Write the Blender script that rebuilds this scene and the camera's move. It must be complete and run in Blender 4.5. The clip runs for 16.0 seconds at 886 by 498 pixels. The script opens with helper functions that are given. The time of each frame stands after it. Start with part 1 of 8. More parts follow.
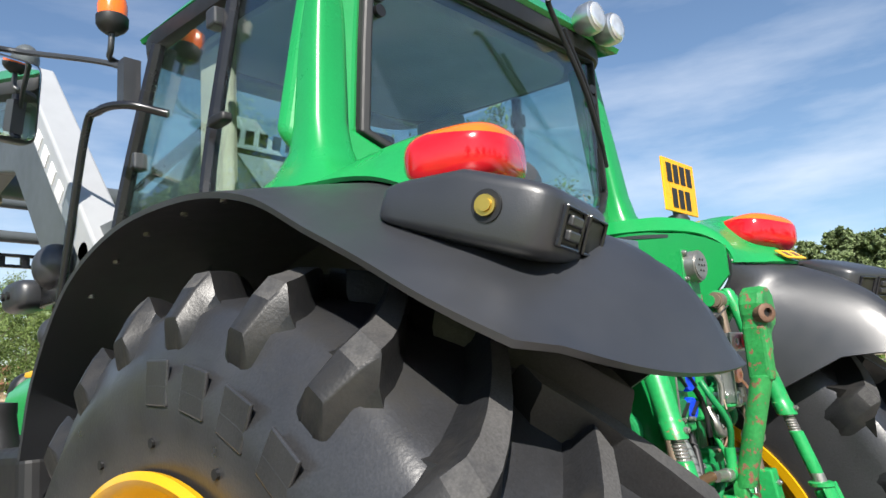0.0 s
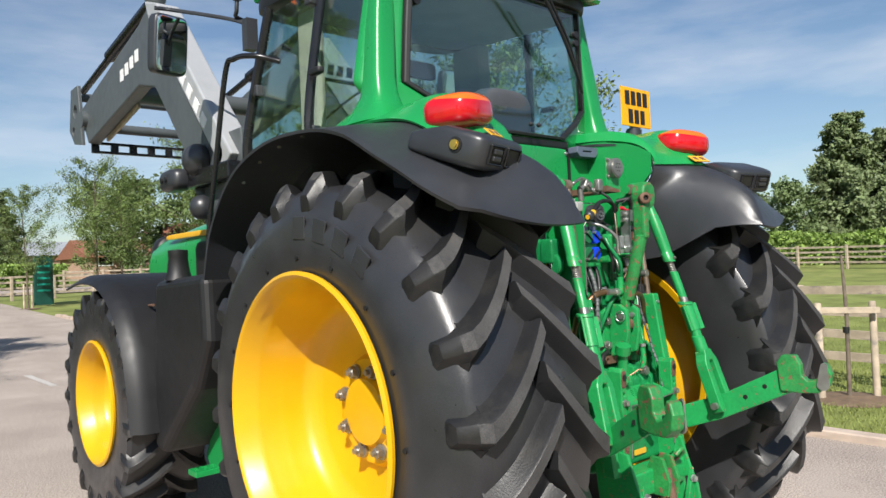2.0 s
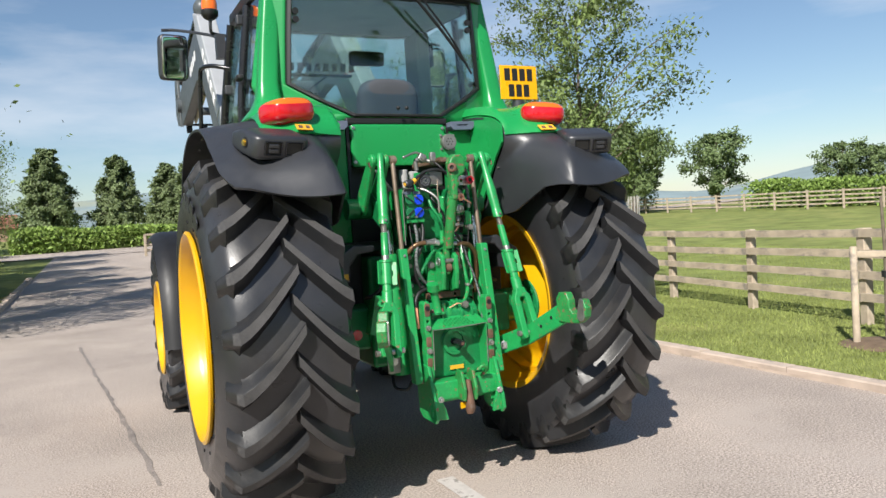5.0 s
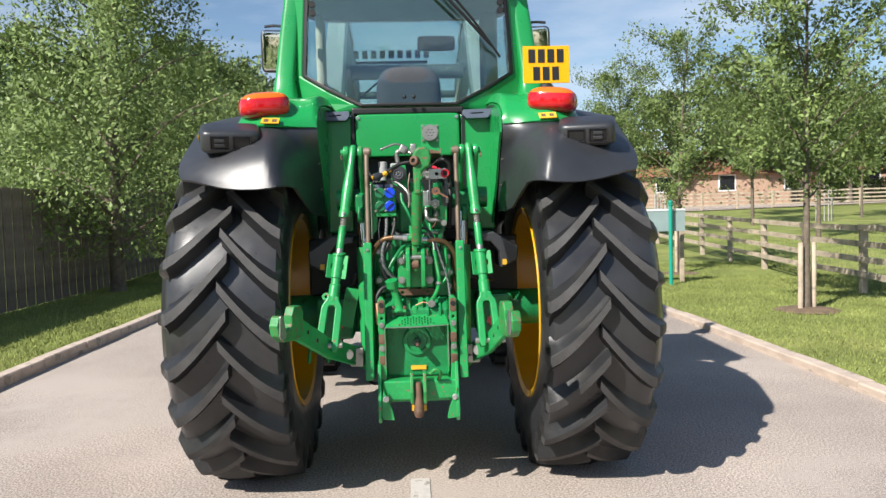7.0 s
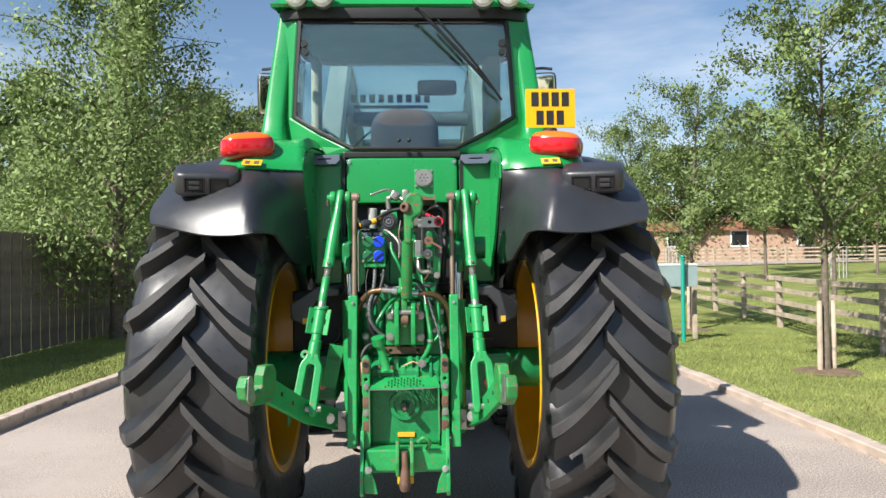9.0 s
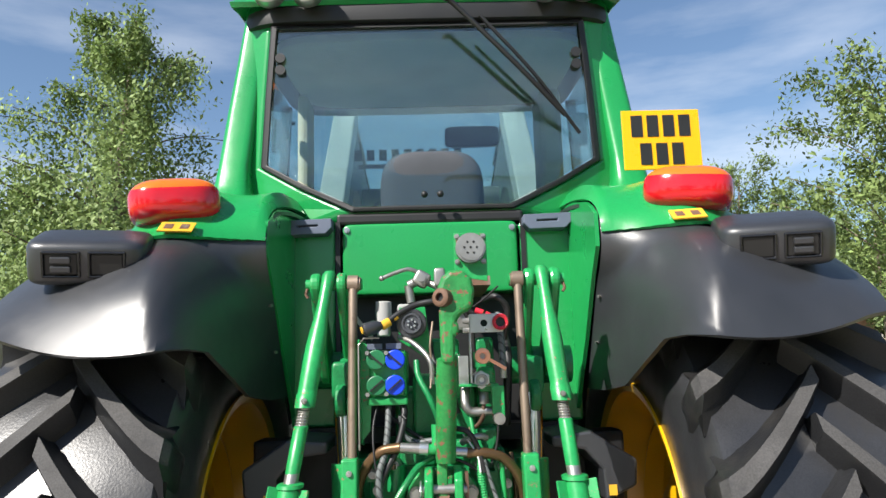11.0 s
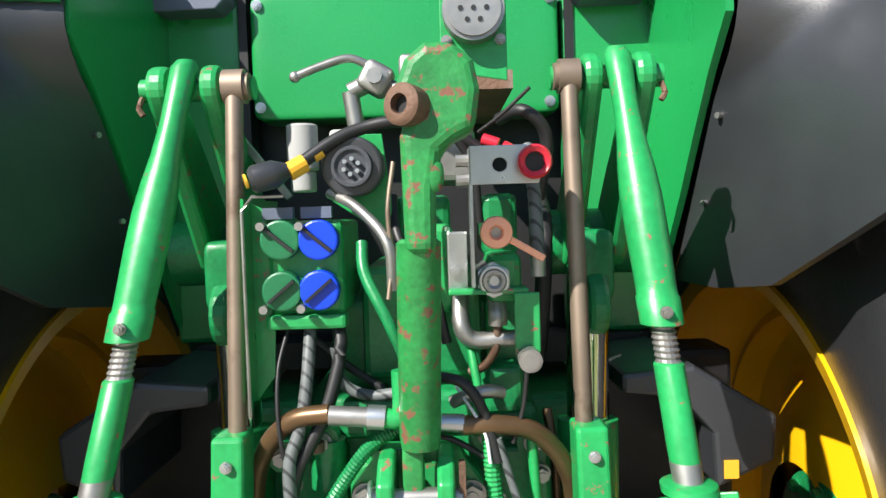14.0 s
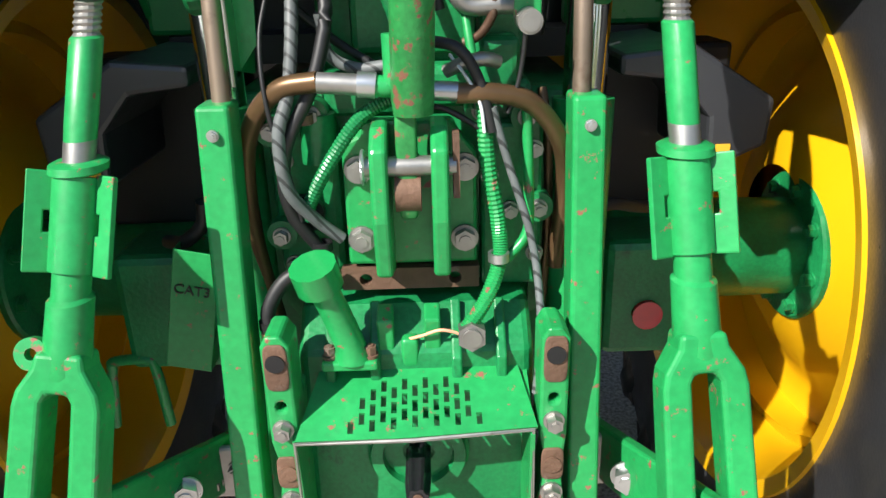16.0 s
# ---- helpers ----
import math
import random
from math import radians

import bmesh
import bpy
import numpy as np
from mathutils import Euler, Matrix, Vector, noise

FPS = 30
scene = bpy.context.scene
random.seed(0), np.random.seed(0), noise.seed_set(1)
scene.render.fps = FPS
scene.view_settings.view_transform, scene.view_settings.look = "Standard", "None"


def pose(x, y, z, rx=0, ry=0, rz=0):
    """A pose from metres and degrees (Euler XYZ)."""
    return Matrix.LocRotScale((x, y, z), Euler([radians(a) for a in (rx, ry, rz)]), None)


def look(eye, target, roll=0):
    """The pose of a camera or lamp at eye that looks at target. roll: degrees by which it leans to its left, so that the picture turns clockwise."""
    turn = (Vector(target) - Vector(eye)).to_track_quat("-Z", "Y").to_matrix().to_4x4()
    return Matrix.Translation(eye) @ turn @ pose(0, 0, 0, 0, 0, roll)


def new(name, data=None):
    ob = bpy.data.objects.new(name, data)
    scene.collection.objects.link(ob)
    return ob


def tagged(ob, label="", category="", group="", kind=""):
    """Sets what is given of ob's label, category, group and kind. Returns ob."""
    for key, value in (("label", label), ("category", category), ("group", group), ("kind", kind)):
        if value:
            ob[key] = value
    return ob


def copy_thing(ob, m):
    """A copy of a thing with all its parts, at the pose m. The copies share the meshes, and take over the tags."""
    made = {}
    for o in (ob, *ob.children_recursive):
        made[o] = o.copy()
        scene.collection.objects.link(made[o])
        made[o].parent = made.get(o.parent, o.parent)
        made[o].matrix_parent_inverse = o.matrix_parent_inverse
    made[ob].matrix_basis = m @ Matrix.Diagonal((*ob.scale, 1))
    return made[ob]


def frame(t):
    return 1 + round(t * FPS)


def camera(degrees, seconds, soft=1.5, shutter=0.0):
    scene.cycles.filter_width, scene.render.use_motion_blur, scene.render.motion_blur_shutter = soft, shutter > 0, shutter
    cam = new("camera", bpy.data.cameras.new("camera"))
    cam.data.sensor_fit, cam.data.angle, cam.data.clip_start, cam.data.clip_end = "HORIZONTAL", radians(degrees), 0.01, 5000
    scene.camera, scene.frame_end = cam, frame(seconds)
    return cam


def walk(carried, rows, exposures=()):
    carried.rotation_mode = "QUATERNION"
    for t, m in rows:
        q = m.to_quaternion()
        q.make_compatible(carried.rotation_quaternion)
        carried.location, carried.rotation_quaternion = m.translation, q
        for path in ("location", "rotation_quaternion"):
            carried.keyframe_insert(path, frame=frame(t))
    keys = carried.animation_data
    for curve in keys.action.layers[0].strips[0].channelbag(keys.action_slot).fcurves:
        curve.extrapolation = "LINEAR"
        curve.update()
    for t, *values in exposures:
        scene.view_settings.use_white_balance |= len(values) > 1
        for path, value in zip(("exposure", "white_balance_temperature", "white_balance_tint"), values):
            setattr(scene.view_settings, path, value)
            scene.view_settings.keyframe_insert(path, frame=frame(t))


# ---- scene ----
# camera
PATH = [
    (0, (-1.763, -1.192, 1.541), (-0.334, 0.162, 1.898), -3.7),
    (0.5, (-2.006, -1.456, 1.501), (-0.592, -0.070, 1.780), -3.4),
    (1, (-2.238, -1.668, 1.461), (-0.862, -0.224, 1.615), -3.9),
    (1.5, (-2.430, -1.920, 1.425), (-1.078, -0.449, 1.501), -3.1),
    (2, (-2.469, -2.174, 1.412), (-1.156, -0.666, 1.461), -2.4),
    (2.5, (-2.503, -2.455, 1.392), (-1.250, -0.897, 1.412), -2.2),
    (3, (-2.503, -2.770, 1.395), (-1.270, -1.196, 1.376), -2.7),
    (3.5, (-2.448, -3.023, 1.388), (-1.211, -1.454, 1.313), -3.0),
    (3.7, (-2.432, -3.118, 1.380), (-1.193, -1.550, 1.303), -2.9),
    (5.8, (-0.833, -3.941, 1.379), (-0.386, -1.993, 1.294), -2.7),
    (6, (-0.663, -3.939, 1.383), (-0.312, -1.972, 1.286), -2.1),
    (6.5, (-0.312, -3.954, 1.404), (-0.172, -1.962, 1.293), -1.3),
    (7, (-0.017, -4.002, 1.411), (0.073, -2.007, 1.305), -1.5),
    (7.5, (0.069, -4.069, 1.415), (0.137, -2.073, 1.307), -1.9),
    (8, (0.056, -4.134, 1.417), (0.117, -2.138, 1.304), -1.8),
    (8.5, (0.061, -4.024, 1.393), (0.130, -2.026, 1.323), -1.2),
    (9, (0.076, -3.715, 1.411), (0.140, -1.716, 1.446), -0.6),
    (9.5, (0.002, -3.389, 1.411), (0.044, -1.392, 1.514), -0.5),
    (9.7, (-0.024, -3.241, 1.430), (0.017, -1.248, 1.583), -0.8),
    (11.8, (0.040, -1.816, 1.525), (0.056, 0.158, 1.841), -2.2),
    (12, (0.053, -1.708, 1.537), (0.035, 0.274, 1.803), -1.7),
    (12.5, (0.050, -1.491, 1.540), (-0.013, 0.505, 1.660), -1.8),
    (13, (0.038, -1.384, 1.544), (-0.002, 0.615, 1.601), -2.1),
    (13.5, (0.050, -1.341, 1.545), (0.046, 0.659, 1.562), -2.2),
    (14, (0.052, -1.327, 1.532), (0.045, 0.671, 1.438), -1.8),
    (14.5, (0.042, -1.310, 1.507), (0.034, 0.665, 1.194), -1.6),
    (15, (0.038, -1.304, 1.476), (0.051, 0.636, 0.989), -1.3),
    (15.5, (0.040, -1.305, 1.454), (0.053, 0.593, 0.823), -1.3),
    (16, (0.034, -1.310, 1.422), (0.058, 0.544, 0.672), -1.5),
]

cam = camera(62.9, 16.0)
walk(cam, [(t, look(e, g, r)) for t, e, g, r in PATH],
     exposures=[(0.0, 0.84), (0.6, 0.73), (1.5, 0.52), (3.5, 0.27), (6.0, 0.64), (8.5, 0.68), (9.5, 0.80), (12.0, 0.86), (13.5, 1.0), (14.5, 0.98), (16.0, 0.92)])

# ---- world and sun ----
SUN = Vector((-0.83, -0.82, 1.0)).normalized()
world = bpy.data.worlds.new("world")
scene.world = world
world.use_nodes = True
wn = world.node_tree
sky = wn.nodes.new("ShaderNodeTexSky")
sky.sky_type = "NISHITA"
sky.sun_disc = False
sky.sun_elevation = math.asin(SUN.z)
sky.sun_rotation = math.atan2(SUN.x, SUN.y)
sky.air_density, sky.dust_density, sky.ozone_density = 1.1, 0.35, 3.2
# thin cloud over the blue
wtc = wn.nodes.new("ShaderNodeTexCoord")
wmap = wn.nodes.new("ShaderNodeMapping")
wmap.inputs["Scale"].default_value = (1.6, 1.6, 7.0)
wnz = wn.nodes.new("ShaderNodeTexNoise")
wnz.inputs["Scale"].default_value, wnz.inputs["Detail"].default_value = 1.5, 7.0
wnz.inputs["Roughness"].default_value = 0.55
wrp = wn.nodes.new("ShaderNodeValToRGB")
wrp.color_ramp.elements[0].position, wrp.color_ramp.elements[1].position = 0.45, 0.84
wrp.color_ramp.elements[1].color = (0.66, 0.66, 0.66, 1)
wmx = wn.nodes.new("ShaderNodeMix")
wmx.data_type = "RGBA"
wmx.inputs[7].default_value = (7.8, 8.2, 8.9, 1)
wn.links.new(wtc.outputs["Generated"], wmap.inputs[0])
wn.links.new(wmap.outputs[0], wnz.inputs["Vector"])
wn.links.new(wnz.outputs[0], wrp.inputs[0])
# the cloud thins out overhead
wsp = wn.nodes.new("ShaderNodeSeparateXYZ")
wup = wn.nodes.new("ShaderNodeMapRange")
wup.inputs["From Min"].default_value, wup.inputs["From Max"].default_value = 0.22, 0.55
wup.inputs["To Min"].default_value, wup.inputs["To Max"].default_value = 1.25, 0.25
wml = wn.nodes.new("ShaderNodeMath")
wml.operation = "MULTIPLY"
wn.links.new(wtc.outputs["Generated"], wsp.inputs[0])
wn.links.new(wsp.outputs[2], wup.inputs["Value"])
wn.links.new(wrp.outputs[0], wml.inputs[0])
wn.links.new(wup.outputs[0], wml.inputs[1])
wn.links.new(wml.outputs[0], wmx.inputs[0])
wn.links.new(sky.outputs[0], wmx.inputs[6])
wn.links.new(wmx.outputs[2], wn.nodes["Background"].inputs[0])
wn.nodes["Background"].inputs[1].default_value = 0.080
sun = new("sun", bpy.data.lights.new("sun", "SUN"))
sun.data.energy, sun.data.angle, sun.data.color = 5.0, radians(0.55), (1.0, 0.95, 0.88)
sun.matrix_world = look(SUN * 50, (0, 0, 0))


# ---- materials ----
def mat(name, color, rough=0.5, metal=0.0, var=0.15, scale=6.0, bump=0.0, bscale=60.0, second=None, amount=0.4,
        sscale=3.0, coat=0.0, rvar=0.1, spec=0.5, island=0.0, grain=0.0, gscale=250.0, edge=0.11):
    """A material with colour variation at two scales, an optional second colour in patches, and fine relief."""
    m = bpy.data.materials.new(name)
    m.use_nodes = True
    nt = m.node_tree
    n, l = nt.nodes, nt.links
    b = n["Principled BSDF"]
    co = n.new("ShaderNodeTexCoord")
    n1 = n.new("ShaderNodeTexNoise")
    n1.inputs["Scale"].default_value, n1.inputs["Detail"].default_value = scale, 8
    l.new(co.outputs["Object"], n1.inputs["Vector"])
    hsv = n.new("ShaderNodeHueSaturation")
    hsv.inputs["Color"].default_value = (*color, 1)
    mr = n.new("ShaderNodeMapRange")
    mr.inputs["To Min"].default_value, mr.inputs["To Max"].default_value = 1 - var * 1.6, 1 + var * 1.6
    mr.inputs["From Min"].default_value, mr.inputs["From Max"].default_value = 0.2, 0.8
    l.new(n1.outputs[0], mr.inputs["Value"])
    val = mr.outputs[0]
    if island:
        oi = n.new("ShaderNodeNewGeometry")
        mi = n.new("ShaderNodeMapRange")
        mi.inputs["To Min"].default_value, mi.inputs["To Max"].default_value = 1 - island, 1 + island
        l.new(oi.outputs["Random Per Island"], mi.inputs["Value"])
        mu = n.new("ShaderNodeMath")
        mu.operation = "MULTIPLY"
        l.new(val, mu.inputs[0])
        l.new(mi.outputs[0], mu.inputs[1])
        val = mu.outputs[0]
    if grain:
        ng = n.new("ShaderNodeTexNoise")
        ng.inputs["Scale"].default_value, ng.inputs["Detail"].default_value = gscale, 3
        l.new(co.outputs["Object"], ng.inputs["Vector"])
        mg = n.new("ShaderNodeMapRange")
        mg.inputs["From Min"].default_value, mg.inputs["From Max"].default_value = 0.3, 0.7
        mg.inputs["To Min"].default_value, mg.inputs["To Max"].default_value = 1 - grain, 1 + grain
        l.new(ng.outputs[0], mg.inputs["Value"])
        mm_ = n.new("ShaderNodeMath")
        mm_.operation = "MULTIPLY"
        l.new(val, mm_.inputs[0])
        l.new(mg.outputs[0], mm_.inputs[1])
        val = mm_.outputs[0]
    l.new(val, hsv.inputs["Value"])
    out = hsv.outputs[0]
    mask = None
    if second:
        n2 = n.new("ShaderNodeTexNoise")
        n2.inputs["Scale"].default_value, n2.inputs["Detail"].default_value = sscale, 9
        n2.inputs["Roughness"].default_value = 0.68
        l.new(co.outputs["Object"], n2.inputs["Vector"])
        rp = n.new("ShaderNodeValToRGB")
        rp.color_ramp.elements[0].position = 0.74 - amount * 0.5
        rp.color_ramp.elements[1].position = 0.74 - amount * 0.5 + edge
        l.new(n2.outputs[0], rp.inputs[0])
        mx = n.new("ShaderNodeMix")
        mx.data_type = "RGBA"
        mx.inputs[7].default_value = (*second, 1)
        l.new(rp.outputs[0], mx.inputs[0])
        l.new(out, mx.inputs[6])
        out, mask = mx.outputs[2], rp.outputs[0]
    l.new(out, b.inputs["Base Color"])
    b.inputs["Metallic"].default_value = metal
    b.inputs["Specular IOR Level"].default_value = spec
    b.inputs["Coat Weight"].default_value, b.inputs["Coat Roughness"].default_value = coat, 0.12
    rr = n.new("ShaderNodeMapRange")
    rr.inputs["To Min"].default_value, rr.inputs["To Max"].default_value = max(0.03, rough - rvar), min(1, rough + rvar)
    n3 = n.new("ShaderNodeTexNoise")
    n3.inputs["Scale"].default_value, n3.inputs["Detail"].default_value = scale * 3.1, 5
    l.new(co.outputs["Object"], n3.inputs["Vector"])
    l.new(n3.outputs[0], rr.inputs["Value"])
    l.new(rr.outputs[0], b.inputs["Roughness"])
    if bump:
        n4 = n.new("ShaderNodeTexNoise")
        n4.inputs["Scale"].default_value, n4.inputs["Detail"].default_value = bscale, 4
        l.new(co.outputs["Object"], n4.inputs["Vector"])
        bu = n.new("ShaderNodeBump")
        bu.inputs["Strength"].default_value, bu.inputs["Distance"].default_value = bump, 0.01
        l.new(n4.outputs[0], bu.inputs["Height"])
        l.new(bu.outputs[0], b.inputs["Normal"])
    return m


M = {}
M["green"] = mat("green paint", (0.010, 0.255, 0.062), 0.30, var=0.06, scale=3, coat=0.35, bump=0.03, bscale=60, grain=0.06, gscale=200)
M["green_worn"] = mat("worn green paint", (0.014, 0.275, 0.072), 0.38, var=0.12, scale=9, second=(0.26, 0.10, 0.07), amount=0.262, sscale=46, coat=0.15, bump=0.06, bscale=55, grain=0.10, gscale=90, edge=0.03)
M["green_cast"] = mat("green cast iron", (0.008, 0.185, 0.055), 0.36, var=0.28, scale=8, second=(0.015, 0.05, 0.028), amount=0.30, sscale=8, bump=0.10, bscale=110, grain=0.16, gscale=140)
M["green_rust"] = mat("rubbed green paint", (0.02, 0.21, 0.05), 0.45, var=0.2, scale=14, second=(0.20, 0.085, 0.055), amount=0.37, sscale=46, bump=0.12, bscale=110, edge=0.045, grain=0.15, gscale=120)
M["yellow"] = mat("yellow paint", (0.68, 0.37, 0.004), 0.33, var=0.05, scale=4, second=(0.45, 0.24, 0.02), amount=0.02, sscale=9, coat=0.25)
M["tyre"] = mat("tyre rubber", (0.028, 0.0285, 0.031), 0.33, var=0.25, scale=5, second=(0.032, 0.031, 0.030), amount=0.42, sscale=4, bump=0.06, bscale=160, spec=0.6, grain=0.2, rvar=0.14)
M["lug"] = mat("tyre lug rubber", (0.0145, 0.015, 0.0165), 0.40, var=0.25, scale=6, second=(0.024, 0.023, 0.022), amount=0.42, sscale=5, bump=0.08, bscale=160, spec=0.4, grain=0.25)
M["tread"] = mat("dusty worn tread face", (0.056, 0.054, 0.053), 0.78, var=0.25, scale=8, second=(0.028, 0.028, 0.030), amount=0.42, sscale=7, bump=0.08, bscale=160, grain=0.25)
M["plastic"] = mat("black plastic", (0.026, 0.0275, 0.0315), 0.40, var=0.12, scale=7, second=(0.033, 0.0345, 0.038), amount=0.36, sscale=2.5, bump=0.06, bscale=420, spec=0.75, rvar=0.08)
M["black"] = mat("black rubber trim", (0.010, 0.010, 0.011), 0.5, var=0.15)
M["blackgloss"] = mat("black painted steel", (0.012, 0.012, 0.014), 0.25, var=0.1)
M["grey"] = mat("dark grey loader paint", (0.075, 0.085, 0.09), 0.42, var=0.1, scale=5, second=(0.11, 0.10, 0.09), amount=0.2)
M["silver"] = mat("silver loader paint", (0.42, 0.43, 0.44), 0.35, var=0.06, metal=0.2)
M["lid"] = mat("blue grey plastic", (0.10, 0.12, 0.17), 0.5, var=0.1, bump=0.05, bscale=300)
M["steel"] = mat("dull steel", (0.36, 0.35, 0.33), 0.42, metal=0.85, var=0.2, scale=20, second=(0.15, 0.11, 0.08), amount=0.22, sscale=16)
M["zinc"] = mat("zinc plated steel", (0.55, 0.56, 0.56), 0.32, metal=0.9, var=0.12, scale=20)
M["chrome"] = mat("chrome rod", (0.75, 0.74, 0.72), 0.10, metal=1.0, var=0.05)
M["rust"] = mat("rusty steel", (0.15, 0.085, 0.055), 0.7, metal=0.3, var=0.25, scale=18, second=(0.25, 0.21, 0.18), amount=0.3, sscale=10, bump=0.2, bscale=150)
M["rod"] = mat("weathered rod", (0.26, 0.20, 0.15), 0.5, metal=0.6, var=0.25, scale=6, second=(0.10, 0.055, 0.035), amount=0.42, sscale=5)
M["brownhose"] = mat("brown metal pipe", (0.17, 0.10, 0.05), 0.35, metal=0.6, var=0.3, scale=6)
M["hose"] = mat("black hose", (0.014, 0.014, 0.015), 0.5, var=0.2)
M["greyhose"] = mat("grey braided hose", (0.115, 0.128, 0.128), 0.55, var=0.2, scale=30, second=(0.02, 0.02, 0.02), amount=0.3, sscale=40)
def braid(m):
    """Adds thin dark diagonal lines to a hose."""
    nt = m.node_tree
    b = nt.nodes["Principled BSDF"]
    src = b.inputs["Base Color"].links[0].from_socket
    co = nt.nodes.new("ShaderNodeTexCoord")
    wv = nt.nodes.new("ShaderNodeTexWave")
    wv.bands_direction = "DIAGONAL"
    wv.inputs["Scale"].default_value, wv.inputs["Distortion"].default_value = 26.0, 0.6
    nt.links.new(co.outputs["Object"], wv.inputs["Vector"])
    rp = nt.nodes.new("ShaderNodeValToRGB")
    rp.color_ramp.elements[0].position, rp.color_ramp.elements[1].position = 0.10, 0.18
    rp.color_ramp.elements[0].color, rp.color_ramp.elements[1].color = (0.30, 0.30, 0.30, 1), (1, 1, 1, 1)
    nt.links.new(wv.outputs[0], rp.inputs[0])
    mx = nt.nodes.new("ShaderNodeMix")
    mx.data_type, mx.blend_type = "RGBA", "MULTIPLY"
    mx.inputs[0].default_value = 1.0
    nt.links.new(src, mx.inputs[6])
    nt.links.new(rp.outputs[0], mx.inputs[7])
    nt.links.new(mx.outputs[2], b.inputs["Base Color"])


braid(M["greyhose"])
M["capgreen"] = mat("dark green plastic cap", (0.010, 0.135, 0.050), 0.4, var=0.12, scale=20, grain=0.08)
M["blue"] = mat("blue plastic cap", (0.005, 0.05, 0.62), 0.35, var=0.08)
M["orange"] = mat("salmon orange plastic", (0.92, 0.40, 0.25), 0.45, var=0.08)
M["red"] = mat("red anodised ring", (0.55, 0.02, 0.04), 0.3, var=0.1)
M["redlens"] = mat("red lamp lens", (0.55, 0.006, 0.012), 0.15, var=0.08, scale=25, coat=0.6)
M["orangelens"] = mat("orange lamp lens", (0.85, 0.15, 0.01), 0.15, var=0.06, scale=25, coat=0.6)
M["plate"] = mat("yellow number plate", (0.86, 0.40, 0.0), 0.3, var=0.03)
M["ink"] = mat("black print", (0.012, 0.012, 0.012), 0.5, var=0.05)
M["sticker"] = mat("yellow sticker", (0.72, 0.40, 0.03), 0.4, var=0.05)
M["brass"] = mat("brass lock", (0.55, 0.38, 0.08), 0.3, metal=0.9, var=0.1)
M["seat"] = mat("dark grey cab cloth", (0.05, 0.055, 0.065), 0.85, var=0.12, bump=0.2, bscale=300)
M["liner"] = mat("grey cab lining", (0.34, 0.34, 0.33), 0.8, var=0.1)
M["cream"] = mat("cream cab lining", (0.42, 0.40, 0.33), 0.8, var=0.1)
M["white"] = mat("white print", (0.75, 0.75, 0.75), 0.5, var=0.03)
M["lens"] = mat("clear lamp lens", (0.72, 0.74, 0.76), 0.12, metal=0.6, var=0.15, scale=30)
M["asphalt"] = mat("worn light asphalt", (0.375, 0.318, 0.275), 0.9, var=0.16, scale=0.8, second=(0.43, 0.37, 0.325), amount=0.42, sscale=0.35, bump=0.6, bscale=130, grain=0.6, gscale=85)
M["tar"] = mat("old tar", (0.22, 0.19, 0.17), 0.8, var=0.25, scale=6, grain=0.3, gscale=110)
M["kerb"] = mat("concrete kerb", (0.48, 0.39, 0.32), 0.9, var=0.2, scale=4, second=(0.20, 0.18, 0.14), amount=0.35, sscale=3, bump=0.3, bscale=80)
M["grass"] = mat("mown grass", (0.19, 0.222, 0.065), 0.9, var=0.3, scale=1.3, second=(0.25, 0.26, 0.085), amount=0.45, sscale=0.5, bump=0.8, bscale=45, spec=0.2)
M["blade"] = mat("grass blades", (0.215, 0.25, 0.075), 0.8, var=0.2, scale=1.0, island=0.35, spec=0.2)
M["drygrass"] = mat("dry trodden verge edge", (0.30, 0.245, 0.13), 0.95, var=0.3, scale=6, second=(0.20, 0.22, 0.06), amount=0.5, sscale=7, bump=0.6, bscale=60, grain=0.3, gscale=70)
M["soil"] = mat("bare soil", (0.16, 0.11, 0.07), 0.95, var=0.25, scale=9, bump=0.5)
M["wood"] = mat("weathered fence timber", (0.44, 0.36, 0.27), 0.85, var=0.25, scale=7, second=(0.24, 0.21, 0.18), amount=0.42, sscale=5, bump=0.3, bscale=60)
M["darkwood"] = mat("dark fence boards", (0.17, 0.14, 0.115), 0.9, var=0.3, scale=5, bump=0.3, bscale=50)
M["bark"] = mat("bark", (0.15, 0.12, 0.09), 0.95, var=0.3, scale=12, bump=0.8, bscale=30)
M["paint"] = mat("worn white road paint", (0.52, 0.49, 0.46), 0.8, var=0.15, scale=12, second=(0.25, 0.23, 0.21), amount=0.42, sscale=12)
M["roof"] = mat("red brown roof tiles", (0.24, 0.10, 0.06), 0.85, var=0.2, scale=8)
M["slate"] = mat("grey metal roof", (0.30, 0.32, 0.34), 0.6, var=0.1, scale=3)
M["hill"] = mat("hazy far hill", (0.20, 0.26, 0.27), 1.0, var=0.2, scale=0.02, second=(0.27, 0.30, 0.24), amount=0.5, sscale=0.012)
M["brick"] = mat("pale brick", (0.38, 0.25, 0.18), 0.9, var=0.2, scale=10)
M["signgreen"] = mat("dark green sign", (0.008, 0.06, 0.045), 0.4)
M["teal"] = mat("teal painted post", (0.01, 0.30, 0.22), 0.4, var=0.08)
M["signback"] = mat("pale sign back", (0.27, 0.35, 0.35), 0.5, var=0.06)


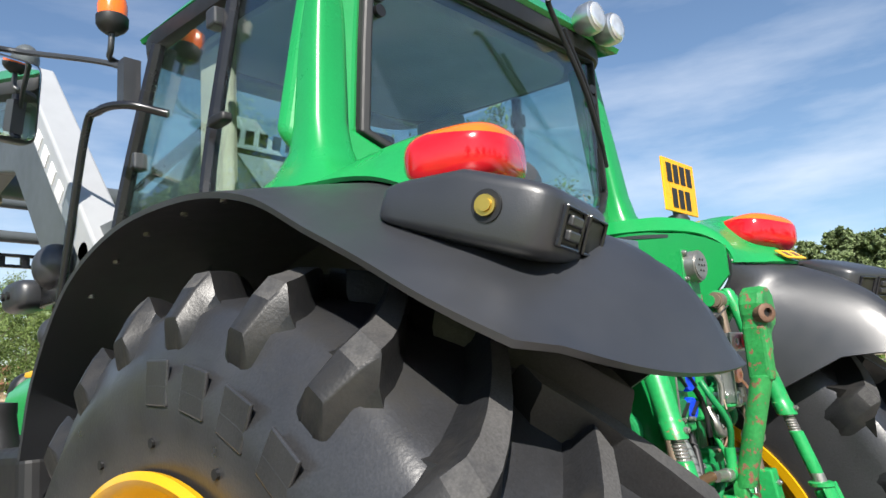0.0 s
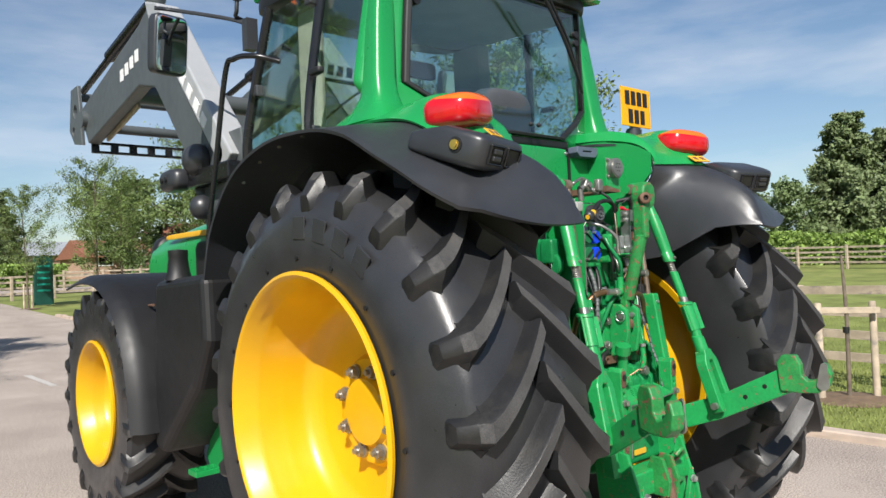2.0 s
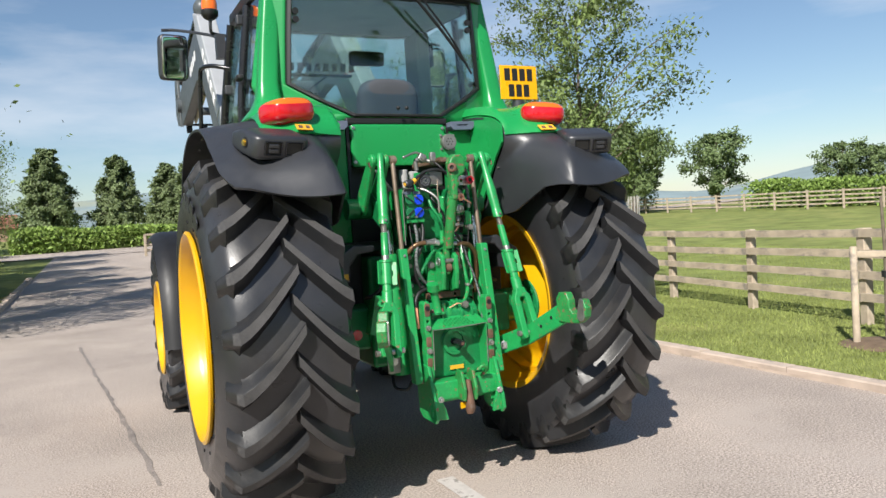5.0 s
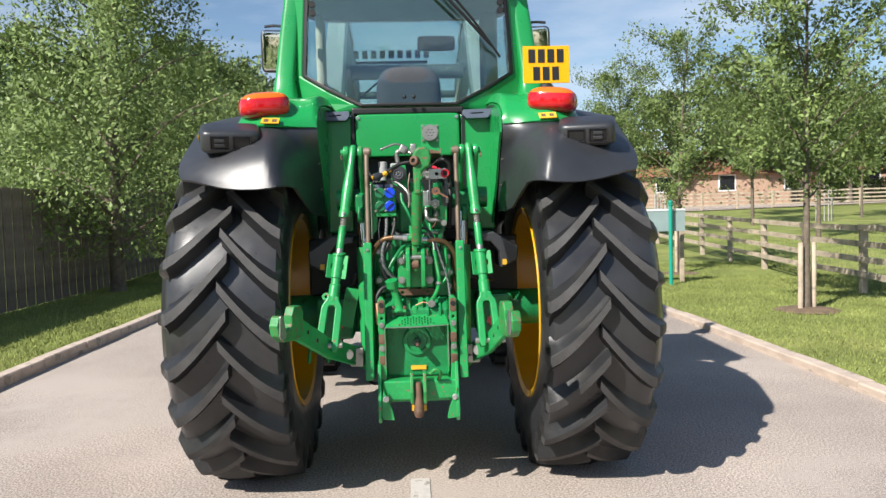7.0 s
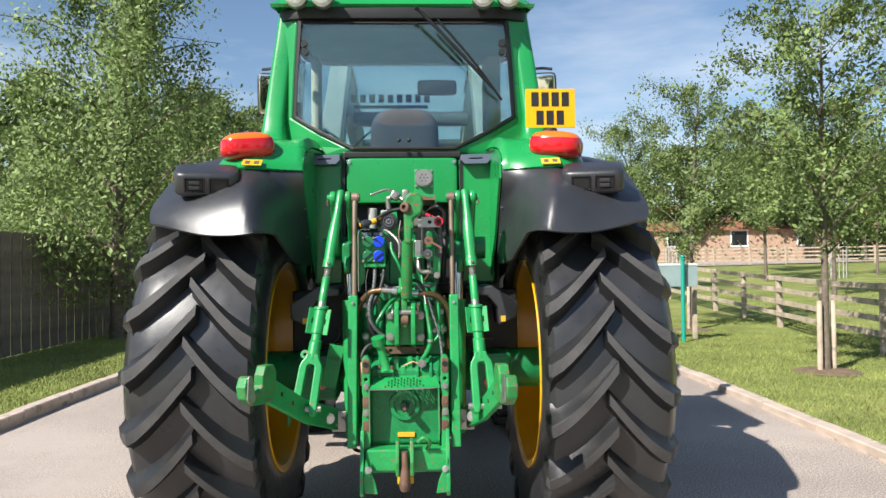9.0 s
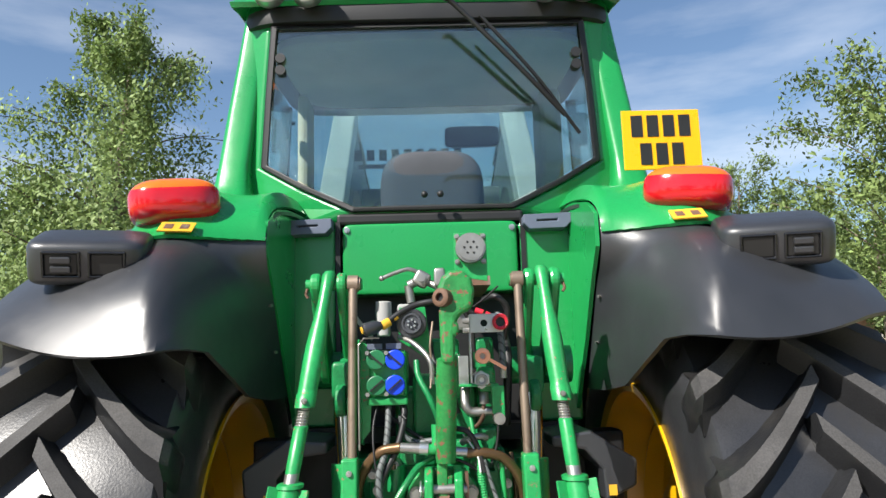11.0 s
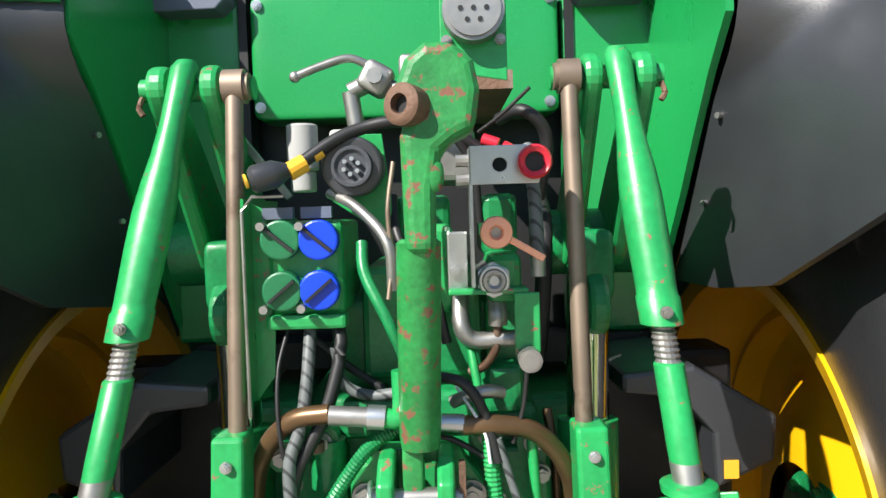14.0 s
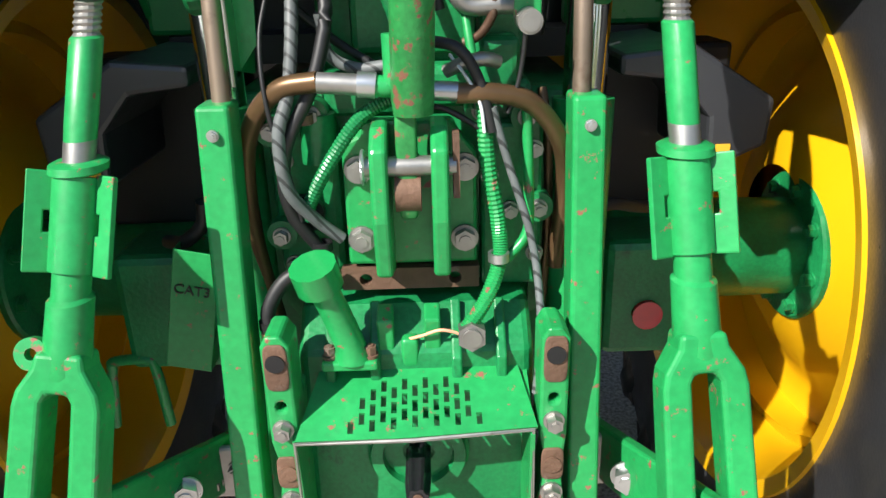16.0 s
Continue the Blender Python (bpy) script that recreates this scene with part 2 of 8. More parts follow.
def leafmat(name, color, var=0.3):
    m = mat(name, color, 0.55, var=0.12, scale=0.7, island=var, spec=0.3)
    nt = m.node_tree
    b = nt.nodes["Principled BSDF"]
    tr = nt.nodes.new("ShaderNodeBsdfTranslucent")
    src = b.inputs["Base Color"].links[0].from_socket
    nt.links.new(src, tr.inputs[0])
    mix = nt.nodes.new("ShaderNodeMixShader")
    mix.inputs[0].default_value = 0.22
    nt.links.new(b.outputs[0], mix.inputs[1])
    nt.links.new(tr.outputs[0], mix.inputs[2])
    nt.links.new(mix.outputs[0], nt.nodes["Material Output"].inputs[0])
    return m


M["birch"] = leafmat("birch leaves", (0.195, 0.265, 0.088), 0.4)
M["ash"] = leafmat("ash leaves", (0.165, 0.225, 0.070), 0.5)
M["conifer"] = leafmat("conifer foliage", (0.18, 0.23, 0.105), 0.4)
M["hedge"] = leafmat("hedge leaves", (0.22, 0.32, 0.075), 0.4)
M["darkleaf"] = leafmat("far tree leaves", (0.16, 0.22, 0.09), 0.4)
M["copper"] = leafmat("copper beech leaves", (0.05, 0.018, 0.022), 0.4)


def glassmat(name, tint, refl_rough=0.02):
    m = bpy.data.materials.new(name)
    m.use_nodes = True
    nt = m.node_tree
    nt.nodes.remove(nt.nodes["Principled BSDF"])
    gl = nt.nodes.new("ShaderNodeBsdfGlossy")
    gl.inputs["Roughness"].default_value = refl_rough
    tp = nt.nodes.new("ShaderNodeBsdfTransparent")
    tp.inputs[0].default_value = (*tint, 1)
    lw = nt.nodes.new("ShaderNodeLayerWeight")
    lw.inputs[0].default_value = 0.5
    pw = nt.nodes.new("ShaderNodeMath")
    pw.operation = "POWER"
    pw.inputs[1].default_value = 4.0
    fr = nt.nodes.new("ShaderNodeMapRange")
    fr.inputs["To Min"].default_value, fr.inputs["To Max"].default_value = 0.12, 0.85
    mx = nt.nodes.new("ShaderNodeMixShader")
    nt.links.new(lw.outputs["Facing"], pw.inputs[0])
    nt.links.new(pw.outputs[0], fr.inputs[0])
    nt.links.new(fr.outputs[0], mx.inputs[0])
    nt.links.new(tp.outputs[0], mx.inputs[1])
    nt.links.new(gl.outputs[0], mx.inputs[2])
    nt.links.new(mx.outputs[0], nt.nodes["Material Output"].inputs[0])
    return m


M["glass"] = glassmat("tinted cab glass", (0.82, 0.92, 0.90))
M["mirror"] = mat("mirror glass", (0.8, 0.82, 0.83), 0.03, metal=1.0, var=0.02, rvar=0.0)


# ---- mesh helpers ----
def part(name, bm, material, parent=None, label="", smooth=None, bevel=0.0, seg=2):
    """Links a bmesh as one mesh object under parent. smooth: angle in degrees below which edges are shaded smooth."""
    me = bpy.data.meshes.new(name)
    bm.normal_update()
    if smooth:
        lim = radians(smooth)
        for f in bm.faces:
            f.smooth = True
        for e in bm.edges:
            if len(e.link_faces) == 2 and e.calc_face_angle(0) > lim:
                e.smooth = False
    bm.to_mesh(me)
    bm.free()
    me.materials.append(M[material] if isinstance(material, str) else material)
    ob = new(name, me)
    if parent is not None:
        ob.parent = parent
    if bevel:
        mod = ob.modifiers.new("bevel", "BEVEL")
        mod.width, mod.segments, mod.limit_method, mod.angle_limit = bevel, seg, "ANGLE", radians(40)
        mod.harden_normals = False
    if label:
        tagged(ob, label)
    return ob


def box(bm, a, b, m=None):
    """A box from corner a to corner b."""
    c = [(a[i] + b[i]) / 2 for i in range(3)]
    s = [abs(b[i] - a[i]) for i in range(3)]
    t = Matrix.Translation(c) @ Matrix.Diagonal((*s, 1))
    bmesh.ops.create_cube(bm, size=1, matrix=(m @ t) if m else t)
    return bm


def frame_to(p, q):
    """A matrix at p whose z runs to q."""
    d = Vector(q) - Vector(p)
    return Matrix.Translation(p) @ d.to_track_quat("Z", "Y").to_matrix().to_4x4(), d.length


def rod(bm, p, q, r, r2=None, n=16, caps=True):
    """A round bar from p to q."""
    m, h = frame_to(p, q)
    bmesh.ops.create_cone(bm, cap_ends=caps, segments=n, radius1=r, radius2=r if r2 is None else r2, depth=h,
                          matrix=m @ Matrix.Translation((0, 0, h / 2)))
    return bm


def lathe(bm, prof, m=None, n=48, close=False):
    """Turns a profile of (radius, height) about z."""
    m = m or Matrix.Identity(4)
    rings = []
    for r, h in prof:
        rings.append([bm.verts.new(m @ Vector((r * math.cos(a), r * math.sin(a), h))) for a in [2 * math.pi * k / n for k in range(n)]])
    pairs = list(zip(rings, rings[1:])) + ([(rings[-1], rings[0])] if close else [])
    for r0, r1 in pairs:
        for k in range(n):
            bm.faces.new((r0[k], r0[(k + 1) % n], r1[(k + 1) % n], r1[k]))
    return bm


def smooth_path(pts, n=8):
    """A Catmull-Rom line through pts."""
    pts = [Vector(p) for p in pts]
    ext = [2 * pts[0] - pts[1]] + pts + [2 * pts[-1] - pts[-2]]
    out = []
    for i in range(len(pts) - 1):
        a, b, c, d = ext[i:i + 4]
        for k in range(n):
            t = k / n
            out.append(0.5 * (2 * b + (c - a) * t + (2 * a - 5 * b + 4 * c - d) * t * t + (3 * b - a - 3 * c + d) * t ** 3))
    return out + [pts[-1]]


def tube(bm, pts, r, n=10, soft=True, k=8, ridges=0.0):
    """A pipe or hose along pts."""
    pts = smooth_path(pts, k) if soft else [Vector(p) for p in pts]
    rings = []
    up = Vector((0.13, 0.31, 0.94))
    for i, p in enumerate(pts):
        d = (pts[min(i + 1, len(pts) - 1)] - pts[max(i - 1, 0)]).normalized()
        s = d.cross(up)
        s = s.normalized() if s.length > 1e-4 else Vector((1, 0, 0))
        u = s.cross(d)
        rr = (r(i / (len(pts) - 1)) if callable(r) else r) * (1 + (ridges if i % 2 else 0))
        rings.append([bm.verts.new(p + rr * (math.cos(a) * s + math.sin(a) * u)) for a in [2 * math.pi * q / n for q in range(n)]])
    for r0, r1 in zip(rings, rings[1:]):
        for q in range(n):
            bm.faces.new((r0[q], r0[(q + 1) % n], r1[(q + 1) % n], r1[q]))
    bm.faces.new(rings[0][::-1])
    bm.faces.new(rings[-1])
    return bm


def prism(bm, poly, axis, a, b):
    """Extrudes a polygon along axis from a to b; poly holds the two other coordinates in order."""
    def put(p, v):
        return {"x": (v, p[0], p[1]), "y": (p[0], v, p[1]), "z": (p[0], p[1], v)}[axis]
    lo = [bm.verts.new(put(p, a)) for p in poly]
    hi = [bm.verts.new(put(p, b)) for p in poly]
    k = len(poly)
    for i in range(k):
        bm.faces.new((lo[i], lo[(i + 1) % k], hi[(i + 1) % k], hi[i]))
    bm.faces.new(lo[::-1])
    bm.faces.new(hi)
    bmesh.ops.recalc_face_normals(bm, faces=bm.faces)
    return bm


def ring_plate(bm, outer, inner, axis, a, b):
    """A plate with an opening: outer and inner polygons with equal counts."""
    def put(p, v):
        return {"x": (v, p[0], p[1]), "y": (p[0], v, p[1]), "z": (p[0], p[1], v)}[axis]
    k = len(outer)
    g = [[bm.verts.new(put(p, v)) for p in poly] for poly, v in ((outer, a), (inner, a), (outer, b), (inner, b))]
    for i in range(k):
        j = (i + 1) % k
        bm.faces.new((g[0][i], g[0][j], g[1][j], g[1][i]))
        bm.faces.new((g[2][i], g[3][i], g[3][j], g[2][j]))
        bm.faces.new((g[0][i], g[2][i], g[2][j], g[0][j]))
        bm.faces.new((g[1][i], g[1][j], g[3][j], g[3][i]))
    bmesh.ops.recalc_face_normals(bm, faces=bm.faces)
    return bm


def grid(bm, f, nu, nv, thick=0.0):
    """A surface from f(u, v) with u, v in 0 to 1, thickened along its normals if asked."""
    v = [[Vector(f(i / nu, j / nv)) for j in range(nv + 1)] for i in range(nu + 1)]
    top = [[bm.verts.new(p) for p in row] for row in v]
    for i in range(nu):
        for j in range(nv):
            bm.faces.new((top[i][j], top[i + 1][j], top[i + 1][j + 1], top[i][j + 1]))
    if thick:
        bm.normal_update()
        low = [[bm.verts.new(p.co - p.normal * thick) for p in row] for row in top]
        for i in range(nu):
            for j in range(nv):
                bm.faces.new((low[i][j], low[i][j + 1], low[i + 1][j + 1], low[i + 1][j]))
        for i in range(nu):
            bm.faces.new((top[i][0], low[i][0], low[i + 1][0], top[i + 1][0]))
            bm.faces.new((top[i + 1][nv], low[i + 1][nv], low[i][nv], top[i][nv]))
        for j in range(nv):
            bm.faces.new((top[0][j + 1], low[0][j + 1], low[0][j], top[0][j]))
            bm.faces.new((top[nu][j], low[nu][j], low[nu][j + 1], top[nu][j + 1]))
    return bm


def line(pts, t):
    """The point at t (0 to 1) on an open smooth line through pts."""
    k = len(pts) - 1
    i = min(int(t * k), k - 1)
    s = t * k - i
    a, b = pts[i], pts[i + 1]
    z = pts[i - 1] if i else tuple(2 * p - q for p, q in zip(a, b))
    d = pts[i + 2] if i + 2 <= k else tuple(2 * q - p for p, q in zip(a, b))
    return tuple(0.5 * (2 * B + (C - A) * s + (2 * A - 5 * B + 4 * C - D) * s * s + (3 * B - A - 3 * C + D) * s ** 3)
                 for A, B, C, D in zip(z, a, b, d))


def empty(name, label, category, group="", kind=""):
    return tagged(new(name), label, category, group, kind)


def B():
    return bmesh.new()


# ---- ground ----
def terrain(x, y):
    """Height of the land: level round the tractor, rising gently away from it."""
    d = math.hypot(x, y)
    side = -0.008 * max(-40.0, min(40.0, x - math.copysign(min(abs(x), 3.4), x)))
    return side + (max(0.0, d - 12.8) * 0.035 - max(0.0, d - 76) * 0.028 if y > -20 else 0.0)


def ground_patch(name, xs, ys, z, material, label, category):
    bm = B()
    vs = [[bm.verts.new((x, y, z + terrain(x, y))) for y in ys] for x in xs]
    for i in range(len(xs) - 1):
        for j in range(len(ys) - 1):
            bm.faces.new((vs[i][j], vs[i + 1][j], vs[i + 1][j + 1], vs[i][j + 1]))
    return tagged(part(name, bm, material, smooth=60), label, category, kind="structure")


XS = [-1500, -500, -250, -120, -80, -60, -45, -35, -28, -22, -18, -15, -12, -10, -8, -6, -4, -2, 0, 2, 4, 6, 8, 10, 12, 15, 18, 22, 28, 35, 45, 60, 80, 120, 250, 500, 1500]
ground_patch("ground", XS, XS, -0.03, "grass", "mown green grass verges and paddock", "grass")
KL, KR = -3.53, 3.26
RY = [-30, -20, -14, -10, -6, -3, 0, 3, 6, 8, 10, 12, 15, 18, 22, 28, 35, 45]
ground_patch("road", [KL, -1.2, 1.2, KR], RY, 0.0, "asphalt", "pale worn asphalt drive under the tractor", "road")


# ---- tractor ----
tractor = empty("tractor", "green farm tractor with yellow wheels and a front loader", "tractor")
RC, RR = 0.880, 0.908
WX, WY = 0.857, 0.10


def tyre_profile(R, rim, w, side=1, bulge=0.0):
    """Half widths and radii of a tyre carcass, from bead to bead."""
    h = R - rim
    prof = [(rim - 0.005, -w * 0.90), (rim + 0.02, -w * 0.94), (rim + h * 0.25, -w * 0.97), (rim + h * 0.5, -w * 1.02), (rim + h * 0.72, -w * 0.99),
            (rim + h * 0.86, -w * 0.98), (rim + h * 0.94, -w * 0.90), (rim + h * 0.972, -w * 0.6), (rim + h * 0.975, 0), (rim + h * 0.972, w * 0.6), (rim + h * 0.94, w * 0.90),
            (rim + h * 0.86, w * 0.98), (rim + h * 0.72, w * 0.99), (rim + h * 0.5, w * 1.02), (rim + h * 0.25, w * 0.97), (rim + 0.02, w * 0.94),
            (rim - 0.005, w * 0.90)]
    # the outer wall swells past the tread
    out = [(r, x + bulge * w * min(1.0, (1 - (r - rim) / h) / 0.55 + 0.08 if x > w * 0.7 else 0.0)) for r, x in prof]
    return [(r, x * side) for r, x in out]


def squash(bm, c):
    """Flattens what lies below the ground and lets the wall bulge a little above it."""
    for v in bm.verts:
        if v.co.z < c:
            v.co.z = c + (v.co.z - c) * 0.02


def lug_bm(R, w, lug_h, s, skew, bar, base, near=0.02, swell=0.0):
    """One tread bar on side s (-1 or 1) of a tyre round the x axis, standing at the top (angle 0), its inner end leading towards +y."""
    bm = B()
    k = 7
    rows = []
    for i in range(k + 1):
        t = i / k
        u = -near + (w * 1.0 + near) * t
        ang = skew * ((1 - t) ** 1.25) / R
        half = bar * (0.62 + 0.38 * t) / 2
        drop = 0.018 * (u / w) ** 2
        top = R - drop
        bot = base - 0.03 - 0.05 * max(0, t - 0.75)
        hf = half / R
        hw = bar * (0.50 + 0.12 * t) / 2 / R
        row = []
        mid = bot + (top - bot) * 0.42
        for a, r in ((ang - hf * 2.1, bot), (ang - hf * 1.10, mid), (ang - hw * 1.10, top - 0.006), (ang - hw * 0.90, top), (ang + hw * 0.90, top), (ang + hw * 1.10, top - 0.006), (ang + hf * 1.10, mid), (ang + hf * 2.1, bot)):
            row.append(Vector((s * u, r * math.sin(a), r * math.cos(a))))
        rows.append(row)
    # shoulder: the bar turns down over the wall
    for du, dr in ((0.010 + 0.05 * swell, 0.03), (0.016 + 0.14 * swell, 0.085), (0.004 + 0.16 * swell, 0.135)):
        row = []
        last = rows[k]
        for n_, p in enumerate(last):
            rr = math.hypot(p.y, p.z)
            a = math.atan2(p.y, p.z)
            r2 = (rr - dr) if 0 < n_ < 7 else min(rr, base - 0.03) - dr * 0.85
            a2 = a * (1.0 - 0.32 * (dr / 0.13))
            uu = s * (w + du - (0.008 if n_ in (1, 6) else 0.0)) if 0 < n_ < 7 else s * (w + du - 0.03)
            row.append(Vector((uu, r2 * math.sin(a2), r2 * math.cos(a2))))
        rows.append(row)
    vs = [[bm.verts.new(p) for p in row] for row in rows]
    for i, (r0, r1) in enumerate(zip(vs, vs[1:])):
        for q in range(7):
            face = bm.faces.new((r0[q], r0[q + 1], r1[q + 1], r1[q]))
            face.material_index = 1 if q == 3 and i <= k else 0
    bm.faces.new(vs[0])
    bm.faces.new(vs[-1][::-1])
    bmesh.ops.recalc_face_normals(bm, faces=bm.faces)
    return bm


def wheel(prefix, x, y, c, R, rim, w, n_lug, side, lug_h, skew, bar, dish, bulge=0.0):
    """A tyre with its lugs and a rim with its nuts. side: -1 on the tractor's left."""
    turn = Matrix.Translation((x, y, c)) @ Matrix.Rotation(radians(90), 4, "Y")
    bm = lathe(B(), tyre_profile(R - lug_h, rim, w, side, bulge), turn, 96)
    bmesh.ops.recalc_face_normals(bm, faces=bm.faces)
    squash(bm, 0.006)
    tyre = part(prefix + "_tyre", bm, "tyre", tractor, "black rubber tractor tyre with deep chevron lugs", smooth=35)
    base = R - lug_h
    shared = {}
    for s in (-1, 1):
        me_bm = lug_bm(R, w * 0.99, lug_h, s, skew, bar, base, swell=bulge if s == side else 0.0)
        me = bpy.data.meshes.new("lug")
        for f in me_bm.faces:
            f.smooth = True
        for e in me_bm.edges:
            e.smooth = len(e.link_faces) == 2 and e.calc_face_angle(0) < radians(34)
        me_bm.to_mesh(me)
        me_bm.free()
        me.materials.append(M["lug"])
        me.materials.append(M["tread"])
        shared[s] = me
    for s in (-1, 1):
        for i in range(n_lug):
            a = 2 * math.pi * (i + (0.5 if s > 0 else 0.0)) / n_lug + 0.05
            me = shared[s]
            rot = Matrix.Translation((x, y, c)) @ Matrix.Rotation(a, 4, "X")
            low = (a - math.pi + math.pi) % (2 * math.pi)
            if abs(low - math.pi) < 0.75:
                bm = B()
                bm.from_mesh(me)
                bm.transform(rot)
                squash(bm, 0.004)
                me = bpy.data.meshes.new("lug")
                bm.to_mesh(me)
                bm.free()
                me.materials.append(M["lug"])
                me.materials.append(M["tread"])
                rot = Matrix.Identity(4)
            ob = new("lug", me)
            ob.parent = tyre
            ob.matrix_local = rot
    # rim: flange, well and dish, open to the outside
    o = side
    out = w * (0.93 + bulge * 1.08)
    inn = w * 0.93
    prof = [(rim + 0.022, out + 0.004), (rim + 0.024, out + 0.016), (rim + 0.010, out + 0.024), (rim - 0.006, out + 0.012), (rim - 0.012, out - 0.03), (rim - 0.034, out - 0.05),
            (rim - 0.036, out - 0.075), (rim - 0.046, out - 0.095), (rim - 0.050, out - 0.13), (rim - 0.062, out - 0.155), (rim - 0.067, out - 0.185), (rim - 0.078, out - 0.215), (rim - 0.083, dish + 0.07), (rim - 0.10, dish + 0.03), (rim - 0.16, dish + 0.004), (rim * 0.52, dish - 0.015),
            (rim * 0.42, dish - 0.01), (rim * 0.38, dish + 0.02), (rim * 0.26, dish + 0.025), (rim * 0.24, dish + 0.05), (rim * 0.20, dish + 0.055), (0.001, dish + 0.055)]
    back = [(0.13, -0.115), (rim * 0.40, -0.10), (rim * 0.62, dish - 0.035), (rim - 0.14, dish - 0.01), (rim - 0.09, dish - 0.03), (rim - 0.085, dish - 0.10), (rim - 0.06, -inn + 0.15), (rim - 0.05, -inn + 0.10), (rim - 0.012, -inn), (rim + 0.020, -inn - 0.01), (rim + 0.022, -inn)]
    tm = Matrix.Translation((x, y, c)) @ Matrix.Rotation(radians(90) * o, 4, "Y")
    bm = lathe(B(), prof, tm, 96)
    bm2 = lathe(bm, back, tm, 96)
    bmesh.ops.recalc_face_normals(bm, faces=bm.faces)
    rimob = part(prefix + "_rim", bm2, "yellow", tractor, "yellow painted steel wheel rim", smooth=46)
    for i in range(8 if rim > 0.45 else 6):
        a = 2 * math.pi * i / (8 if rim > 0.45 else 6) + 0.3
        r = rim * 0.31
        p = Vector((x + o * (dish + 0.022), y + r * math.cos(a), c + r * math.sin(a)))
        bm = B()
        rod(bm, p, p + Vector((o * 0.012, 0, 0)), 0.030, n=16)
        rod(bm, p + Vector((o * 0.012, 0, 0)), p + Vector((o * 0.034, 0, 0)), 0.023, n=6)
        rod(bm, p + Vector((o * 0.034, 0, 0)), p + Vector((o * 0.05, 0, 0)), 0.011, n=10)
        part("wheel_nut", bm, "steel", rimob)
    return tyre


for s_ in (-1, 1):
    wheel("rear_wheel", s_ * WX, WY, RC, RR, 0.515, 0.25, 22, s_, 0.052, 0.27, 0.098, 0.01, 0.31)
    wheel("front_wheel", s_ * 0.94, 2.65, 0.662, 0.705, 0.362, 0.235, 19, s_, 0.045, 0.24, 0.07, 0.03)

# rear fenders: ridge line front to rear (y, z), then the sections across
RIDGE = [(1.17, 1.40), (1.08, 1.66), (0.86, 1.86), (0.52, 1.965), (0.15, 1.99), (-0.15, 1.96), (-0.37, 1.868), (-0.555, 1.785), (-0.672, 1.685), (-0.735, 1.545)]
OUTER = [(1.11, 1.40), (1.02, 1.62), (0.80, 1.835), (0.50, 1.935), (0.17, 1.94), (-0.08, 1.888), (-0.27, 1.79), (-0.41, 1.715), (-0.525, 1.648), (-0.632, 1.585)]


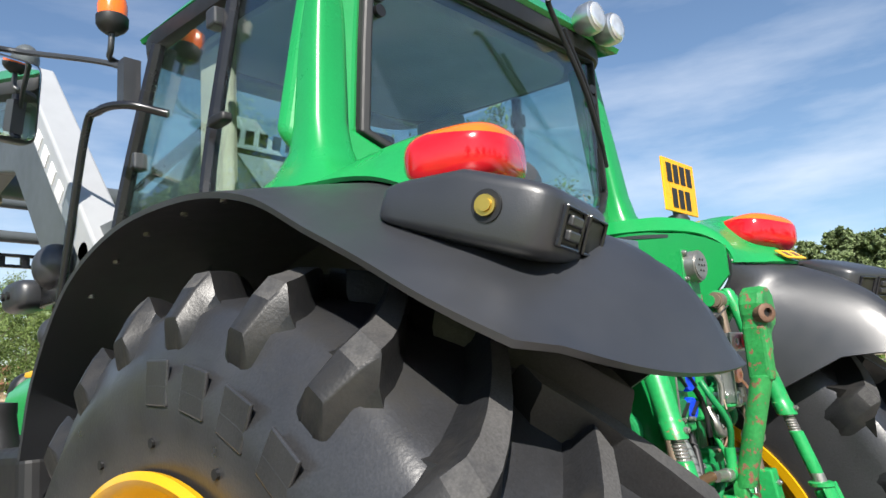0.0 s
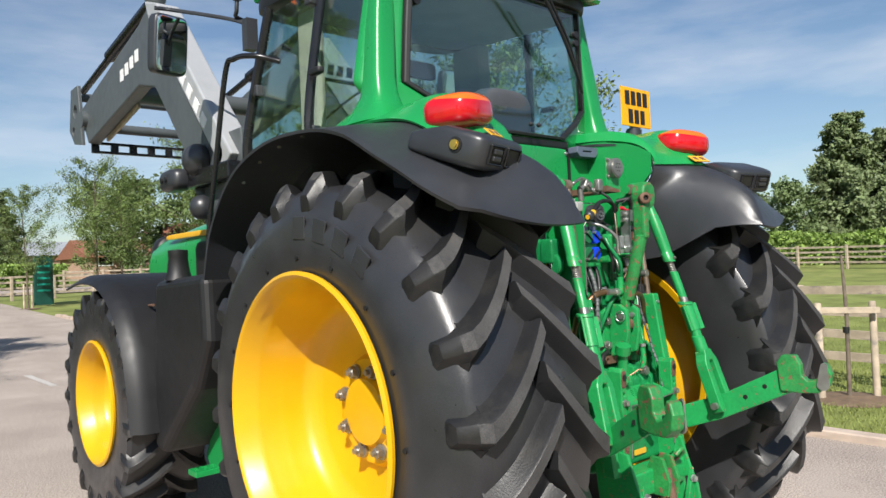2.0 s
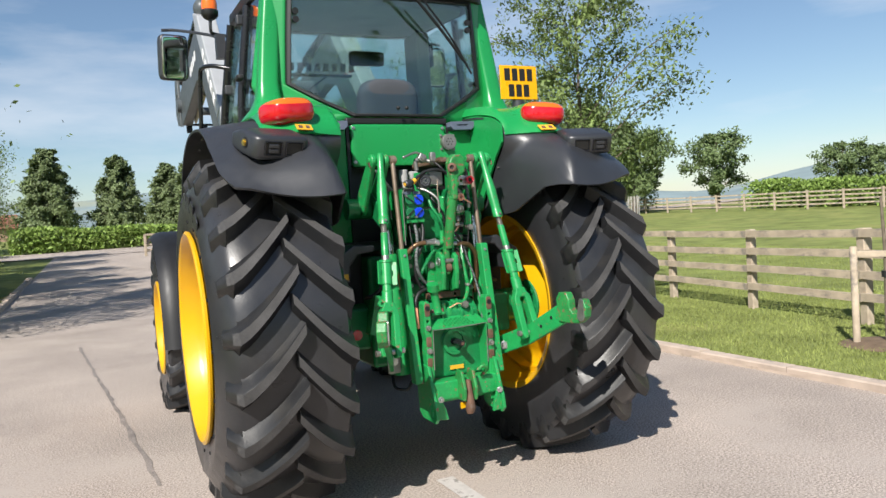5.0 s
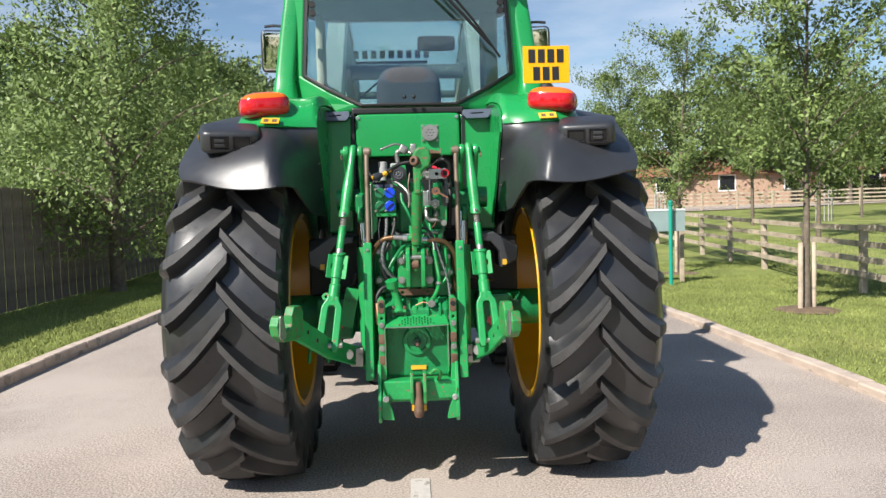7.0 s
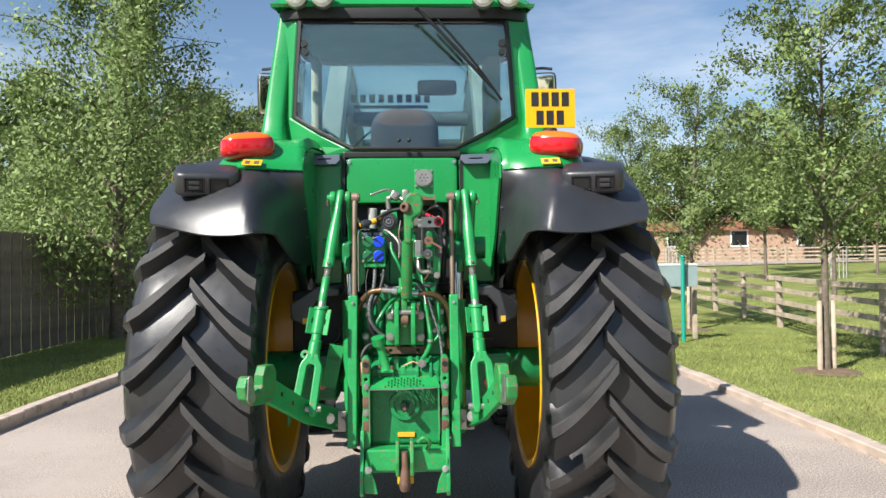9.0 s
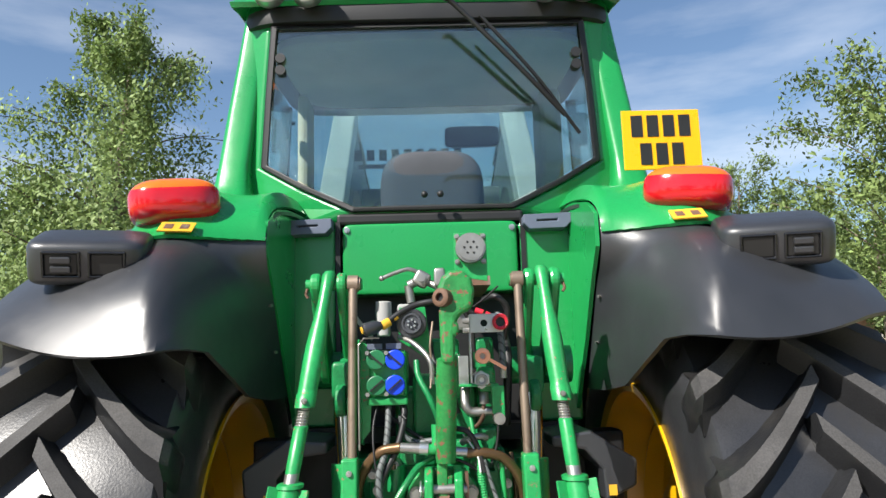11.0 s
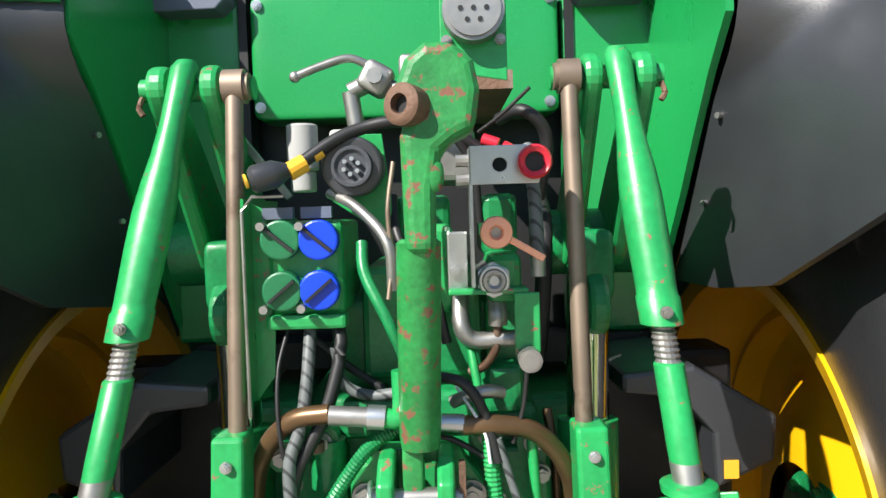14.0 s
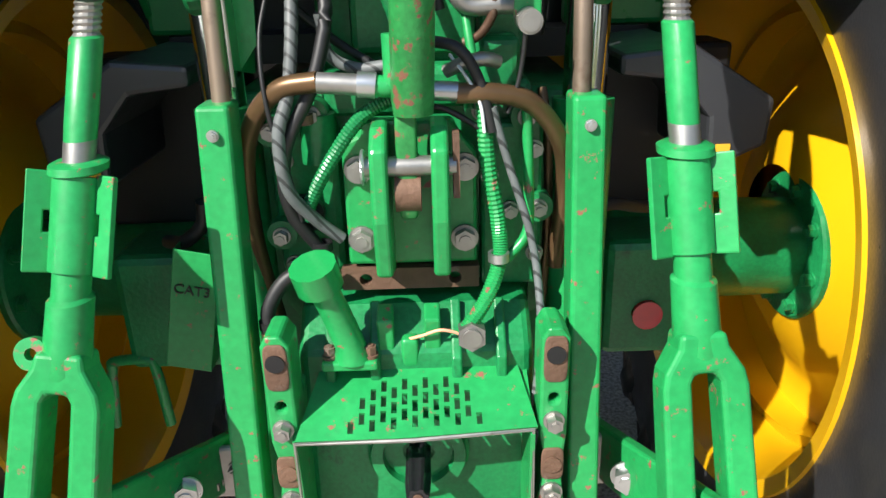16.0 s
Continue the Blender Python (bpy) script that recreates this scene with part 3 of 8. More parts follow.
def fender(s):
    def surf(u, v):
        y, z = line(RIDGE, v)
        xi = 0.432 + 0.038 * min(1.0, max(0.0, (v - 0.46) / 0.14))
        x = xi + (1.10 - xi) * u
        oy, oz = line(OUTER, v)
        x -= 0.045 * max(0.0, (v - 0.82) / 0.18) ** 2 * u ** 3
        e = max(0.0, (u - 0.25) / 0.75) ** 1.6
        y, z = y + (oy - y) * e, z + (oz - z) * e
        z -= 0.022 * max(0.0, (v - 0.6) / 0.4) * math.sin(math.pi * min(1.0, max(0.0, (u - 0.12) / 0.75)))
        if v > 0.58:
            # inner rear flap
            k = (v - 0.58) / 0.42
            qy = min(1.0, u / (0.46 - 0.24 * k))
            qz = min(1.0, max(0.0, (u - 0.04) / 0.10))
            wy, wz = (1 - qy) ** 1.65, 1 - qz * qz * (3 - 2 * qz)
            wz = wz * k * k + wy * (1 - k * k)
            yi, zi = -0.325 + 0.325 * k, 1.86 - 0.46 * k
            k2 = min(1, k * 3)
            y, z = y + (yi - y) * wy * k2, z + (zi - z) * wz * k2
        return (s * x, y, z)
    bm = grid(B(), surf, 32, 56, 0.012 * (1 if s < 0 else -1))
    bmesh.ops.recalc_face_normals(bm, faces=bm.faces)
    fe = part("fender_extension", bm, "plastic", tractor, "matt black plastic fender extension over the rear wheel", smooth=50)
    for v_ in (0.64, 0.76, 0.88):
        p = Vector(surf(0.015, v_))
        bm = rod(B(), p + Vector((s * 0.004, 0.003, 0)), p + Vector((-s * 0.008, -0.005, 0)), 0.0045, n=10)
        part("screw", bm, "steel", fe)
    for v_ in (0.22, 0.28, 0.34, 0.40, 0.46):
        p = Vector(surf(0.88, v_))
        bm = rod(B(), p + Vector((0, 0, -0.010)), p + Vector((0, 0, -0.020)), 0.008, n=10)
        part("rivet", bm, "steel", fe)

    def inner(u, v):
        y0 = max(-0.295, -0.366 + 0.42 * u)
        y = y0 + (0.95 - y0) * v
        zt = min((p[1] for p in [line(RIDGE, 0.1 + 0.6 * q / 60) for q in range(61)] if abs(p[0] - y) < 0.03), default=1.85) + 0.01
        return (s * (0.467 - 0.013 * math.exp(-((y - 0.05) / 0.1) ** 2)), y, zt + (1.33 - zt) * u)
    bm = grid(B(), inner, 6, 20, 0.012)
    bmesh.ops.recalc_face_normals(bm, faces=bm.faces)
    part("inner_fender", bm, "green", tractor, "green inner fender panel", smooth=40)

    def liner(u, v):
        x, y, z = inner(u, v)
        return (x + s * 0.022, y + 0.03 * (1 - v), z - 0.02)
    bm = grid(B(), liner, 6, 20, 0.004)
    bmesh.ops.recalc_face_normals(bm, faces=bm.faces)
    part("fender_liner", bm, "plastic", tractor, "black liner inside the fender", smooth=40)

    def v_end(u):
        return next((k / 400 for k in range(200, 400) if surf(u * 0.62, k / 400)[2] < 1.836), 1.0)

    def green(u, v):
        vv = 0.20 + (v_end(u) - 0.20) * v
        x, y, z = surf(u * 0.62, vv)
        lift = 0.026 + 0.045 * max(0, 1 - u / 0.5) * min(1, max(0, (0.55 - abs(v - 0.55)) / 0.4))
        bump = 0.085 * math.exp(-((u - 0.68) / 0.27) ** 2 - ((v - 0.80) / 0.19) ** 2)
        end = min(1, u / 0.08, (1 - u) / 0.06, v / 0.05, (1 - v) / 0.05)
        d = 0.014 + (lift + bump - 0.014) * min(1.0, end, (1 - v) / 0.22, (1 - u) / 0.15)
        ry, rz = y - 0.15, z - 1.1
        L = math.hypot(ry, rz)
        return (x, y + ry / L * d * (1 if y < 0 else 0), z + rz / L * d)
    bm = grid(B(), green, 26, 40, 0.01 * (1 if s < 0 else -1))
    bmesh.ops.recalc_face_normals(bm, faces=bm.faces)
    part("fender", bm, "green", tractor, "glossy green steel rear fender", smooth=50)
    # warning sticker on the green, above the black edge
    us = 0.545
    vs = 0.975
    c = Vector(green(us, vs))
    nx = (Vector(green(us + 0.03, vs)) - Vector(green(us - 0.03, vs))).normalized()
    ny = (Vector(green(us, vs - 0.02)) - Vector(green(us, vs + 0.02))).normalized()
    nz = nx.cross(ny).normalized()
    if nz.y > 0:
        nz = -nz
    bm = box(B(), (-0.043, -0.025, 0.010), (0.043, 0.025, 0.014))
    bm.transform(Matrix.Translation(c) @ Matrix((nx, ny, nz)).transposed().to_4x4())
    bmesh.ops.recalc_face_normals(bm, faces=bm.faces)
    st_ = part("warning_sticker", bm, "sticker", tractor, "yellow warning sticker with two dark symbols")
    for k in (-1, 1):
        bm = box(B(), (k * 0.02 - 0.011, -0.013, 0.0142), (k * 0.02 + 0.011, 0.013, 0.0150))
        bm.transform(Matrix.Translation(c) @ Matrix((nx, ny, nz)).transposed().to_4x4())
        part("symbol", bm, "rust", st_)


for s_ in (-1, 1):
    fender(s_)


def ellipsoid(bm, c, r, m=None, nu=28, nv=16):
    t = Matrix.Translation(c) @ (m or Matrix.Identity(4)) @ Matrix.Diagonal((*r, 1))
    bmesh.ops.create_uvsphere(bm, u_segments=nu, v_segments=nv, radius=1, matrix=t)
    return bm


def superbox(bm, c, r, e=0.35, m=None, nu=28, nv=16):
    """A soft box: a sphere squared off by the exponent e."""
    def p(a, k):
        return math.copysign(abs(a) ** k, a)
    bm2 = B()
    bmesh.ops.create_uvsphere(bm2, u_segments=nu, v_segments=nv, radius=1)
    for v in bm2.verts:
        th, ph = math.atan2(v.co.y, v.co.x), math.asin(max(-1, min(1, v.co.z)))
        v.co = Vector((p(math.cos(ph), e) * p(math.cos(th), e) * r[0], p(math.cos(ph), e) * p(math.sin(th), e) * r[1], p(math.sin(ph), e) * r[2]))
    bm2.transform(Matrix.Translation(c) @ (m or Matrix.Identity(4)))
    me = bpy.data.meshes.new("tmp")
    bm2.to_mesh(me)
    bm2.free()
    bm.from_mesh(me)
    bpy.data.meshes.remove(me)
    return bm


for s_ in (-1, 1):
    # tail lamp: red lens with an orange upper half
    c = (s_ * 0.730, -0.292, 1.955)
    tilt = Matrix.Rotation(radians(6 * s_), 4, "Y") @ Matrix.Rotation(radians(-20 * s_), 4, "Z")
    lamp = None
    for nm, mt, keep, lab in (("tail_lamp", "redlens", -1, "red and orange oval tail lamp"), ("indicator_lens", "orangelens", 1, "orange indicator lens")):
        bm = superbox(B(), (0, 0, 0), (0.124, 0.108, 0.066), 0.66, None, 40, 30)
        bmesh.ops.bisect_plane(bm, geom=bm.verts[:] + bm.edges[:] + bm.faces[:], plane_co=(0, 0, 0.042), plane_no=(0, -0.16, 1), clear_outer=keep < 0, clear_inner=keep > 0)
        if keep > 0:
            bm.transform(Matrix.Diagonal((0.99, 0.99, 1.0, 1)))
        bm.transform(Matrix.Translation(c) @ tilt)
        ob = part(nm, bm, mt, lamp or tractor, lab, smooth=60)
        lamp = lamp or ob
    # black pod with two switches
    pc = Vector((s_ * 0.866, -0.455, 1.800))
    pm = Matrix.Rotation(radians(-14 * s_), 4, "Z") @ Matrix.Rotation(radians(20), 4, "X")
    bm = superbox(B(), (0, 0, 0), (0.136, 0.160, 0.058), 0.30)
    for v in bm.verts:
        if v.co.y > 0:
            v.co.z = (v.co.z + 0.05) * (1 - 0.45 * v.co.y / 0.158) - 0.05
            v.co.x *= 1 - 0.18 * v.co.y / 0.158
    bm.transform(Matrix.Translation(pc) @ pm)
    pod = part("switch_pod", bm, "plastic", tractor, "black plastic remote switch pod on the fender", smooth=45)
    for k in (-1, 1):
        bm = B()
        box(bm, (-0.037, -0.006, -0.027), (0.037, 0.006, 0.027), Matrix.Translation(pc) @ pm @ Matrix.Translation((k * 0.050, -0.155, 0.002)))
        sw = part("switch_recess", bm, "ink", pod, bevel=0.004)
        bm = ring_plate(B(), [(-0.042, -0.032), (0.042, -0.032), (0.042, 0.032), (-0.042, 0.032)], [(-0.036, -0.026), (0.036, -0.026), (0.036, 0.026), (-0.036, 0.026)], "y", -0.011, 0.0)
        bm.transform(Matrix.Translation(pc) @ pm @ Matrix.Translation((k * 0.050, -0.155, 0.002)))
        part("switch_frame", bm, "blackgloss", pod, bevel=0.003)
        if k * s_ > 0:
            for q in (-1, 1):
                bm = B()
                box(bm, (-0.022, -0.010, -0.008), (0.022, 0.002, 0.008), Matrix.Translation(pc) @ pm @ Matrix.Translation((k * 0.050, -0.160, 0.002 + q * 0.011)))
                part("rocker", bm, "plastic", sw, bevel=0.003)
    if s_ < 0:
        bm = B()
        p = Matrix.Translation(pc) @ pm @ Vector((-0.131, -0.060, 0.004))
        rod(bm, p, p + Vector((-0.012, -0.004, 0)), 0.016, n=20)
        rod(bm, p, p + Vector((-0.016, -0.006, 0)), 0.010, n=16)
        part("key_lock", bm, "brass", pod, "brass key lock")
        bm = rod(B(), p + Vector((0.004, 0, 0)), p + Vector((-0.006, -0.002, 0)), 0.025, n=24)
        part("lock_rim", bm, "black", pod)

# number plate on a short post
bm = B()
box(bm, (0.624, -0.042, 2.090), (0.878, -0.034, 2.290))
plate = part("number_plate", bm, "plate", tractor, "yellow rear number plate with dark characters as bars", bevel=0.002)
for z_, n_, x0 in ((2.236, 4, 0.653), (2.142, 3, 0.678)):
    for i in range(n_):
        bm = B()
        box(bm, (x0 + i * 0.052, -0.0445, z_ - 0.036), (x0 + i * 0.052 + 0.037, -0.0415, z_ + 0.036))
        part("plate_bar", bm, "ink", plate)
bm = B()
rod(bm, (0.752, -0.018, 1.97), (0.752, -0.018, 2.085), 0.036, n=20)
rod(bm, (0.752, -0.018, 2.04), (0.752, -0.018, 2.075), 0.041, n=20)
box(bm, (0.725, -0.033, 2.05), (0.779, -0.012, 2.17))
part("plate_post", bm, "plastic", tractor, smooth=40)

# ---- cab ----
def bend(bm):
    """Bows the rear window frame: its sides lie further ahead than its middle."""
    for v in bm.verts:
        d = 0.17 * min(1.2, abs(v.co.x) / 0.6) ** 2
        f = (4.30 + v.co.y + d) / 4.40
        v.co = Vector((v.co.x * f, v.co.y + d, 1.36 + (v.co.z - 1.36) * f))


OUT = [(-0.655, 2.74), (-0.70, 2.40), (-0.735, 2.15), (-0.66, 2.03), (-0.45, 1.95), (0.45, 1.95), (0.66, 2.03), (0.735, 2.15), (0.70, 2.40), (0.655, 2.74)]
INN = [(-0.553, 2.69), (-0.572, 2.42), (-0.585, 2.175), (-0.45, 2.095), (-0.27, 2.005), (0.27, 2.005), (0.45, 2.095), (0.585, 2.175), (0.572, 2.42), (0.553, 2.69)]
bm = ring_plate(B(), OUT, INN, "y", 0.02, 0.075)
bend(bm)
part("rear_cab_frame", bm, "green", tractor, "green steel frame of the rear cab window", bevel=0.028, seg=4)
RIM2 = [(x * 0.970, 2.35 + (z - 2.35) * 0.962) for x, z in INN]
bm = ring_plate(B(), [(x * 1.01, 2.35 + (z - 2.35) * 1.01) for x, z in INN], RIM2, "y", 0.008, 0.05)
bend(bm)
part("rear_window_seal", bm, "black", tractor, "black rubber window frame", bevel=0.006)
bm = prism(B(), [(x * 0.99, 2.35 + (z - 2.35) * 0.99) for x, z in RIM2], "y", 0.028, 0.034)
bend(bm)
rearglass = part("rear_window", bm, "glass", tractor, "tinted rear cab window")
rearglass.visible_shadow = False
for s_ in (-1, 1):
    # corner pillar: a rounded post that flares into the fender
    bm = B()
    rings = []
    n_ = 32
    for z_, xa, xb, ya, yb, e_ in ((2.84, 0.575, 0.668, 0.22, 0.31, 0.5), (2.60, 0.60, 0.700, 0.20, 0.295, 0.5), (2.40, 0.62, 0.728, 0.18, 0.285, 0.5), (2.20, 0.64, 0.752, 0.16, 0.275, 0.5),
                                   (2.12, 0.635, 0.765, 0.14, 0.29, 0.55), (2.06, 0.62, 0.79, 0.11, 0.34, 0.6), (2.02, 0.60, 0.825, 0.06, 0.44, 0.7), (2.0, 0.57, 0.835, 0.03, 0.50, 0.75), (1.985, 0.56, 0.80, 0.05, 0.44, 0.75)):
        ring = []
        for k in range(n_):
            t_ = 2 * math.pi * k / n_
            cx, sx = math.cos(t_), math.sin(t_)
            ring.append(bm.verts.new((s_ * ((xa + xb) / 2 + (xb - xa) / 2 * math.copysign(abs(cx) ** e_, cx)), (ya + yb) / 2 + (yb - ya) / 2 * math.copysign(abs(sx) ** e_, sx), z_)))
        rings.append(ring)
    for r0, r1 in zip(rings, rings[1:]):
        for q in range(n_):
            bm.faces.new((r0[q], r0[(q + 1) % n_], r1[(q + 1) % n_], r1[q]))
    bm.faces.new(rings[0])
    bm.faces.new(rings[-1])
    bmesh.ops.recalc_face_normals(bm, faces=bm.faces)
    part("corner_pillar", bm, "green", tractor, "green rounded cab corner pillar flaring into the fender", smooth=50)
    bm = tube(B(), [(s_ * 0.755, 0.72, 1.95), (s_ * 0.75, 0.715, 2.2), (s_ * 0.69, 0.66, 2.74)], 0.024, 8)
    part("door_post", bm, "blackgloss", tractor, "black slim door post", smooth=40)
    bm = tube(B(), [(s_ * 0.76, 1.45, 1.25), (s_ * 0.76, 1.40, 1.95), (s_ * 0.755, 1.36, 2.2), (s_ * 0.70, 1.20, 2.76)], 0.026, 8)
    part("front_post", bm, "blackgloss", tractor, "black curved front cab post", smooth=40)

    def pane(y0b, y1b, y0t, y1t, zb):
        b_ = B()
        q = [(s_ * 0.748, y0b, zb), (s_ * 0.748, y1b, zb), (s_ * 0.742, (y1b * 0.7 + y1t * 0.3), 2.2), (s_ * 0.682, y1t, 2.74), (s_ * 0.682, y0t, 2.74), (s_ * 0.742, (y0b * 0.7 + y0t * 0.3), 2.2)]
        f = [b_.verts.new(p) for p in q]
        g = [b_.verts.new((p[0] - s_ * 0.005, p[1], p[2])) for p in q]
        for face in ((0, 1, 2, 5), (5, 2, 3, 4)):
            b_.faces.new([f[i] for i in face])
            b_.faces.new([g[i] for i in reversed(face)])
        for i in range(6):
            j = (i + 1) % 6
            b_.faces.new((f[i], f[j], g[j], g[i]))
        bmesh.ops.recalc_face_normals(b_, faces=b_.faces)
        return b_
    ob = part("side_window", pane(0.255, 0.70, 0.265, 0.65, 1.98), "glass", tractor, "tinted rear side window")
    ob.visible_shadow = False
    ob = part("door_window", pane(0.74, 1.42, 0.68, 1.20, 1.30), "glass", tractor, "tinted glass cab door")
    ob.visible_shadow = False
bm = prism(B(), [(-0.70, 2.74), (-0.76, 2.1), (-0.76, 1.3), (0.76, 1.3), (0.76, 2.1), (0.70, 2.74)], "y", 1.42, 1.426)
bm.transform(Matrix.Identity(4))
for v in bm.verts:
    v.co.y -= 0.22 * max(0, (v.co.z - 2.0) / 0.74)
ob = part("windscreen", bm, "glass", tractor, "cab windscreen")
ob.visible_shadow = False


def roof(u, v):
    """Roof shell: u across, v over from the rear edge to the front edge."""
    x = -1 + 2 * u
    y = -1 + 2 * v
    ex = math.copysign(abs(x) ** 0.9, x)
    h = max(0, 1 - abs(x) ** 5) * max(0, 1 - abs(y) ** 6)
    return (0.685 * ex * (1 - 0.03 * y), 0.78 + 0.68 * y, 2.785 + 0.05 * (y + 1) + 0.11 * h ** 0.5)


bm = grid(B(), roof, 24, 28, 0.02)
bmesh.ops.recalc_face_normals(bm, faces=bm.faces)
part("roof", bm, "green", tractor, "rounded green cab roof", smooth=60)
bm = B()
superbox(bm, (0, 0.80, 2.785), (0.70, 0.69, 0.042), 0.25, Matrix.Rotation(radians(3.5), 4, "X"))
part("roof_lining", bm, "black", tractor, "dark underside of the cab roof", smooth=50)
bm = B()
superbox(bm, (0, 0.72, 2.735), (0.60, 0.50, 0.03), 0.3, Matrix.Rotation(radians(4), 4, "X"))
part("headliner", bm, "liner", tractor, "grey moulded cab headlining", smooth=50)
for x_ in (-0.555, -0.42, 0.42, 0.555):
    bm = B()
    lathe(bm, [(0.001, 0.0), (0.045, 0.002), (0.058, 0.012), (0.06, 0.03), (0.058, 0.06), (0.04, 0.09), (0.001, 0.10)], Matrix.Translation((x_, 0.03, 2.80)) @ Matrix.Rotation(radians(-90), 4, "X"), 28)
    lamp = part("work_lamp", bm, "zinc", tractor, "round silver work lamp", smooth=40)
    bm = B()
    lathe(bm, [(0.001, -0.006), (0.03, -0.004), (0.048, 0.0), (0.05, 0.004)], Matrix.Translation((x_, 0.03, 2.80)) @ Matrix.Rotation(radians(-90), 4, "X"), 28)
    part("lamp_lens", bm, "lens", lamp, smooth=60)
# interior
bm = B()
superbox(bm, (0, 0.22, 2.05), (0.185, 0.07, 0.19), 0.55, Matrix.Rotation(radians(8), 4, "X"))
seat = part("seat", bm, "seat", tractor, "dark grey cloth driver seat", smooth=60)
bm = superbox(B(), (0, 0.5, 1.72), (0.25, 0.27, 0.09), 0.4)
part("seat_cushion", bm, "seat", seat, smooth=60)
for x_ in (-0.026, 0.026):
    bm = ellipsoid(B(), (x_, -0.005, 2.036), (0.011, 0.011, 0.011))
    part("window_stud", bm, "black", tractor, smooth=60)
bm = B()
box(bm, (-0.42, 0.0, 1.25), (0.42, 1.40, 1.30))
part("cab_floor", bm, "black", tractor, "black cab floor")
bm = B()
superbox(bm, (0, 1.22, 1.70), (0.22, 0.14, 0.36), 0.4)
part("dashboard", bm, "seat", tractor, "dark dashboard and steering column", smooth=50)
bm = B()
tube(bm, [(0.19 * math.cos(a), 0.98 + 0.15 * math.sin(a), 2.02 + 0.11 * math.sin(a)) for a in [k * math.pi / 8 for k in range(17)]], 0.014, 8, k=2)
part("steering_wheel", bm, "black", tractor, "black steering wheel", smooth=60)
bm = B()
superbox(bm, (0.52, 0.55, 1.75), (0.14, 0.42, 0.12), 0.3)
part("side_console", bm, "seat", tractor, "dark control console", smooth=50)

# ---- hood, loader and front ----
def hood(u, v):
    a = math.pi * (u - 0.5) * 1.0
    sx, sz = math.sin(a), math.cos(a)
    x = 0.43 * math.copysign(abs(sx) ** 0.55, sx)
    z = 1.30 + (0.60 - 0.16 * v ** 2) * abs(sz) ** 0.45
    return (x, 1.45 + 2.65 * v, z)


bm = grid(B(), hood, 28, 12, 0.02)
bmesh.ops.recalc_face_normals(bm, faces=bm.faces)
part("hood", bm, "green", tractor, "green engine hood", smooth=50)
bm = B()
box(bm, (-0.40, 1.5, 0.85), (0.40, 4.0, 1.40))
part("engine", bm, "black", tractor, "dark engine block and side grilles", bevel=0.02)
bm = B()
superbox(bm, (0, 4.10, 1.35), (0.40, 0.10, 0.42), 0.35)
part("front_grille", bm, "black", tractor, "black front grille", smooth=50)
bm = B()
rod(bm, (-0.95, 2.65, 0.662), (0.95, 2.65, 0.662), 0.11, n=20)
box(bm, (-0.35, 2.4, 0.5), (0.35, 2.9, 0.85))
part("front_axle", bm, "green_cast", tractor, smooth=40)

# ---- rear body and hitch ----
def plate_holes(bm, outer, holes, m, t):
    """A flat plate of thickness t with holes, drawn in x and y and laid by the matrix m."""
    loops = []
    for poly in [outer] + holes:
        vs = [bm.verts.new((p[0], p[1], 0)) for p in poly]
        loops.append(vs)
    edges = [bm.edges.new((vs[i], vs[(i + 1) % len(vs)])) for vs in loops for i in range(len(vs))]
    res = bmesh.ops.triangle_fill(bm, use_beauty=True, use_dissolve=False, edges=edges, normal=(0, 0, 1))
    faces = [f for f in res["geom"] if isinstance(f, bmesh.types.BMFace)]
    low = {v: bm.verts.new((v.co.x, v.co.y, -t)) for vs in loops for v in vs}
    for f in faces:
        bm.faces.new([low[v] for v in reversed(f.verts)])
    for vs in loops:
        for i in range(len(vs)):
            a, b = vs[i], vs[(i + 1) % len(vs)]
            bm.faces.new((a, b, low[b], low[a]))
    bmesh.ops.recalc_face_normals(bm, faces=bm.faces)
    bm.transform(m)
    return bm


def circle(x, y, r, n=14):
    return [(x + r * math.cos(2 * math.pi * k / n), y + r * math.sin(2 * math.pi * k / n)) for k in range(n)]


def bolt(p, d=(0, -1, 0), r=0.013, material="steel", parent=None, name="bolt", h=0.012):
    p, d = Vector(p), Vector(d).normalized()
    bm = rod(B(), p, p + d * 0.004, r * 1.25, n=18)
    rod(bm, p + d * 0.004, p + d * (0.004 + h), r, n=6)
    rod(bm, p + d * (0.004 + h), p + d * (0.006 + h), r * 0.55, n=8)
    return part(name, bm, material, parent or tractor)


YUP = Matrix.Rotation(radians(90), 4, "X")  # lays x, y of a drawing into x, z facing the rear


def at(x, y, z):
    return Matrix.Translation((x, y, z))


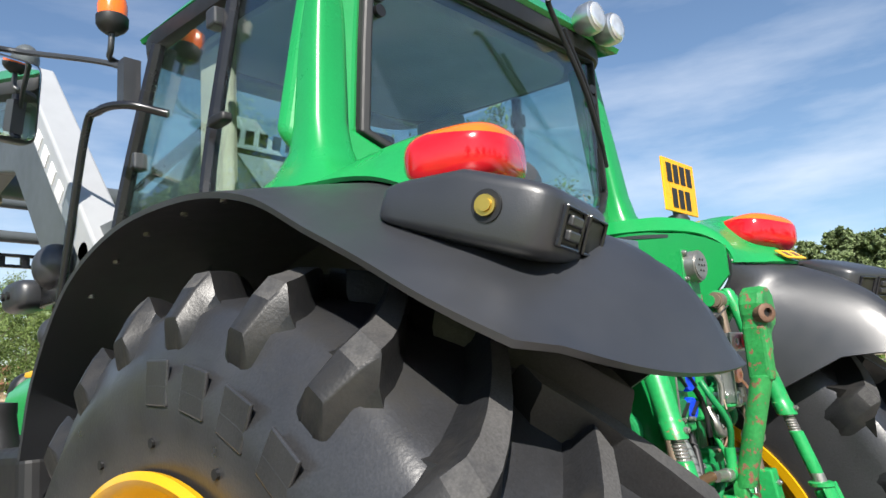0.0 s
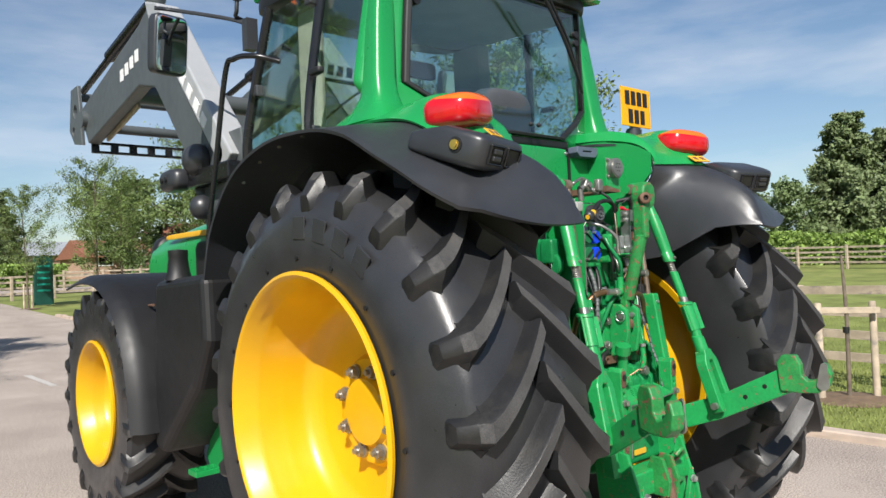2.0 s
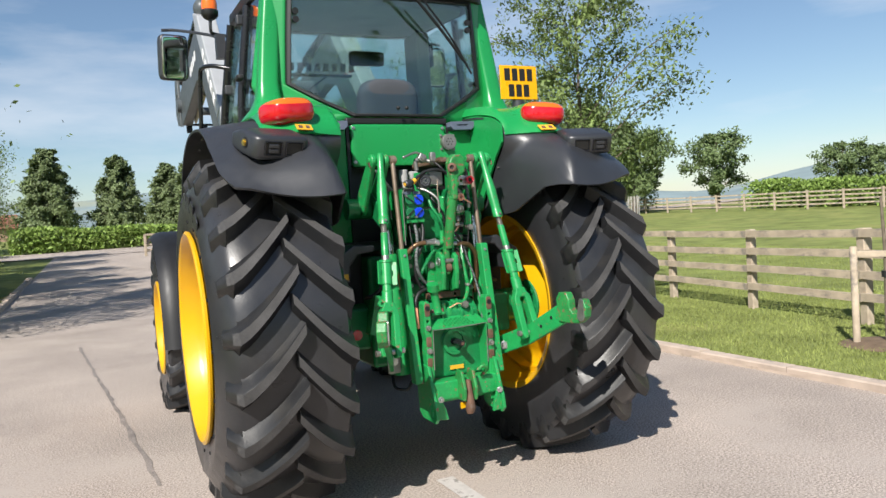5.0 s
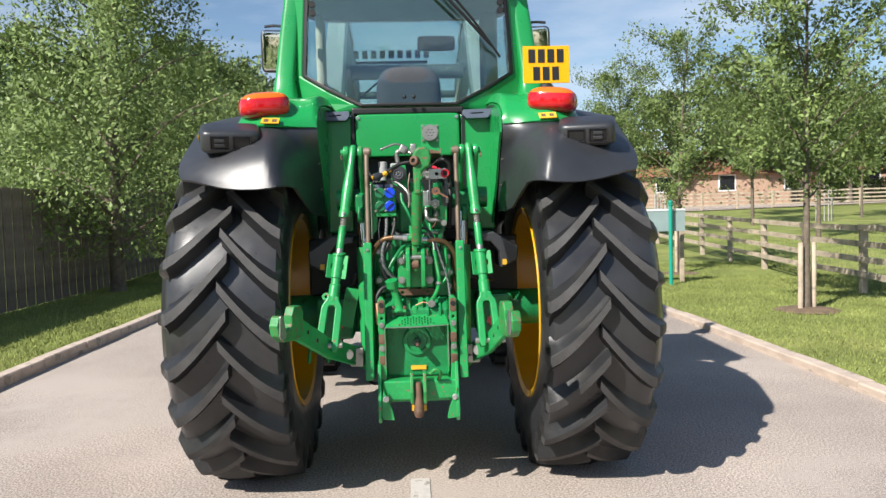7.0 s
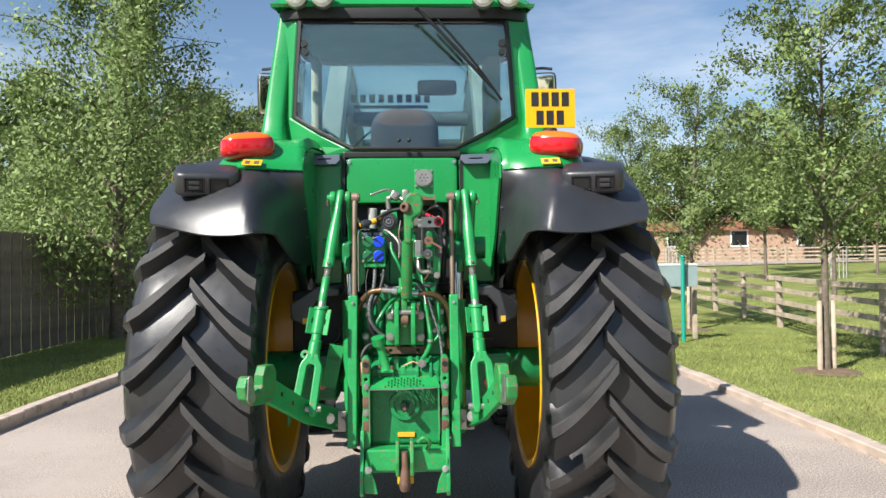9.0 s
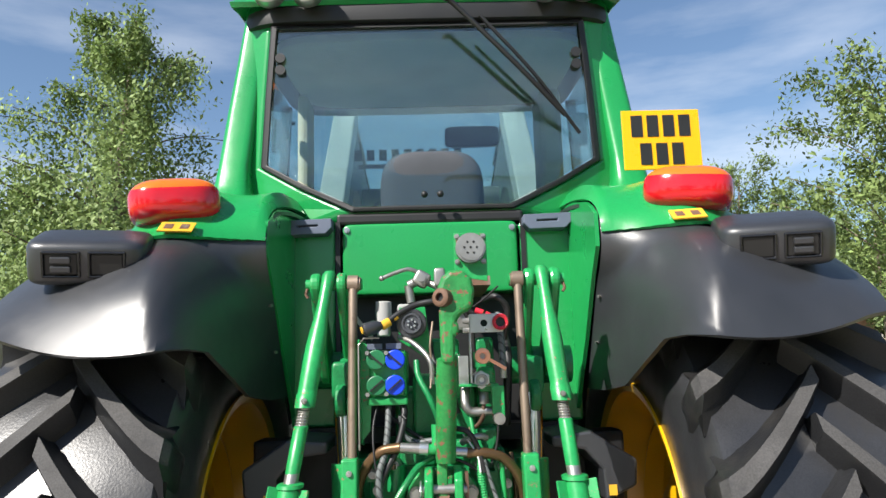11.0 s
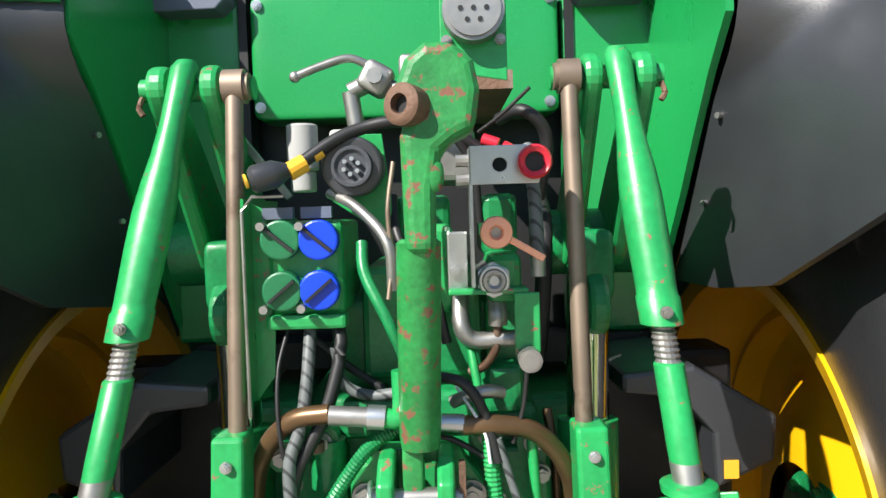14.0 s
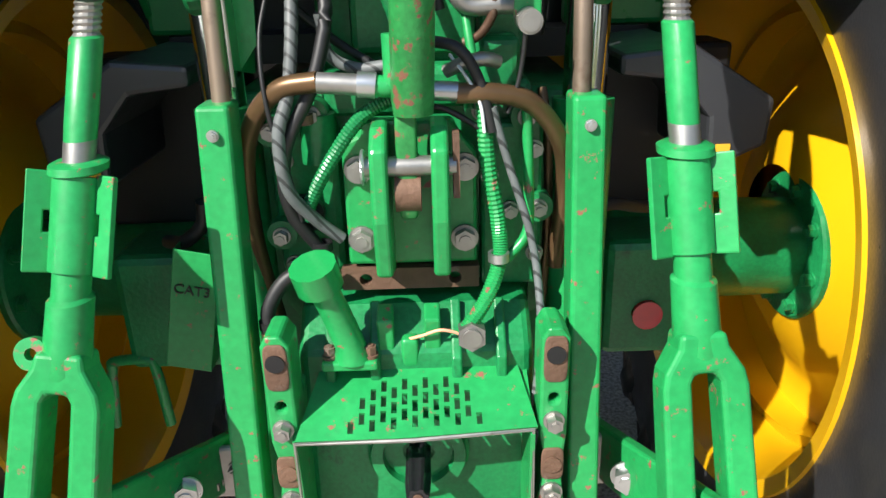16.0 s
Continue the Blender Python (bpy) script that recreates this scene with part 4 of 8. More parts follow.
# gearbox casting
bm = B()
box(bm, (-0.165, -0.33, 0.60), (0.175, 1.2, 1.27))
box(bm, (-0.12, -0.28, 1.27), (0.15, 0.3, 1.42))
box(bm, (-0.30, -0.10, 0.62), (0.30, 1.5, 1.22))
gear = part("gearbox", bm, "green_cast", tractor, "oily green cast gearbox housing", bevel=0.02, seg=3)
for s_ in (-1, 1):
    bm = lathe(B(), [(0.16, 0.18), (0.15, 0.22), (0.115, 0.30), (0.105, 0.50), (0.10, 0.60), (0.098, 0.74), (0.145, 0.745), (0.15, 0.75), (0.15, 0.775), (0.13, 0.785), (0.05, 0.79), (0.001, 0.80)],
               at(0, WY - 0.06, 0.862) @ Matrix.Rotation(radians(90 * s_), 4, "Y"), 36)
    bmesh.ops.recalc_face_normals(bm, faces=bm.faces)
    ax = part("axle_housing", bm, "green_cast", tractor, "green rear axle tube with a bolted flange", smooth=35)
    for k in range(8):
        a = k * math.pi / 4 + 0.2
        bolt((s_ * 0.744, WY - 0.06 + 0.122 * math.cos(a), 0.862 + 0.122 * math.sin(a)), (-s_, 0, 0), 0.013, "green_cast", ax)
    bm = box(B(), (s_ * 0.33, -0.165, 0.74), (s_ * 0.52, -0.02, 0.96))
    part("axle_lug", bm, "green_cast", ax, bevel=0.015)
    # step plate under the fender, black shroud
    bm = prism(B(), [(0.31, 1.285), (0.42, 1.295), (0.545, 1.215), (0.54, 1.145), (0.452, 1.105), (0.447, 1.19), (0.40, 1.245), (0.31, 1.255)], "y", -0.25, 0.02)
    bm.transform(Matrix.Diagonal((s_, 1, 1, 1)))
    bmesh.ops.recalc_face_normals(bm, faces=bm.faces)
    sh = part("heat_shroud", bm, "plastic", tractor, "black plastic shroud above the axle", bevel=0.008)
    bm = box(B(), (s_ * 0.472 - 0.011, -0.2535, 1.122), (s_ * 0.472 + 0.011, -0.2515, 1.150))
    part("sticker", bm, "sticker", sh, "small yellow warning sticker")
# black plates added in place of dark clutter, to hide the rim
for s_ in (-1, 1):
    bm = box(B(), (s_ * 0.30, 0.0, 0.96), (s_ * 0.575, 0.12, 1.27))
    part("frame_plate", bm, "black", tractor, "black filler plate standing in for dark clutter above the axle", bevel=0.01)
bm = rod(B(), (0.408, -0.165, 0.822), (0.408, -0.173, 0.822), 0.027, n=28)
part("reflector", bm, "redlens", tractor, "round red reflector")
bm = rod(B(), (-0.408, -0.165, 0.822), (-0.408, -0.173, 0.822), 0.027, n=28)
part("reflector", bm, "redlens", tractor, "round red reflector")

# panel below the window, lids and rear wall
bm = B()
superbox(bm, (-0.012, 0.085, 1.834), (0.287, 0.050, 0.117), 0.10)
panel = part("rear_panel", bm, "green", tractor, "green steel panel below the rear window", smooth=40)
for x_, z_ in ((-0.284, 1.930), (0.258, 1.928), (-0.284, 1.742), (0.255, 1.738)):
    bolt((x_, 0.036, z_), (0, -1, 0), 0.008, "zinc", panel, "screw", 0.004)
bm = box(B(), (-0.32, 0.05, 1.952), (0.30, 0.13, 1.990))
part("sill", bm, "black", tractor, "black sealing strip under the rear window", bevel=0.01)
for s_, x0, x1 in ((-1, -0.484, -0.328), (1, 0.292, 0.448)):
    xa, xb = min(x0, x1), max(x0, x1)
    bm = box(B(), (xa - (0.01 if s_ > 0 else -0.018), 0.05, 1.30), (xb + (0.015 if s_ > 0 else 0.005), 0.10, 1.945))
    part("corner_panel", bm, "green", tractor, "green panel beside the rear panel", bevel=0.01)
    cx = (xa + xb) / 2
    bm = plate_holes(B(), [(-0.078, 0.022), (0.078, 0.026), (0.078, -0.004), (0.058, -0.024), (-0.058, -0.026), (-0.078, -0.006)],
                     [[(-0.034, 0.004), (0.034, 0.006), (0.034, 0.0), (-0.034, -0.002)]], at(cx, 0.06, 1.938) @ YUP, -0.07)
    part("lid", bm, "lid", tractor, "blue grey plastic lid", bevel=0.006)
    bm = box(B(), (cx - 0.03, -0.002, 1.933), (cx + 0.03, 0.002, 1.943))
    part("lid_slot", bm, "black", tractor)
    # narrow seam posts
    bm = box(B(), (s_ * 0.305 - 0.018, 0.045, 1.30), (s_ * 0.305 - 0.002, 0.11, 1.96))
    part("seam_post", bm, "black", tractor)
bm = box(B(), (-0.46, 0.136, 1.25), (0.46, 0.17, 1.95))
part("firewall", bm, "black", tractor, "black bulkhead behind the valves")

# trailer socket
bm = plate_holes(B(), [(-0.045, 0.045), (0.045, 0.045), (0.045, -0.09), (-0.045, -0.075)], [circle(0, 0, 0.02)], at(0.098, -0.335, 1.80) @ YUP, -0.006)
sock = part("socket_bracket", bm, "green_worn", tractor, bevel=0.002)
bm = box(B(), (0.055, -0.34, 1.70), (0.15, 0.04, 1.725))
part("socket_shelf", bm, "rust", sock, "rusty socket shelf")
bm = rod(B(), (0.098, -0.338, 1.80), (0.098, -0.368, 1.80), 0.041, n=32)
rod(bm, (0.098, -0.368, 1.80), (0.098, -0.372, 1.80), 0.036, n=32)
so = part("trailer_socket", bm, "steel", tractor, "round grey metal trailer socket", smooth=40)
for k in range(7):
    a = k * math.pi / 3
    r_ = 0.017 if k < 6 else 0.0
    bm = rod(B(), (0.098 + r_ * math.cos(a), -0.3725, 1.80 + r_ * math.sin(a)), (0.098 + r_ * math.cos(a), -0.3735, 1.80 + r_ * math.sin(a)), 0.0035, n=8)
    part("socket_hole", bm, "ink", so)
for x_, z_ in ((0.062, 1.835), (0.134, 1.835), (0.062, 1.765), (0.134, 1.765)):
    bolt((x_, -0.341, z_), r=0.006, parent=sock, name="screw", h=0.005)


def tapered(bm, pts, n=16, flat=1.0):
    """Rings of (x, y, z, radius) joined into a solid bar; flat squeezes it along x."""
    rings = []
    for x, y, z, r in pts:
        rings.append([bm.verts.new((x + r * flat * math.cos(a), y + r * math.sin(a), z)) for a in [2 * math.pi * k / n for k in range(n)]])
    for r0, r1 in zip(rings, rings[1:]):
        for k in range(n):
            bm.faces.new((r0[k], r0[(k + 1) % n], r1[(k + 1) % n], r1[k]))
    bm.faces.new(rings[0][::-1])
    bm.faces.new(rings[-1])
    bmesh.ops.recalc_face_normals(bm, faces=bm.faces)
    return bm


def slab(bm, a, b, wa, wb, x, t, n=10):
    """An arm in a plane of constant x, from a to b (y, z), with round ends of half widths wa and wb and thickness t."""
    (y0, z0), (y1, z1) = a, b
    d = math.atan2(z1 - z0, y1 - y0)
    poly = [(y0 + wa * math.cos(d + math.pi / 2 + math.pi * k / n), z0 + wa * math.sin(d + math.pi / 2 + math.pi * k / n)) for k in range(n + 1)]
    poly += [(y1 + wb * math.cos(d - math.pi / 2 + math.pi * k / n), z1 + wb * math.sin(d - math.pi / 2 + math.pi * k / n)) for k in range(n + 1)]
    return prism(bm, poly, "x", x - t / 2, x + t / 2)


# lift arms, links and rams
for s_ in (-1, 1):
    g_ = part("lift_arm", slab(slab(B(), (-0.335, 1.712), (-0.14, 1.50), 0.032, 0.06, s_ * 0.325, 0.028), (-0.335, 1.712), (-0.14, 1.50), 0.032, 0.06, s_ * 0.255, 0.026), "green_worn", tractor,
              "green forged lift arm fork", bevel=0.008)
    bm = rod(B(), (s_ * 0.20, -0.10, 1.48), (s_ * 0.40, -0.10, 1.48), 0.055, n=24)
    part("rock_shaft", bm, "green_cast", g_, smooth=40)
    bm = slab(B(), (-0.30, 1.40), (-0.14, 1.50), 0.045, 0.06, s_ * 0.262, 0.03)
    part("ram_lug", bm, "green_cast", g_, bevel=0.008)
    bm = rod(B(), (s_ * 0.20, -0.335, 1.712), (s_ * 0.352, -0.335, 1.712), 0.016, n=18)
    part("lift_pin", bm, "green_worn", g_, smooth=40)
    bm = tube(B(), [(s_ * 0.347, -0.35, 1.70), (s_ * 0.349, -0.358, 1.685), (s_ * 0.343, -0.36, 1.675)], 0.004, 6)
    part("split_pin", bm, "rust", g_)
    # chrome lift ram behind
    bm = rod(B(), (s_ * 0.248, -0.30, 1.20), (s_ * 0.256, -0.28, 1.44), 0.030, n=28)
    ram = part("lift_ram", bm, "chrome", tractor, "chromed lift ram rod with a green barrel", smooth=40)
    bm = rod(B(), (s_ * 0.235, -0.34, 0.62), (s_ * 0.248, -0.30, 1.235), 0.043, n=28)
    part("ram_barrel", bm, "green_worn", ram, smooth=40)
    bm = superbox(B(), (s_ * 0.262, -0.285, 1.455), (0.027, 0.032, 0.050), 0.3)
    part("ram_clevis", bm, "green_cast", ram, smooth=40)
    # brown rod running into a square channel
    xt = s_ * 0.223
    bm = rod(B(), (xt, -0.352, 1.72), (s_ * 0.224, -0.408, 1.22), 0.0118, n=18)
    rd = part("stabiliser_rod", bm, "rod", tractor, "weathered brown steel rod", smooth=40)
    bm = rod(B(), (xt - 0.014, -0.348, 1.712), (xt + 0.014, -0.348, 1.712), 0.023, n=24)
    rod(bm, (xt + s_ * 0.014 * -1, -0.348, 1.712), (xt + s_ * 0.020 * -1, -0.348, 1.712), 0.018, n=20)
    part("rod_eye", bm, "rod", rd, "grey brown rod eye", smooth=40)
    bm = B()
    xb = s_ * 0.228
    box(bm, (xb - 0.021, -0.438, 0.60), (xb + 0.021, -0.383, 1.262))
    for v in bm.verts:
        v.co.y -= 0.15 * (1.262 - v.co.z)
    ch = part("guide_channel", bm, "green_worn", tractor, "bright green square guide channel", bevel=0.006, seg=3)
    bolt((xb, -0.444, 1.228), r=0.006, material="zinc", parent=ch, name="screw", h=0.004)
    # adjustable lift link
    top, bot = (Vector((s_ * 0.288, -0.355, 1.735)), Vector((-0.415, -0.65, 0.80) if s_ < 0 else (0.345, -0.65, 0.80)))

    def on(z, k=top, b=bot):
        return k + (b - k) * ((k.z - z) / (k.z - b.z))
    bm = tapered(B(), [(*on(z_)[:2], z_, r_) for z_, r_ in ((1.748, 0.012), (1.738, 0.018), (1.70, 0.0168), (1.66, 0.0165), (1.62, 0.019), (1.585, 0.0235), (1.55, 0.0262), (1.50, 0.0262), (1.44, 0.0245), (1.428, 0.0245), (1.425, 0.0265), (1.394, 0.0258), (1.392, 0.022))], 20)
    link = part("lift_link", bm, "green_worn", tractor, "chipped green adjustable lift link", smooth=35)
    bolt(on(1.410) + Vector((0, -0.025, 0)), r=0.006, parent=link, name="screw", h=0.005)
    bm = tapered(B(), [(*on(z_)[:2], z_, 0.0155 if i % 2 else 0.013) for i, z_ in enumerate([1.395 - 0.0034 * k for k in range(14)])], 16)
    part("thread", bm, "steel", link, "dark oily screw thread")
    bm = tapered(B(), [(*on(z_)[:2], z_, r_) for z_, r_ in ((1.352, 0.014), (1.348, 0.018), (1.26, 0.018), (1.215, 0.0165))], 18)
    part("link_tube", bm, "green_worn", link, smooth=35)
    bm = tapered(B(), [(*on(z_)[:2], z_, r_) for z_, r_ in ((1.243, 0.0178), (1.215, 0.0172))], 18)
    part("bare_end", bm, "steel", link, smooth=35)
    bm = tapered(B(), [(*on(z_)[:2], z_, r_) for z_, r_ in ((1.222, 0.026), (1.219, 0.032), (1.211, 0.032), (1.208, 0.026))], 24)
    part("collar", bm, "green_worn", link, smooth=35)
    c = on(1.155)
    lean = math.degrees(math.atan2(top.x - bot.x, top.z - bot.z))
    mm = Matrix.Translation(c) @ Matrix.Rotation(radians(lean), 4, "Y") @ Matrix.Rotation(radians(-17), 4, "X")
    bm = tapered(B(), [(0, 0, z_, 0.026) for z_ in (-0.055, 0.052)], 20)
    bm.transform(mm)
    sl = part("sleeve", bm, "green_worn", link, smooth=35)
    for q in (-1, 1):
        bm = plate_holes(B(), [(-0.014, -0.058), (0.014, -0.058), (0.014, 0.056), (-0.014, 0.056)], [[(-q * 0.012, -0.012), (-q * 0.012 + q * 0.007, -0.012), (-q * 0.012 + q * 0.007, 0.012), (-q * 0.012, 0.012)][::q]],
                         mm @ at(q * 0.034, -0.014, 0) @ Matrix.Rotation(radians(-q * 28), 4, "Z") @ YUP, 0.007)
        part("locking_wing", bm, "green_worn", sl, "green locking wing with a slot", bevel=0.002)
    bm = tapered(B(), [(*on(z_)[:2], z_, r_) for z_, r_ in ((1.115, 0.0215), (1.078, 0.0215), (1.074, 0.026), (1.03, 0.027), (1.0, 0.028), (0.985, 0.022))], 22)
    part("link_socket", bm, "green_worn", link, smooth=30)
    # forged fork: shoulders round a tall slot
    fork = [(-0.026, 0.032), (0.026, 0.032), (0.029, 0.015), (0.045, -0.012), (0.049, -0.030), (0.053, -0.20), (0.046, -0.225), (0.026, -0.225), (0.019, -0.20), (0.016, -0.025), (0.011, -0.015), (-0.011, -0.015),
            (-0.016, -0.025), (-0.019, -0.20), (-0.026, -0.225), (-0.046, -0.225), (-0.053, -0.20), (-0.049, -0.030), (-0.045, -0.012), (-0.029, 0.015)]
    bm = prism(B(), fork, "y", -0.025, 0.025)
    bm.transform(Matrix.Translation(on(0.988)) @ Matrix.Rotation(radians(lean), 4, "Y") @ Matrix.Rotation(radians(-17), 4, "X"))
    part("fork", bm, "green_worn", link, "chipped green forged fork", bevel=0.006, seg=3)
    bm = rod(B(), on(0.80) + Vector((-0.07, 0, 0)), on(0.80) + Vector((0.07, 0, 0)), 0.014, n=18)
    part("fork_pin", bm, "steel", link, smooth=40)
    # small ear with a hole on the left link
    if s_ < 0:
        bm = lathe(B(), [(0.007, -0.006), (0.019, -0.006), (0.019, 0.006), (0.007, 0.006)], Matrix.Translation(on(1.02) + Vector((-0.034, -0.010, 0))) @ Matrix.Rotation(radians(70), 4, "X"), 20, True)
        part("ear", bm, "green_worn", link, smooth=40)
    # lower link arm with its hook
    P0 = Vector((s_ * 0.27, -0.28, 0.66))
    P1 = Vector((-0.415, -0.65, 0.79)) if s_ < 0 else Vector((0.345, -0.65, 0.79))
    P2 = Vector((-0.532, -0.90, 0.935)) if s_ < 0 else Vector((0.39, -0.93, 0.93))
    bm = B()
    rings = []
    for p, hz in ((P0, 0.05), (P1, 0.05), (P2, 0.055)):
        rings.append([bm.verts.new((p.x + dx * 0.011, p.y, p.z + dz * hz)) for dx, dz in ((-1, -1), (1, -1), (1, 1), (-1, 1))])
    for r0, r1 in zip(rings, rings[1:]):
        for k in range(4):
            bm.faces.new((r0[k], r0[(k + 1) % 4], r1[(k + 1) % 4], r1[k]))
    bm.faces.new(rings[0])
    bm.faces.new(rings[-1])
    bmesh.ops.recalc_face_normals(bm, faces=bm.faces)
    arm = part("lower_link", bm, "green_worn", tractor, "green lower link arm with a rusty quick hook", bevel=0.005)
    # hook: a claw open to the top rear
    hook = [(0.05, -0.055), (-0.02, -0.06), (-0.085, -0.055), (-0.125, -0.025), (-0.135, 0.02), (-0.12, 0.055), (-0.10, 0.06), (-0.095, 0.02), (-0.075, -0.005), (-0.05, -0.01), (-0.03, 0.01), (-0.028, 0.05), (-0.01, 0.085), (0.04, 0.085), (0.06, 0.055)]
    bm = prism(B(), hook, "x", -0.022, 0.022)
    d_ = (P2 - P1)
    bm.transform(Matrix.Translation(P2) @ Matrix.Rotation(math.atan2(-d_.x, -d_.y) * -1, 4, "Z"))
    part("hook", bm, "green_rust", arm, "rubbed green and rusty hook", bevel=0.006, seg=3)
    bm = slab(B(), (-0.11, 0.05), (-0.105, -0.02), 0.012, 0.022, -0.026 * s_, 0.006)
    bm.transform(Matrix.Translation(P2) @ Matrix.Rotation(math.atan2(-d_.x, -d_.y) * -1, 4, "Z"))
    part("hook_face", bm, "steel", arm, "bare steel hook face")
    for f_, dz in ((0.35, 0.0), (0.62, 0.01)):
        p = P1 + (P2 - P1) * f_
        bm = rod(B(), p + Vector((-0.0135, 0, dz)), p + Vector((0.0135, 0, dz)), 0.009, n=14)
        part("arm_hole", bm, "ink", arm)
    p = P0 + (P1 - P0) * 0.45
    bolt(p + Vector((-s_ * 0.0, -0.02, 0.0)), (-s_ * 0.3, -1, 0), 0.020, "zinc", arm, h=0.016)
    p = P0 + (P1 - P0) * 0.2
    bm = box(B(), (p.x - 0.035, p.y - 0.04, p.z - 0.045), (p.x + 0.035, p.y - 0.028, p.z + 0.05))
    pl = part("check_plate", bm, "steel", arm, "bare steel check plate", bevel=0.006)
    for q in (-1, 1):
        bolt((p.x + q * 0.017, p.y - 0.04, p.z + q * 0.012), r=0.010, parent=pl)
# stabiliser loop by the wheel
bm = tube(B(), [(-0.572, -0.16, 0.62), (-0.558, -0.16, 0.735), (-0.548, -0.16, 0.757), (-0.49, -0.16, 0.759), (-0.478, -0.16, 0.738), (-0.470, -0.16, 0.62)], 0.010, 8)
part("stabiliser_loop", bm, "green_worn", tractor, smooth=60)

# top link: ball end with hook, flat neck, tube, lower eye
bm = B()
HOOK = [(0.008, 1.49), (0.042, 1.49), (0.043, 1.560), (0.050, 1.600), (0.066, 1.613), (0.088, 1.623), (0.094, 1.666), (0.088, 1.698), (0.066, 1.718), (0.035, 1.718), (0.014, 1.701), (0.004, 1.676), (0.006, 1.651), (0.012, 1.631), (0.006, 1.618)]
prism(bm, HOOK, "y", -0.548, -0.488)
tl = part("top_link", bm, "green_rust", tractor, "rubbed green top link with a rusty ball end", bevel=0.012, seg=3)
bm = lathe(B(), [(0.011, -0.02), (0.019, -0.02), (0.023, -0.010), (0.023, 0.012), (0.018, 0.016), (0.011, 0.016)], at(0.016, -0.545, 1.650) @ Vector((-0.55, -0.83, 0.05)).to_track_quat("Z", "Y").to_matrix().to_4x4(), 24, True)
part("ball", bm, "rust", tl, "rusty steel ball eye", smooth=40)
bm = rod(B(), (0.016, -0.545, 1.650), (0.013, -0.5495, 1.650), 0.0112, n=20)
part("ball_bore", bm, "ink", tl)
bm = superbox(B(), (0.033, -0.535, 1.575), (0.020, 0.012, 0.020), 0.7)
part("catch", bm, "green_rust", tl, smooth=60)
bm = tapered(B(), [(0.022, -0.518, 1.506, 0.020), (0.022, -0.517, 1.502, 0.0255), (0.014, -0.452, 1.265, 0.0255), (0.014, -0.448, 1.248, 0.024)], 28)
part("top_link_tube", bm, "green_rust", tl, smooth=35)
bm = superbox(B(), (0.004, -0.44, 1.19), (0.0135, 0.016, 0.075), 0.35)
part("lower_eye", bm, "green_rust", tl, smooth=40)
bm = rod(B(), (-0.012, -0.44, 1.150), (0.020, -0.44, 1.150), 0.026, n=24)
part("eye_boss", bm, "rust", tl, "rusty eye boss", smooth=40)

# top link bracket with ribs, pin and bolts
bm = prism(B(), [(-0.083, 1.03), (0.093, 1.03), (0.093, 1.185), (0.070, 1.212), (0.062, 1.228), (-0.055, 1.23), (-0.062, 1.210), (-0.083, 1.20)], "y", -0.39, -0.36)
br = part("top_link_bracket", bm, "green_worn", tractor, "green cast top link bracket", bevel=0.005)
for x_ in (-0.030, 0.044):
    bm = prism(B(), [(-0.39, 1.235), (-0.44, 1.232), (-0.475, 1.21), (-0.478, 1.12), (-0.46, 1.04), (-0.39, 1.02)], "x", x_ - 0.011, x_ + 0.011)
    part("rib", bm, "green_worn", br, bevel=0.006, seg=3)
bm = rod(B(), (-0.050, -0.45, 1.185), (0.064, -0.45, 1.185), 0.0125, n=18)
part("bracket_pin", bm, "steel", br, smooth=40)
bm = tube(B(), [(-0.050, -0.45 + 0.020 * math.cos(a), 1.185 + 0.020 * math.sin(a)) for a in [k * math.pi / 6 for k in range(13)]], 0.0025, 6, k=2)
part("lynch_ring", bm, "zinc", br)
bm = box(B(), (0.060, -0.46, 1.145), (0.068, -0.43, 1.225))
part("pin_tab", bm, "rust", br)
for x_, z_ in ((-0.062, 1.166), (0.077, 1.166), (-0.063, 1.069), (0.076, 1.067)):
    bolt((x_, -0.391, z_), r=0.015, parent=br)
bm = plate_holes(B(), [(-0.095, -0.017), (0.095, -0.017), (0.095, 0.014), (-0.095, 0.014)], [circle(-0.062, -0.002, 0.009), circle(0.062, -0.002, 0.009)], at(0, -0.372, 1.010) @ YUP, -0.02)
part("hitch_strip", bm, "rust", tractor, "rubbed drilled strip under the bracket")
# cover plate on the right with its bolts
bm = box(B(), (0.100, -0.36, 0.98), (0.185, -0.32, 1.215))
cv = part("cover_plate", bm, "green_cast", tractor, bevel=0.006)
for x_, z_ in ((0.112, 1.145), (0.172, 1.18), (0.140, 1.095), (0.175, 1.03)):
    bolt((x_, -0.361, z_), r=0.010, parent=cv)
bm = box(B(), (-0.185, -0.35, 1.0), (-0.09, -0.31, 1.225))
cv = part("cover_plate", bm, "green_cast", tractor, bevel=0.012)
for x_, z_ in ((-0.165, 1.17), (-0.165, 1.02)):
    bolt((x_, -0.351, z_), r=0.010, parent=cv)
bm = rod(B(), (-0.115, -0.36, 1.17), (-0.115, -0.36, 1.235), 0.024, n=20)
part("breather", bm, "green_cast", cv, smooth=40)
bm = rod(B(), (-0.14, -0.36, 1.10), (-0.14, -0.375, 1.10), 0.026, n=24)
part("port", bm, "ink", cv)
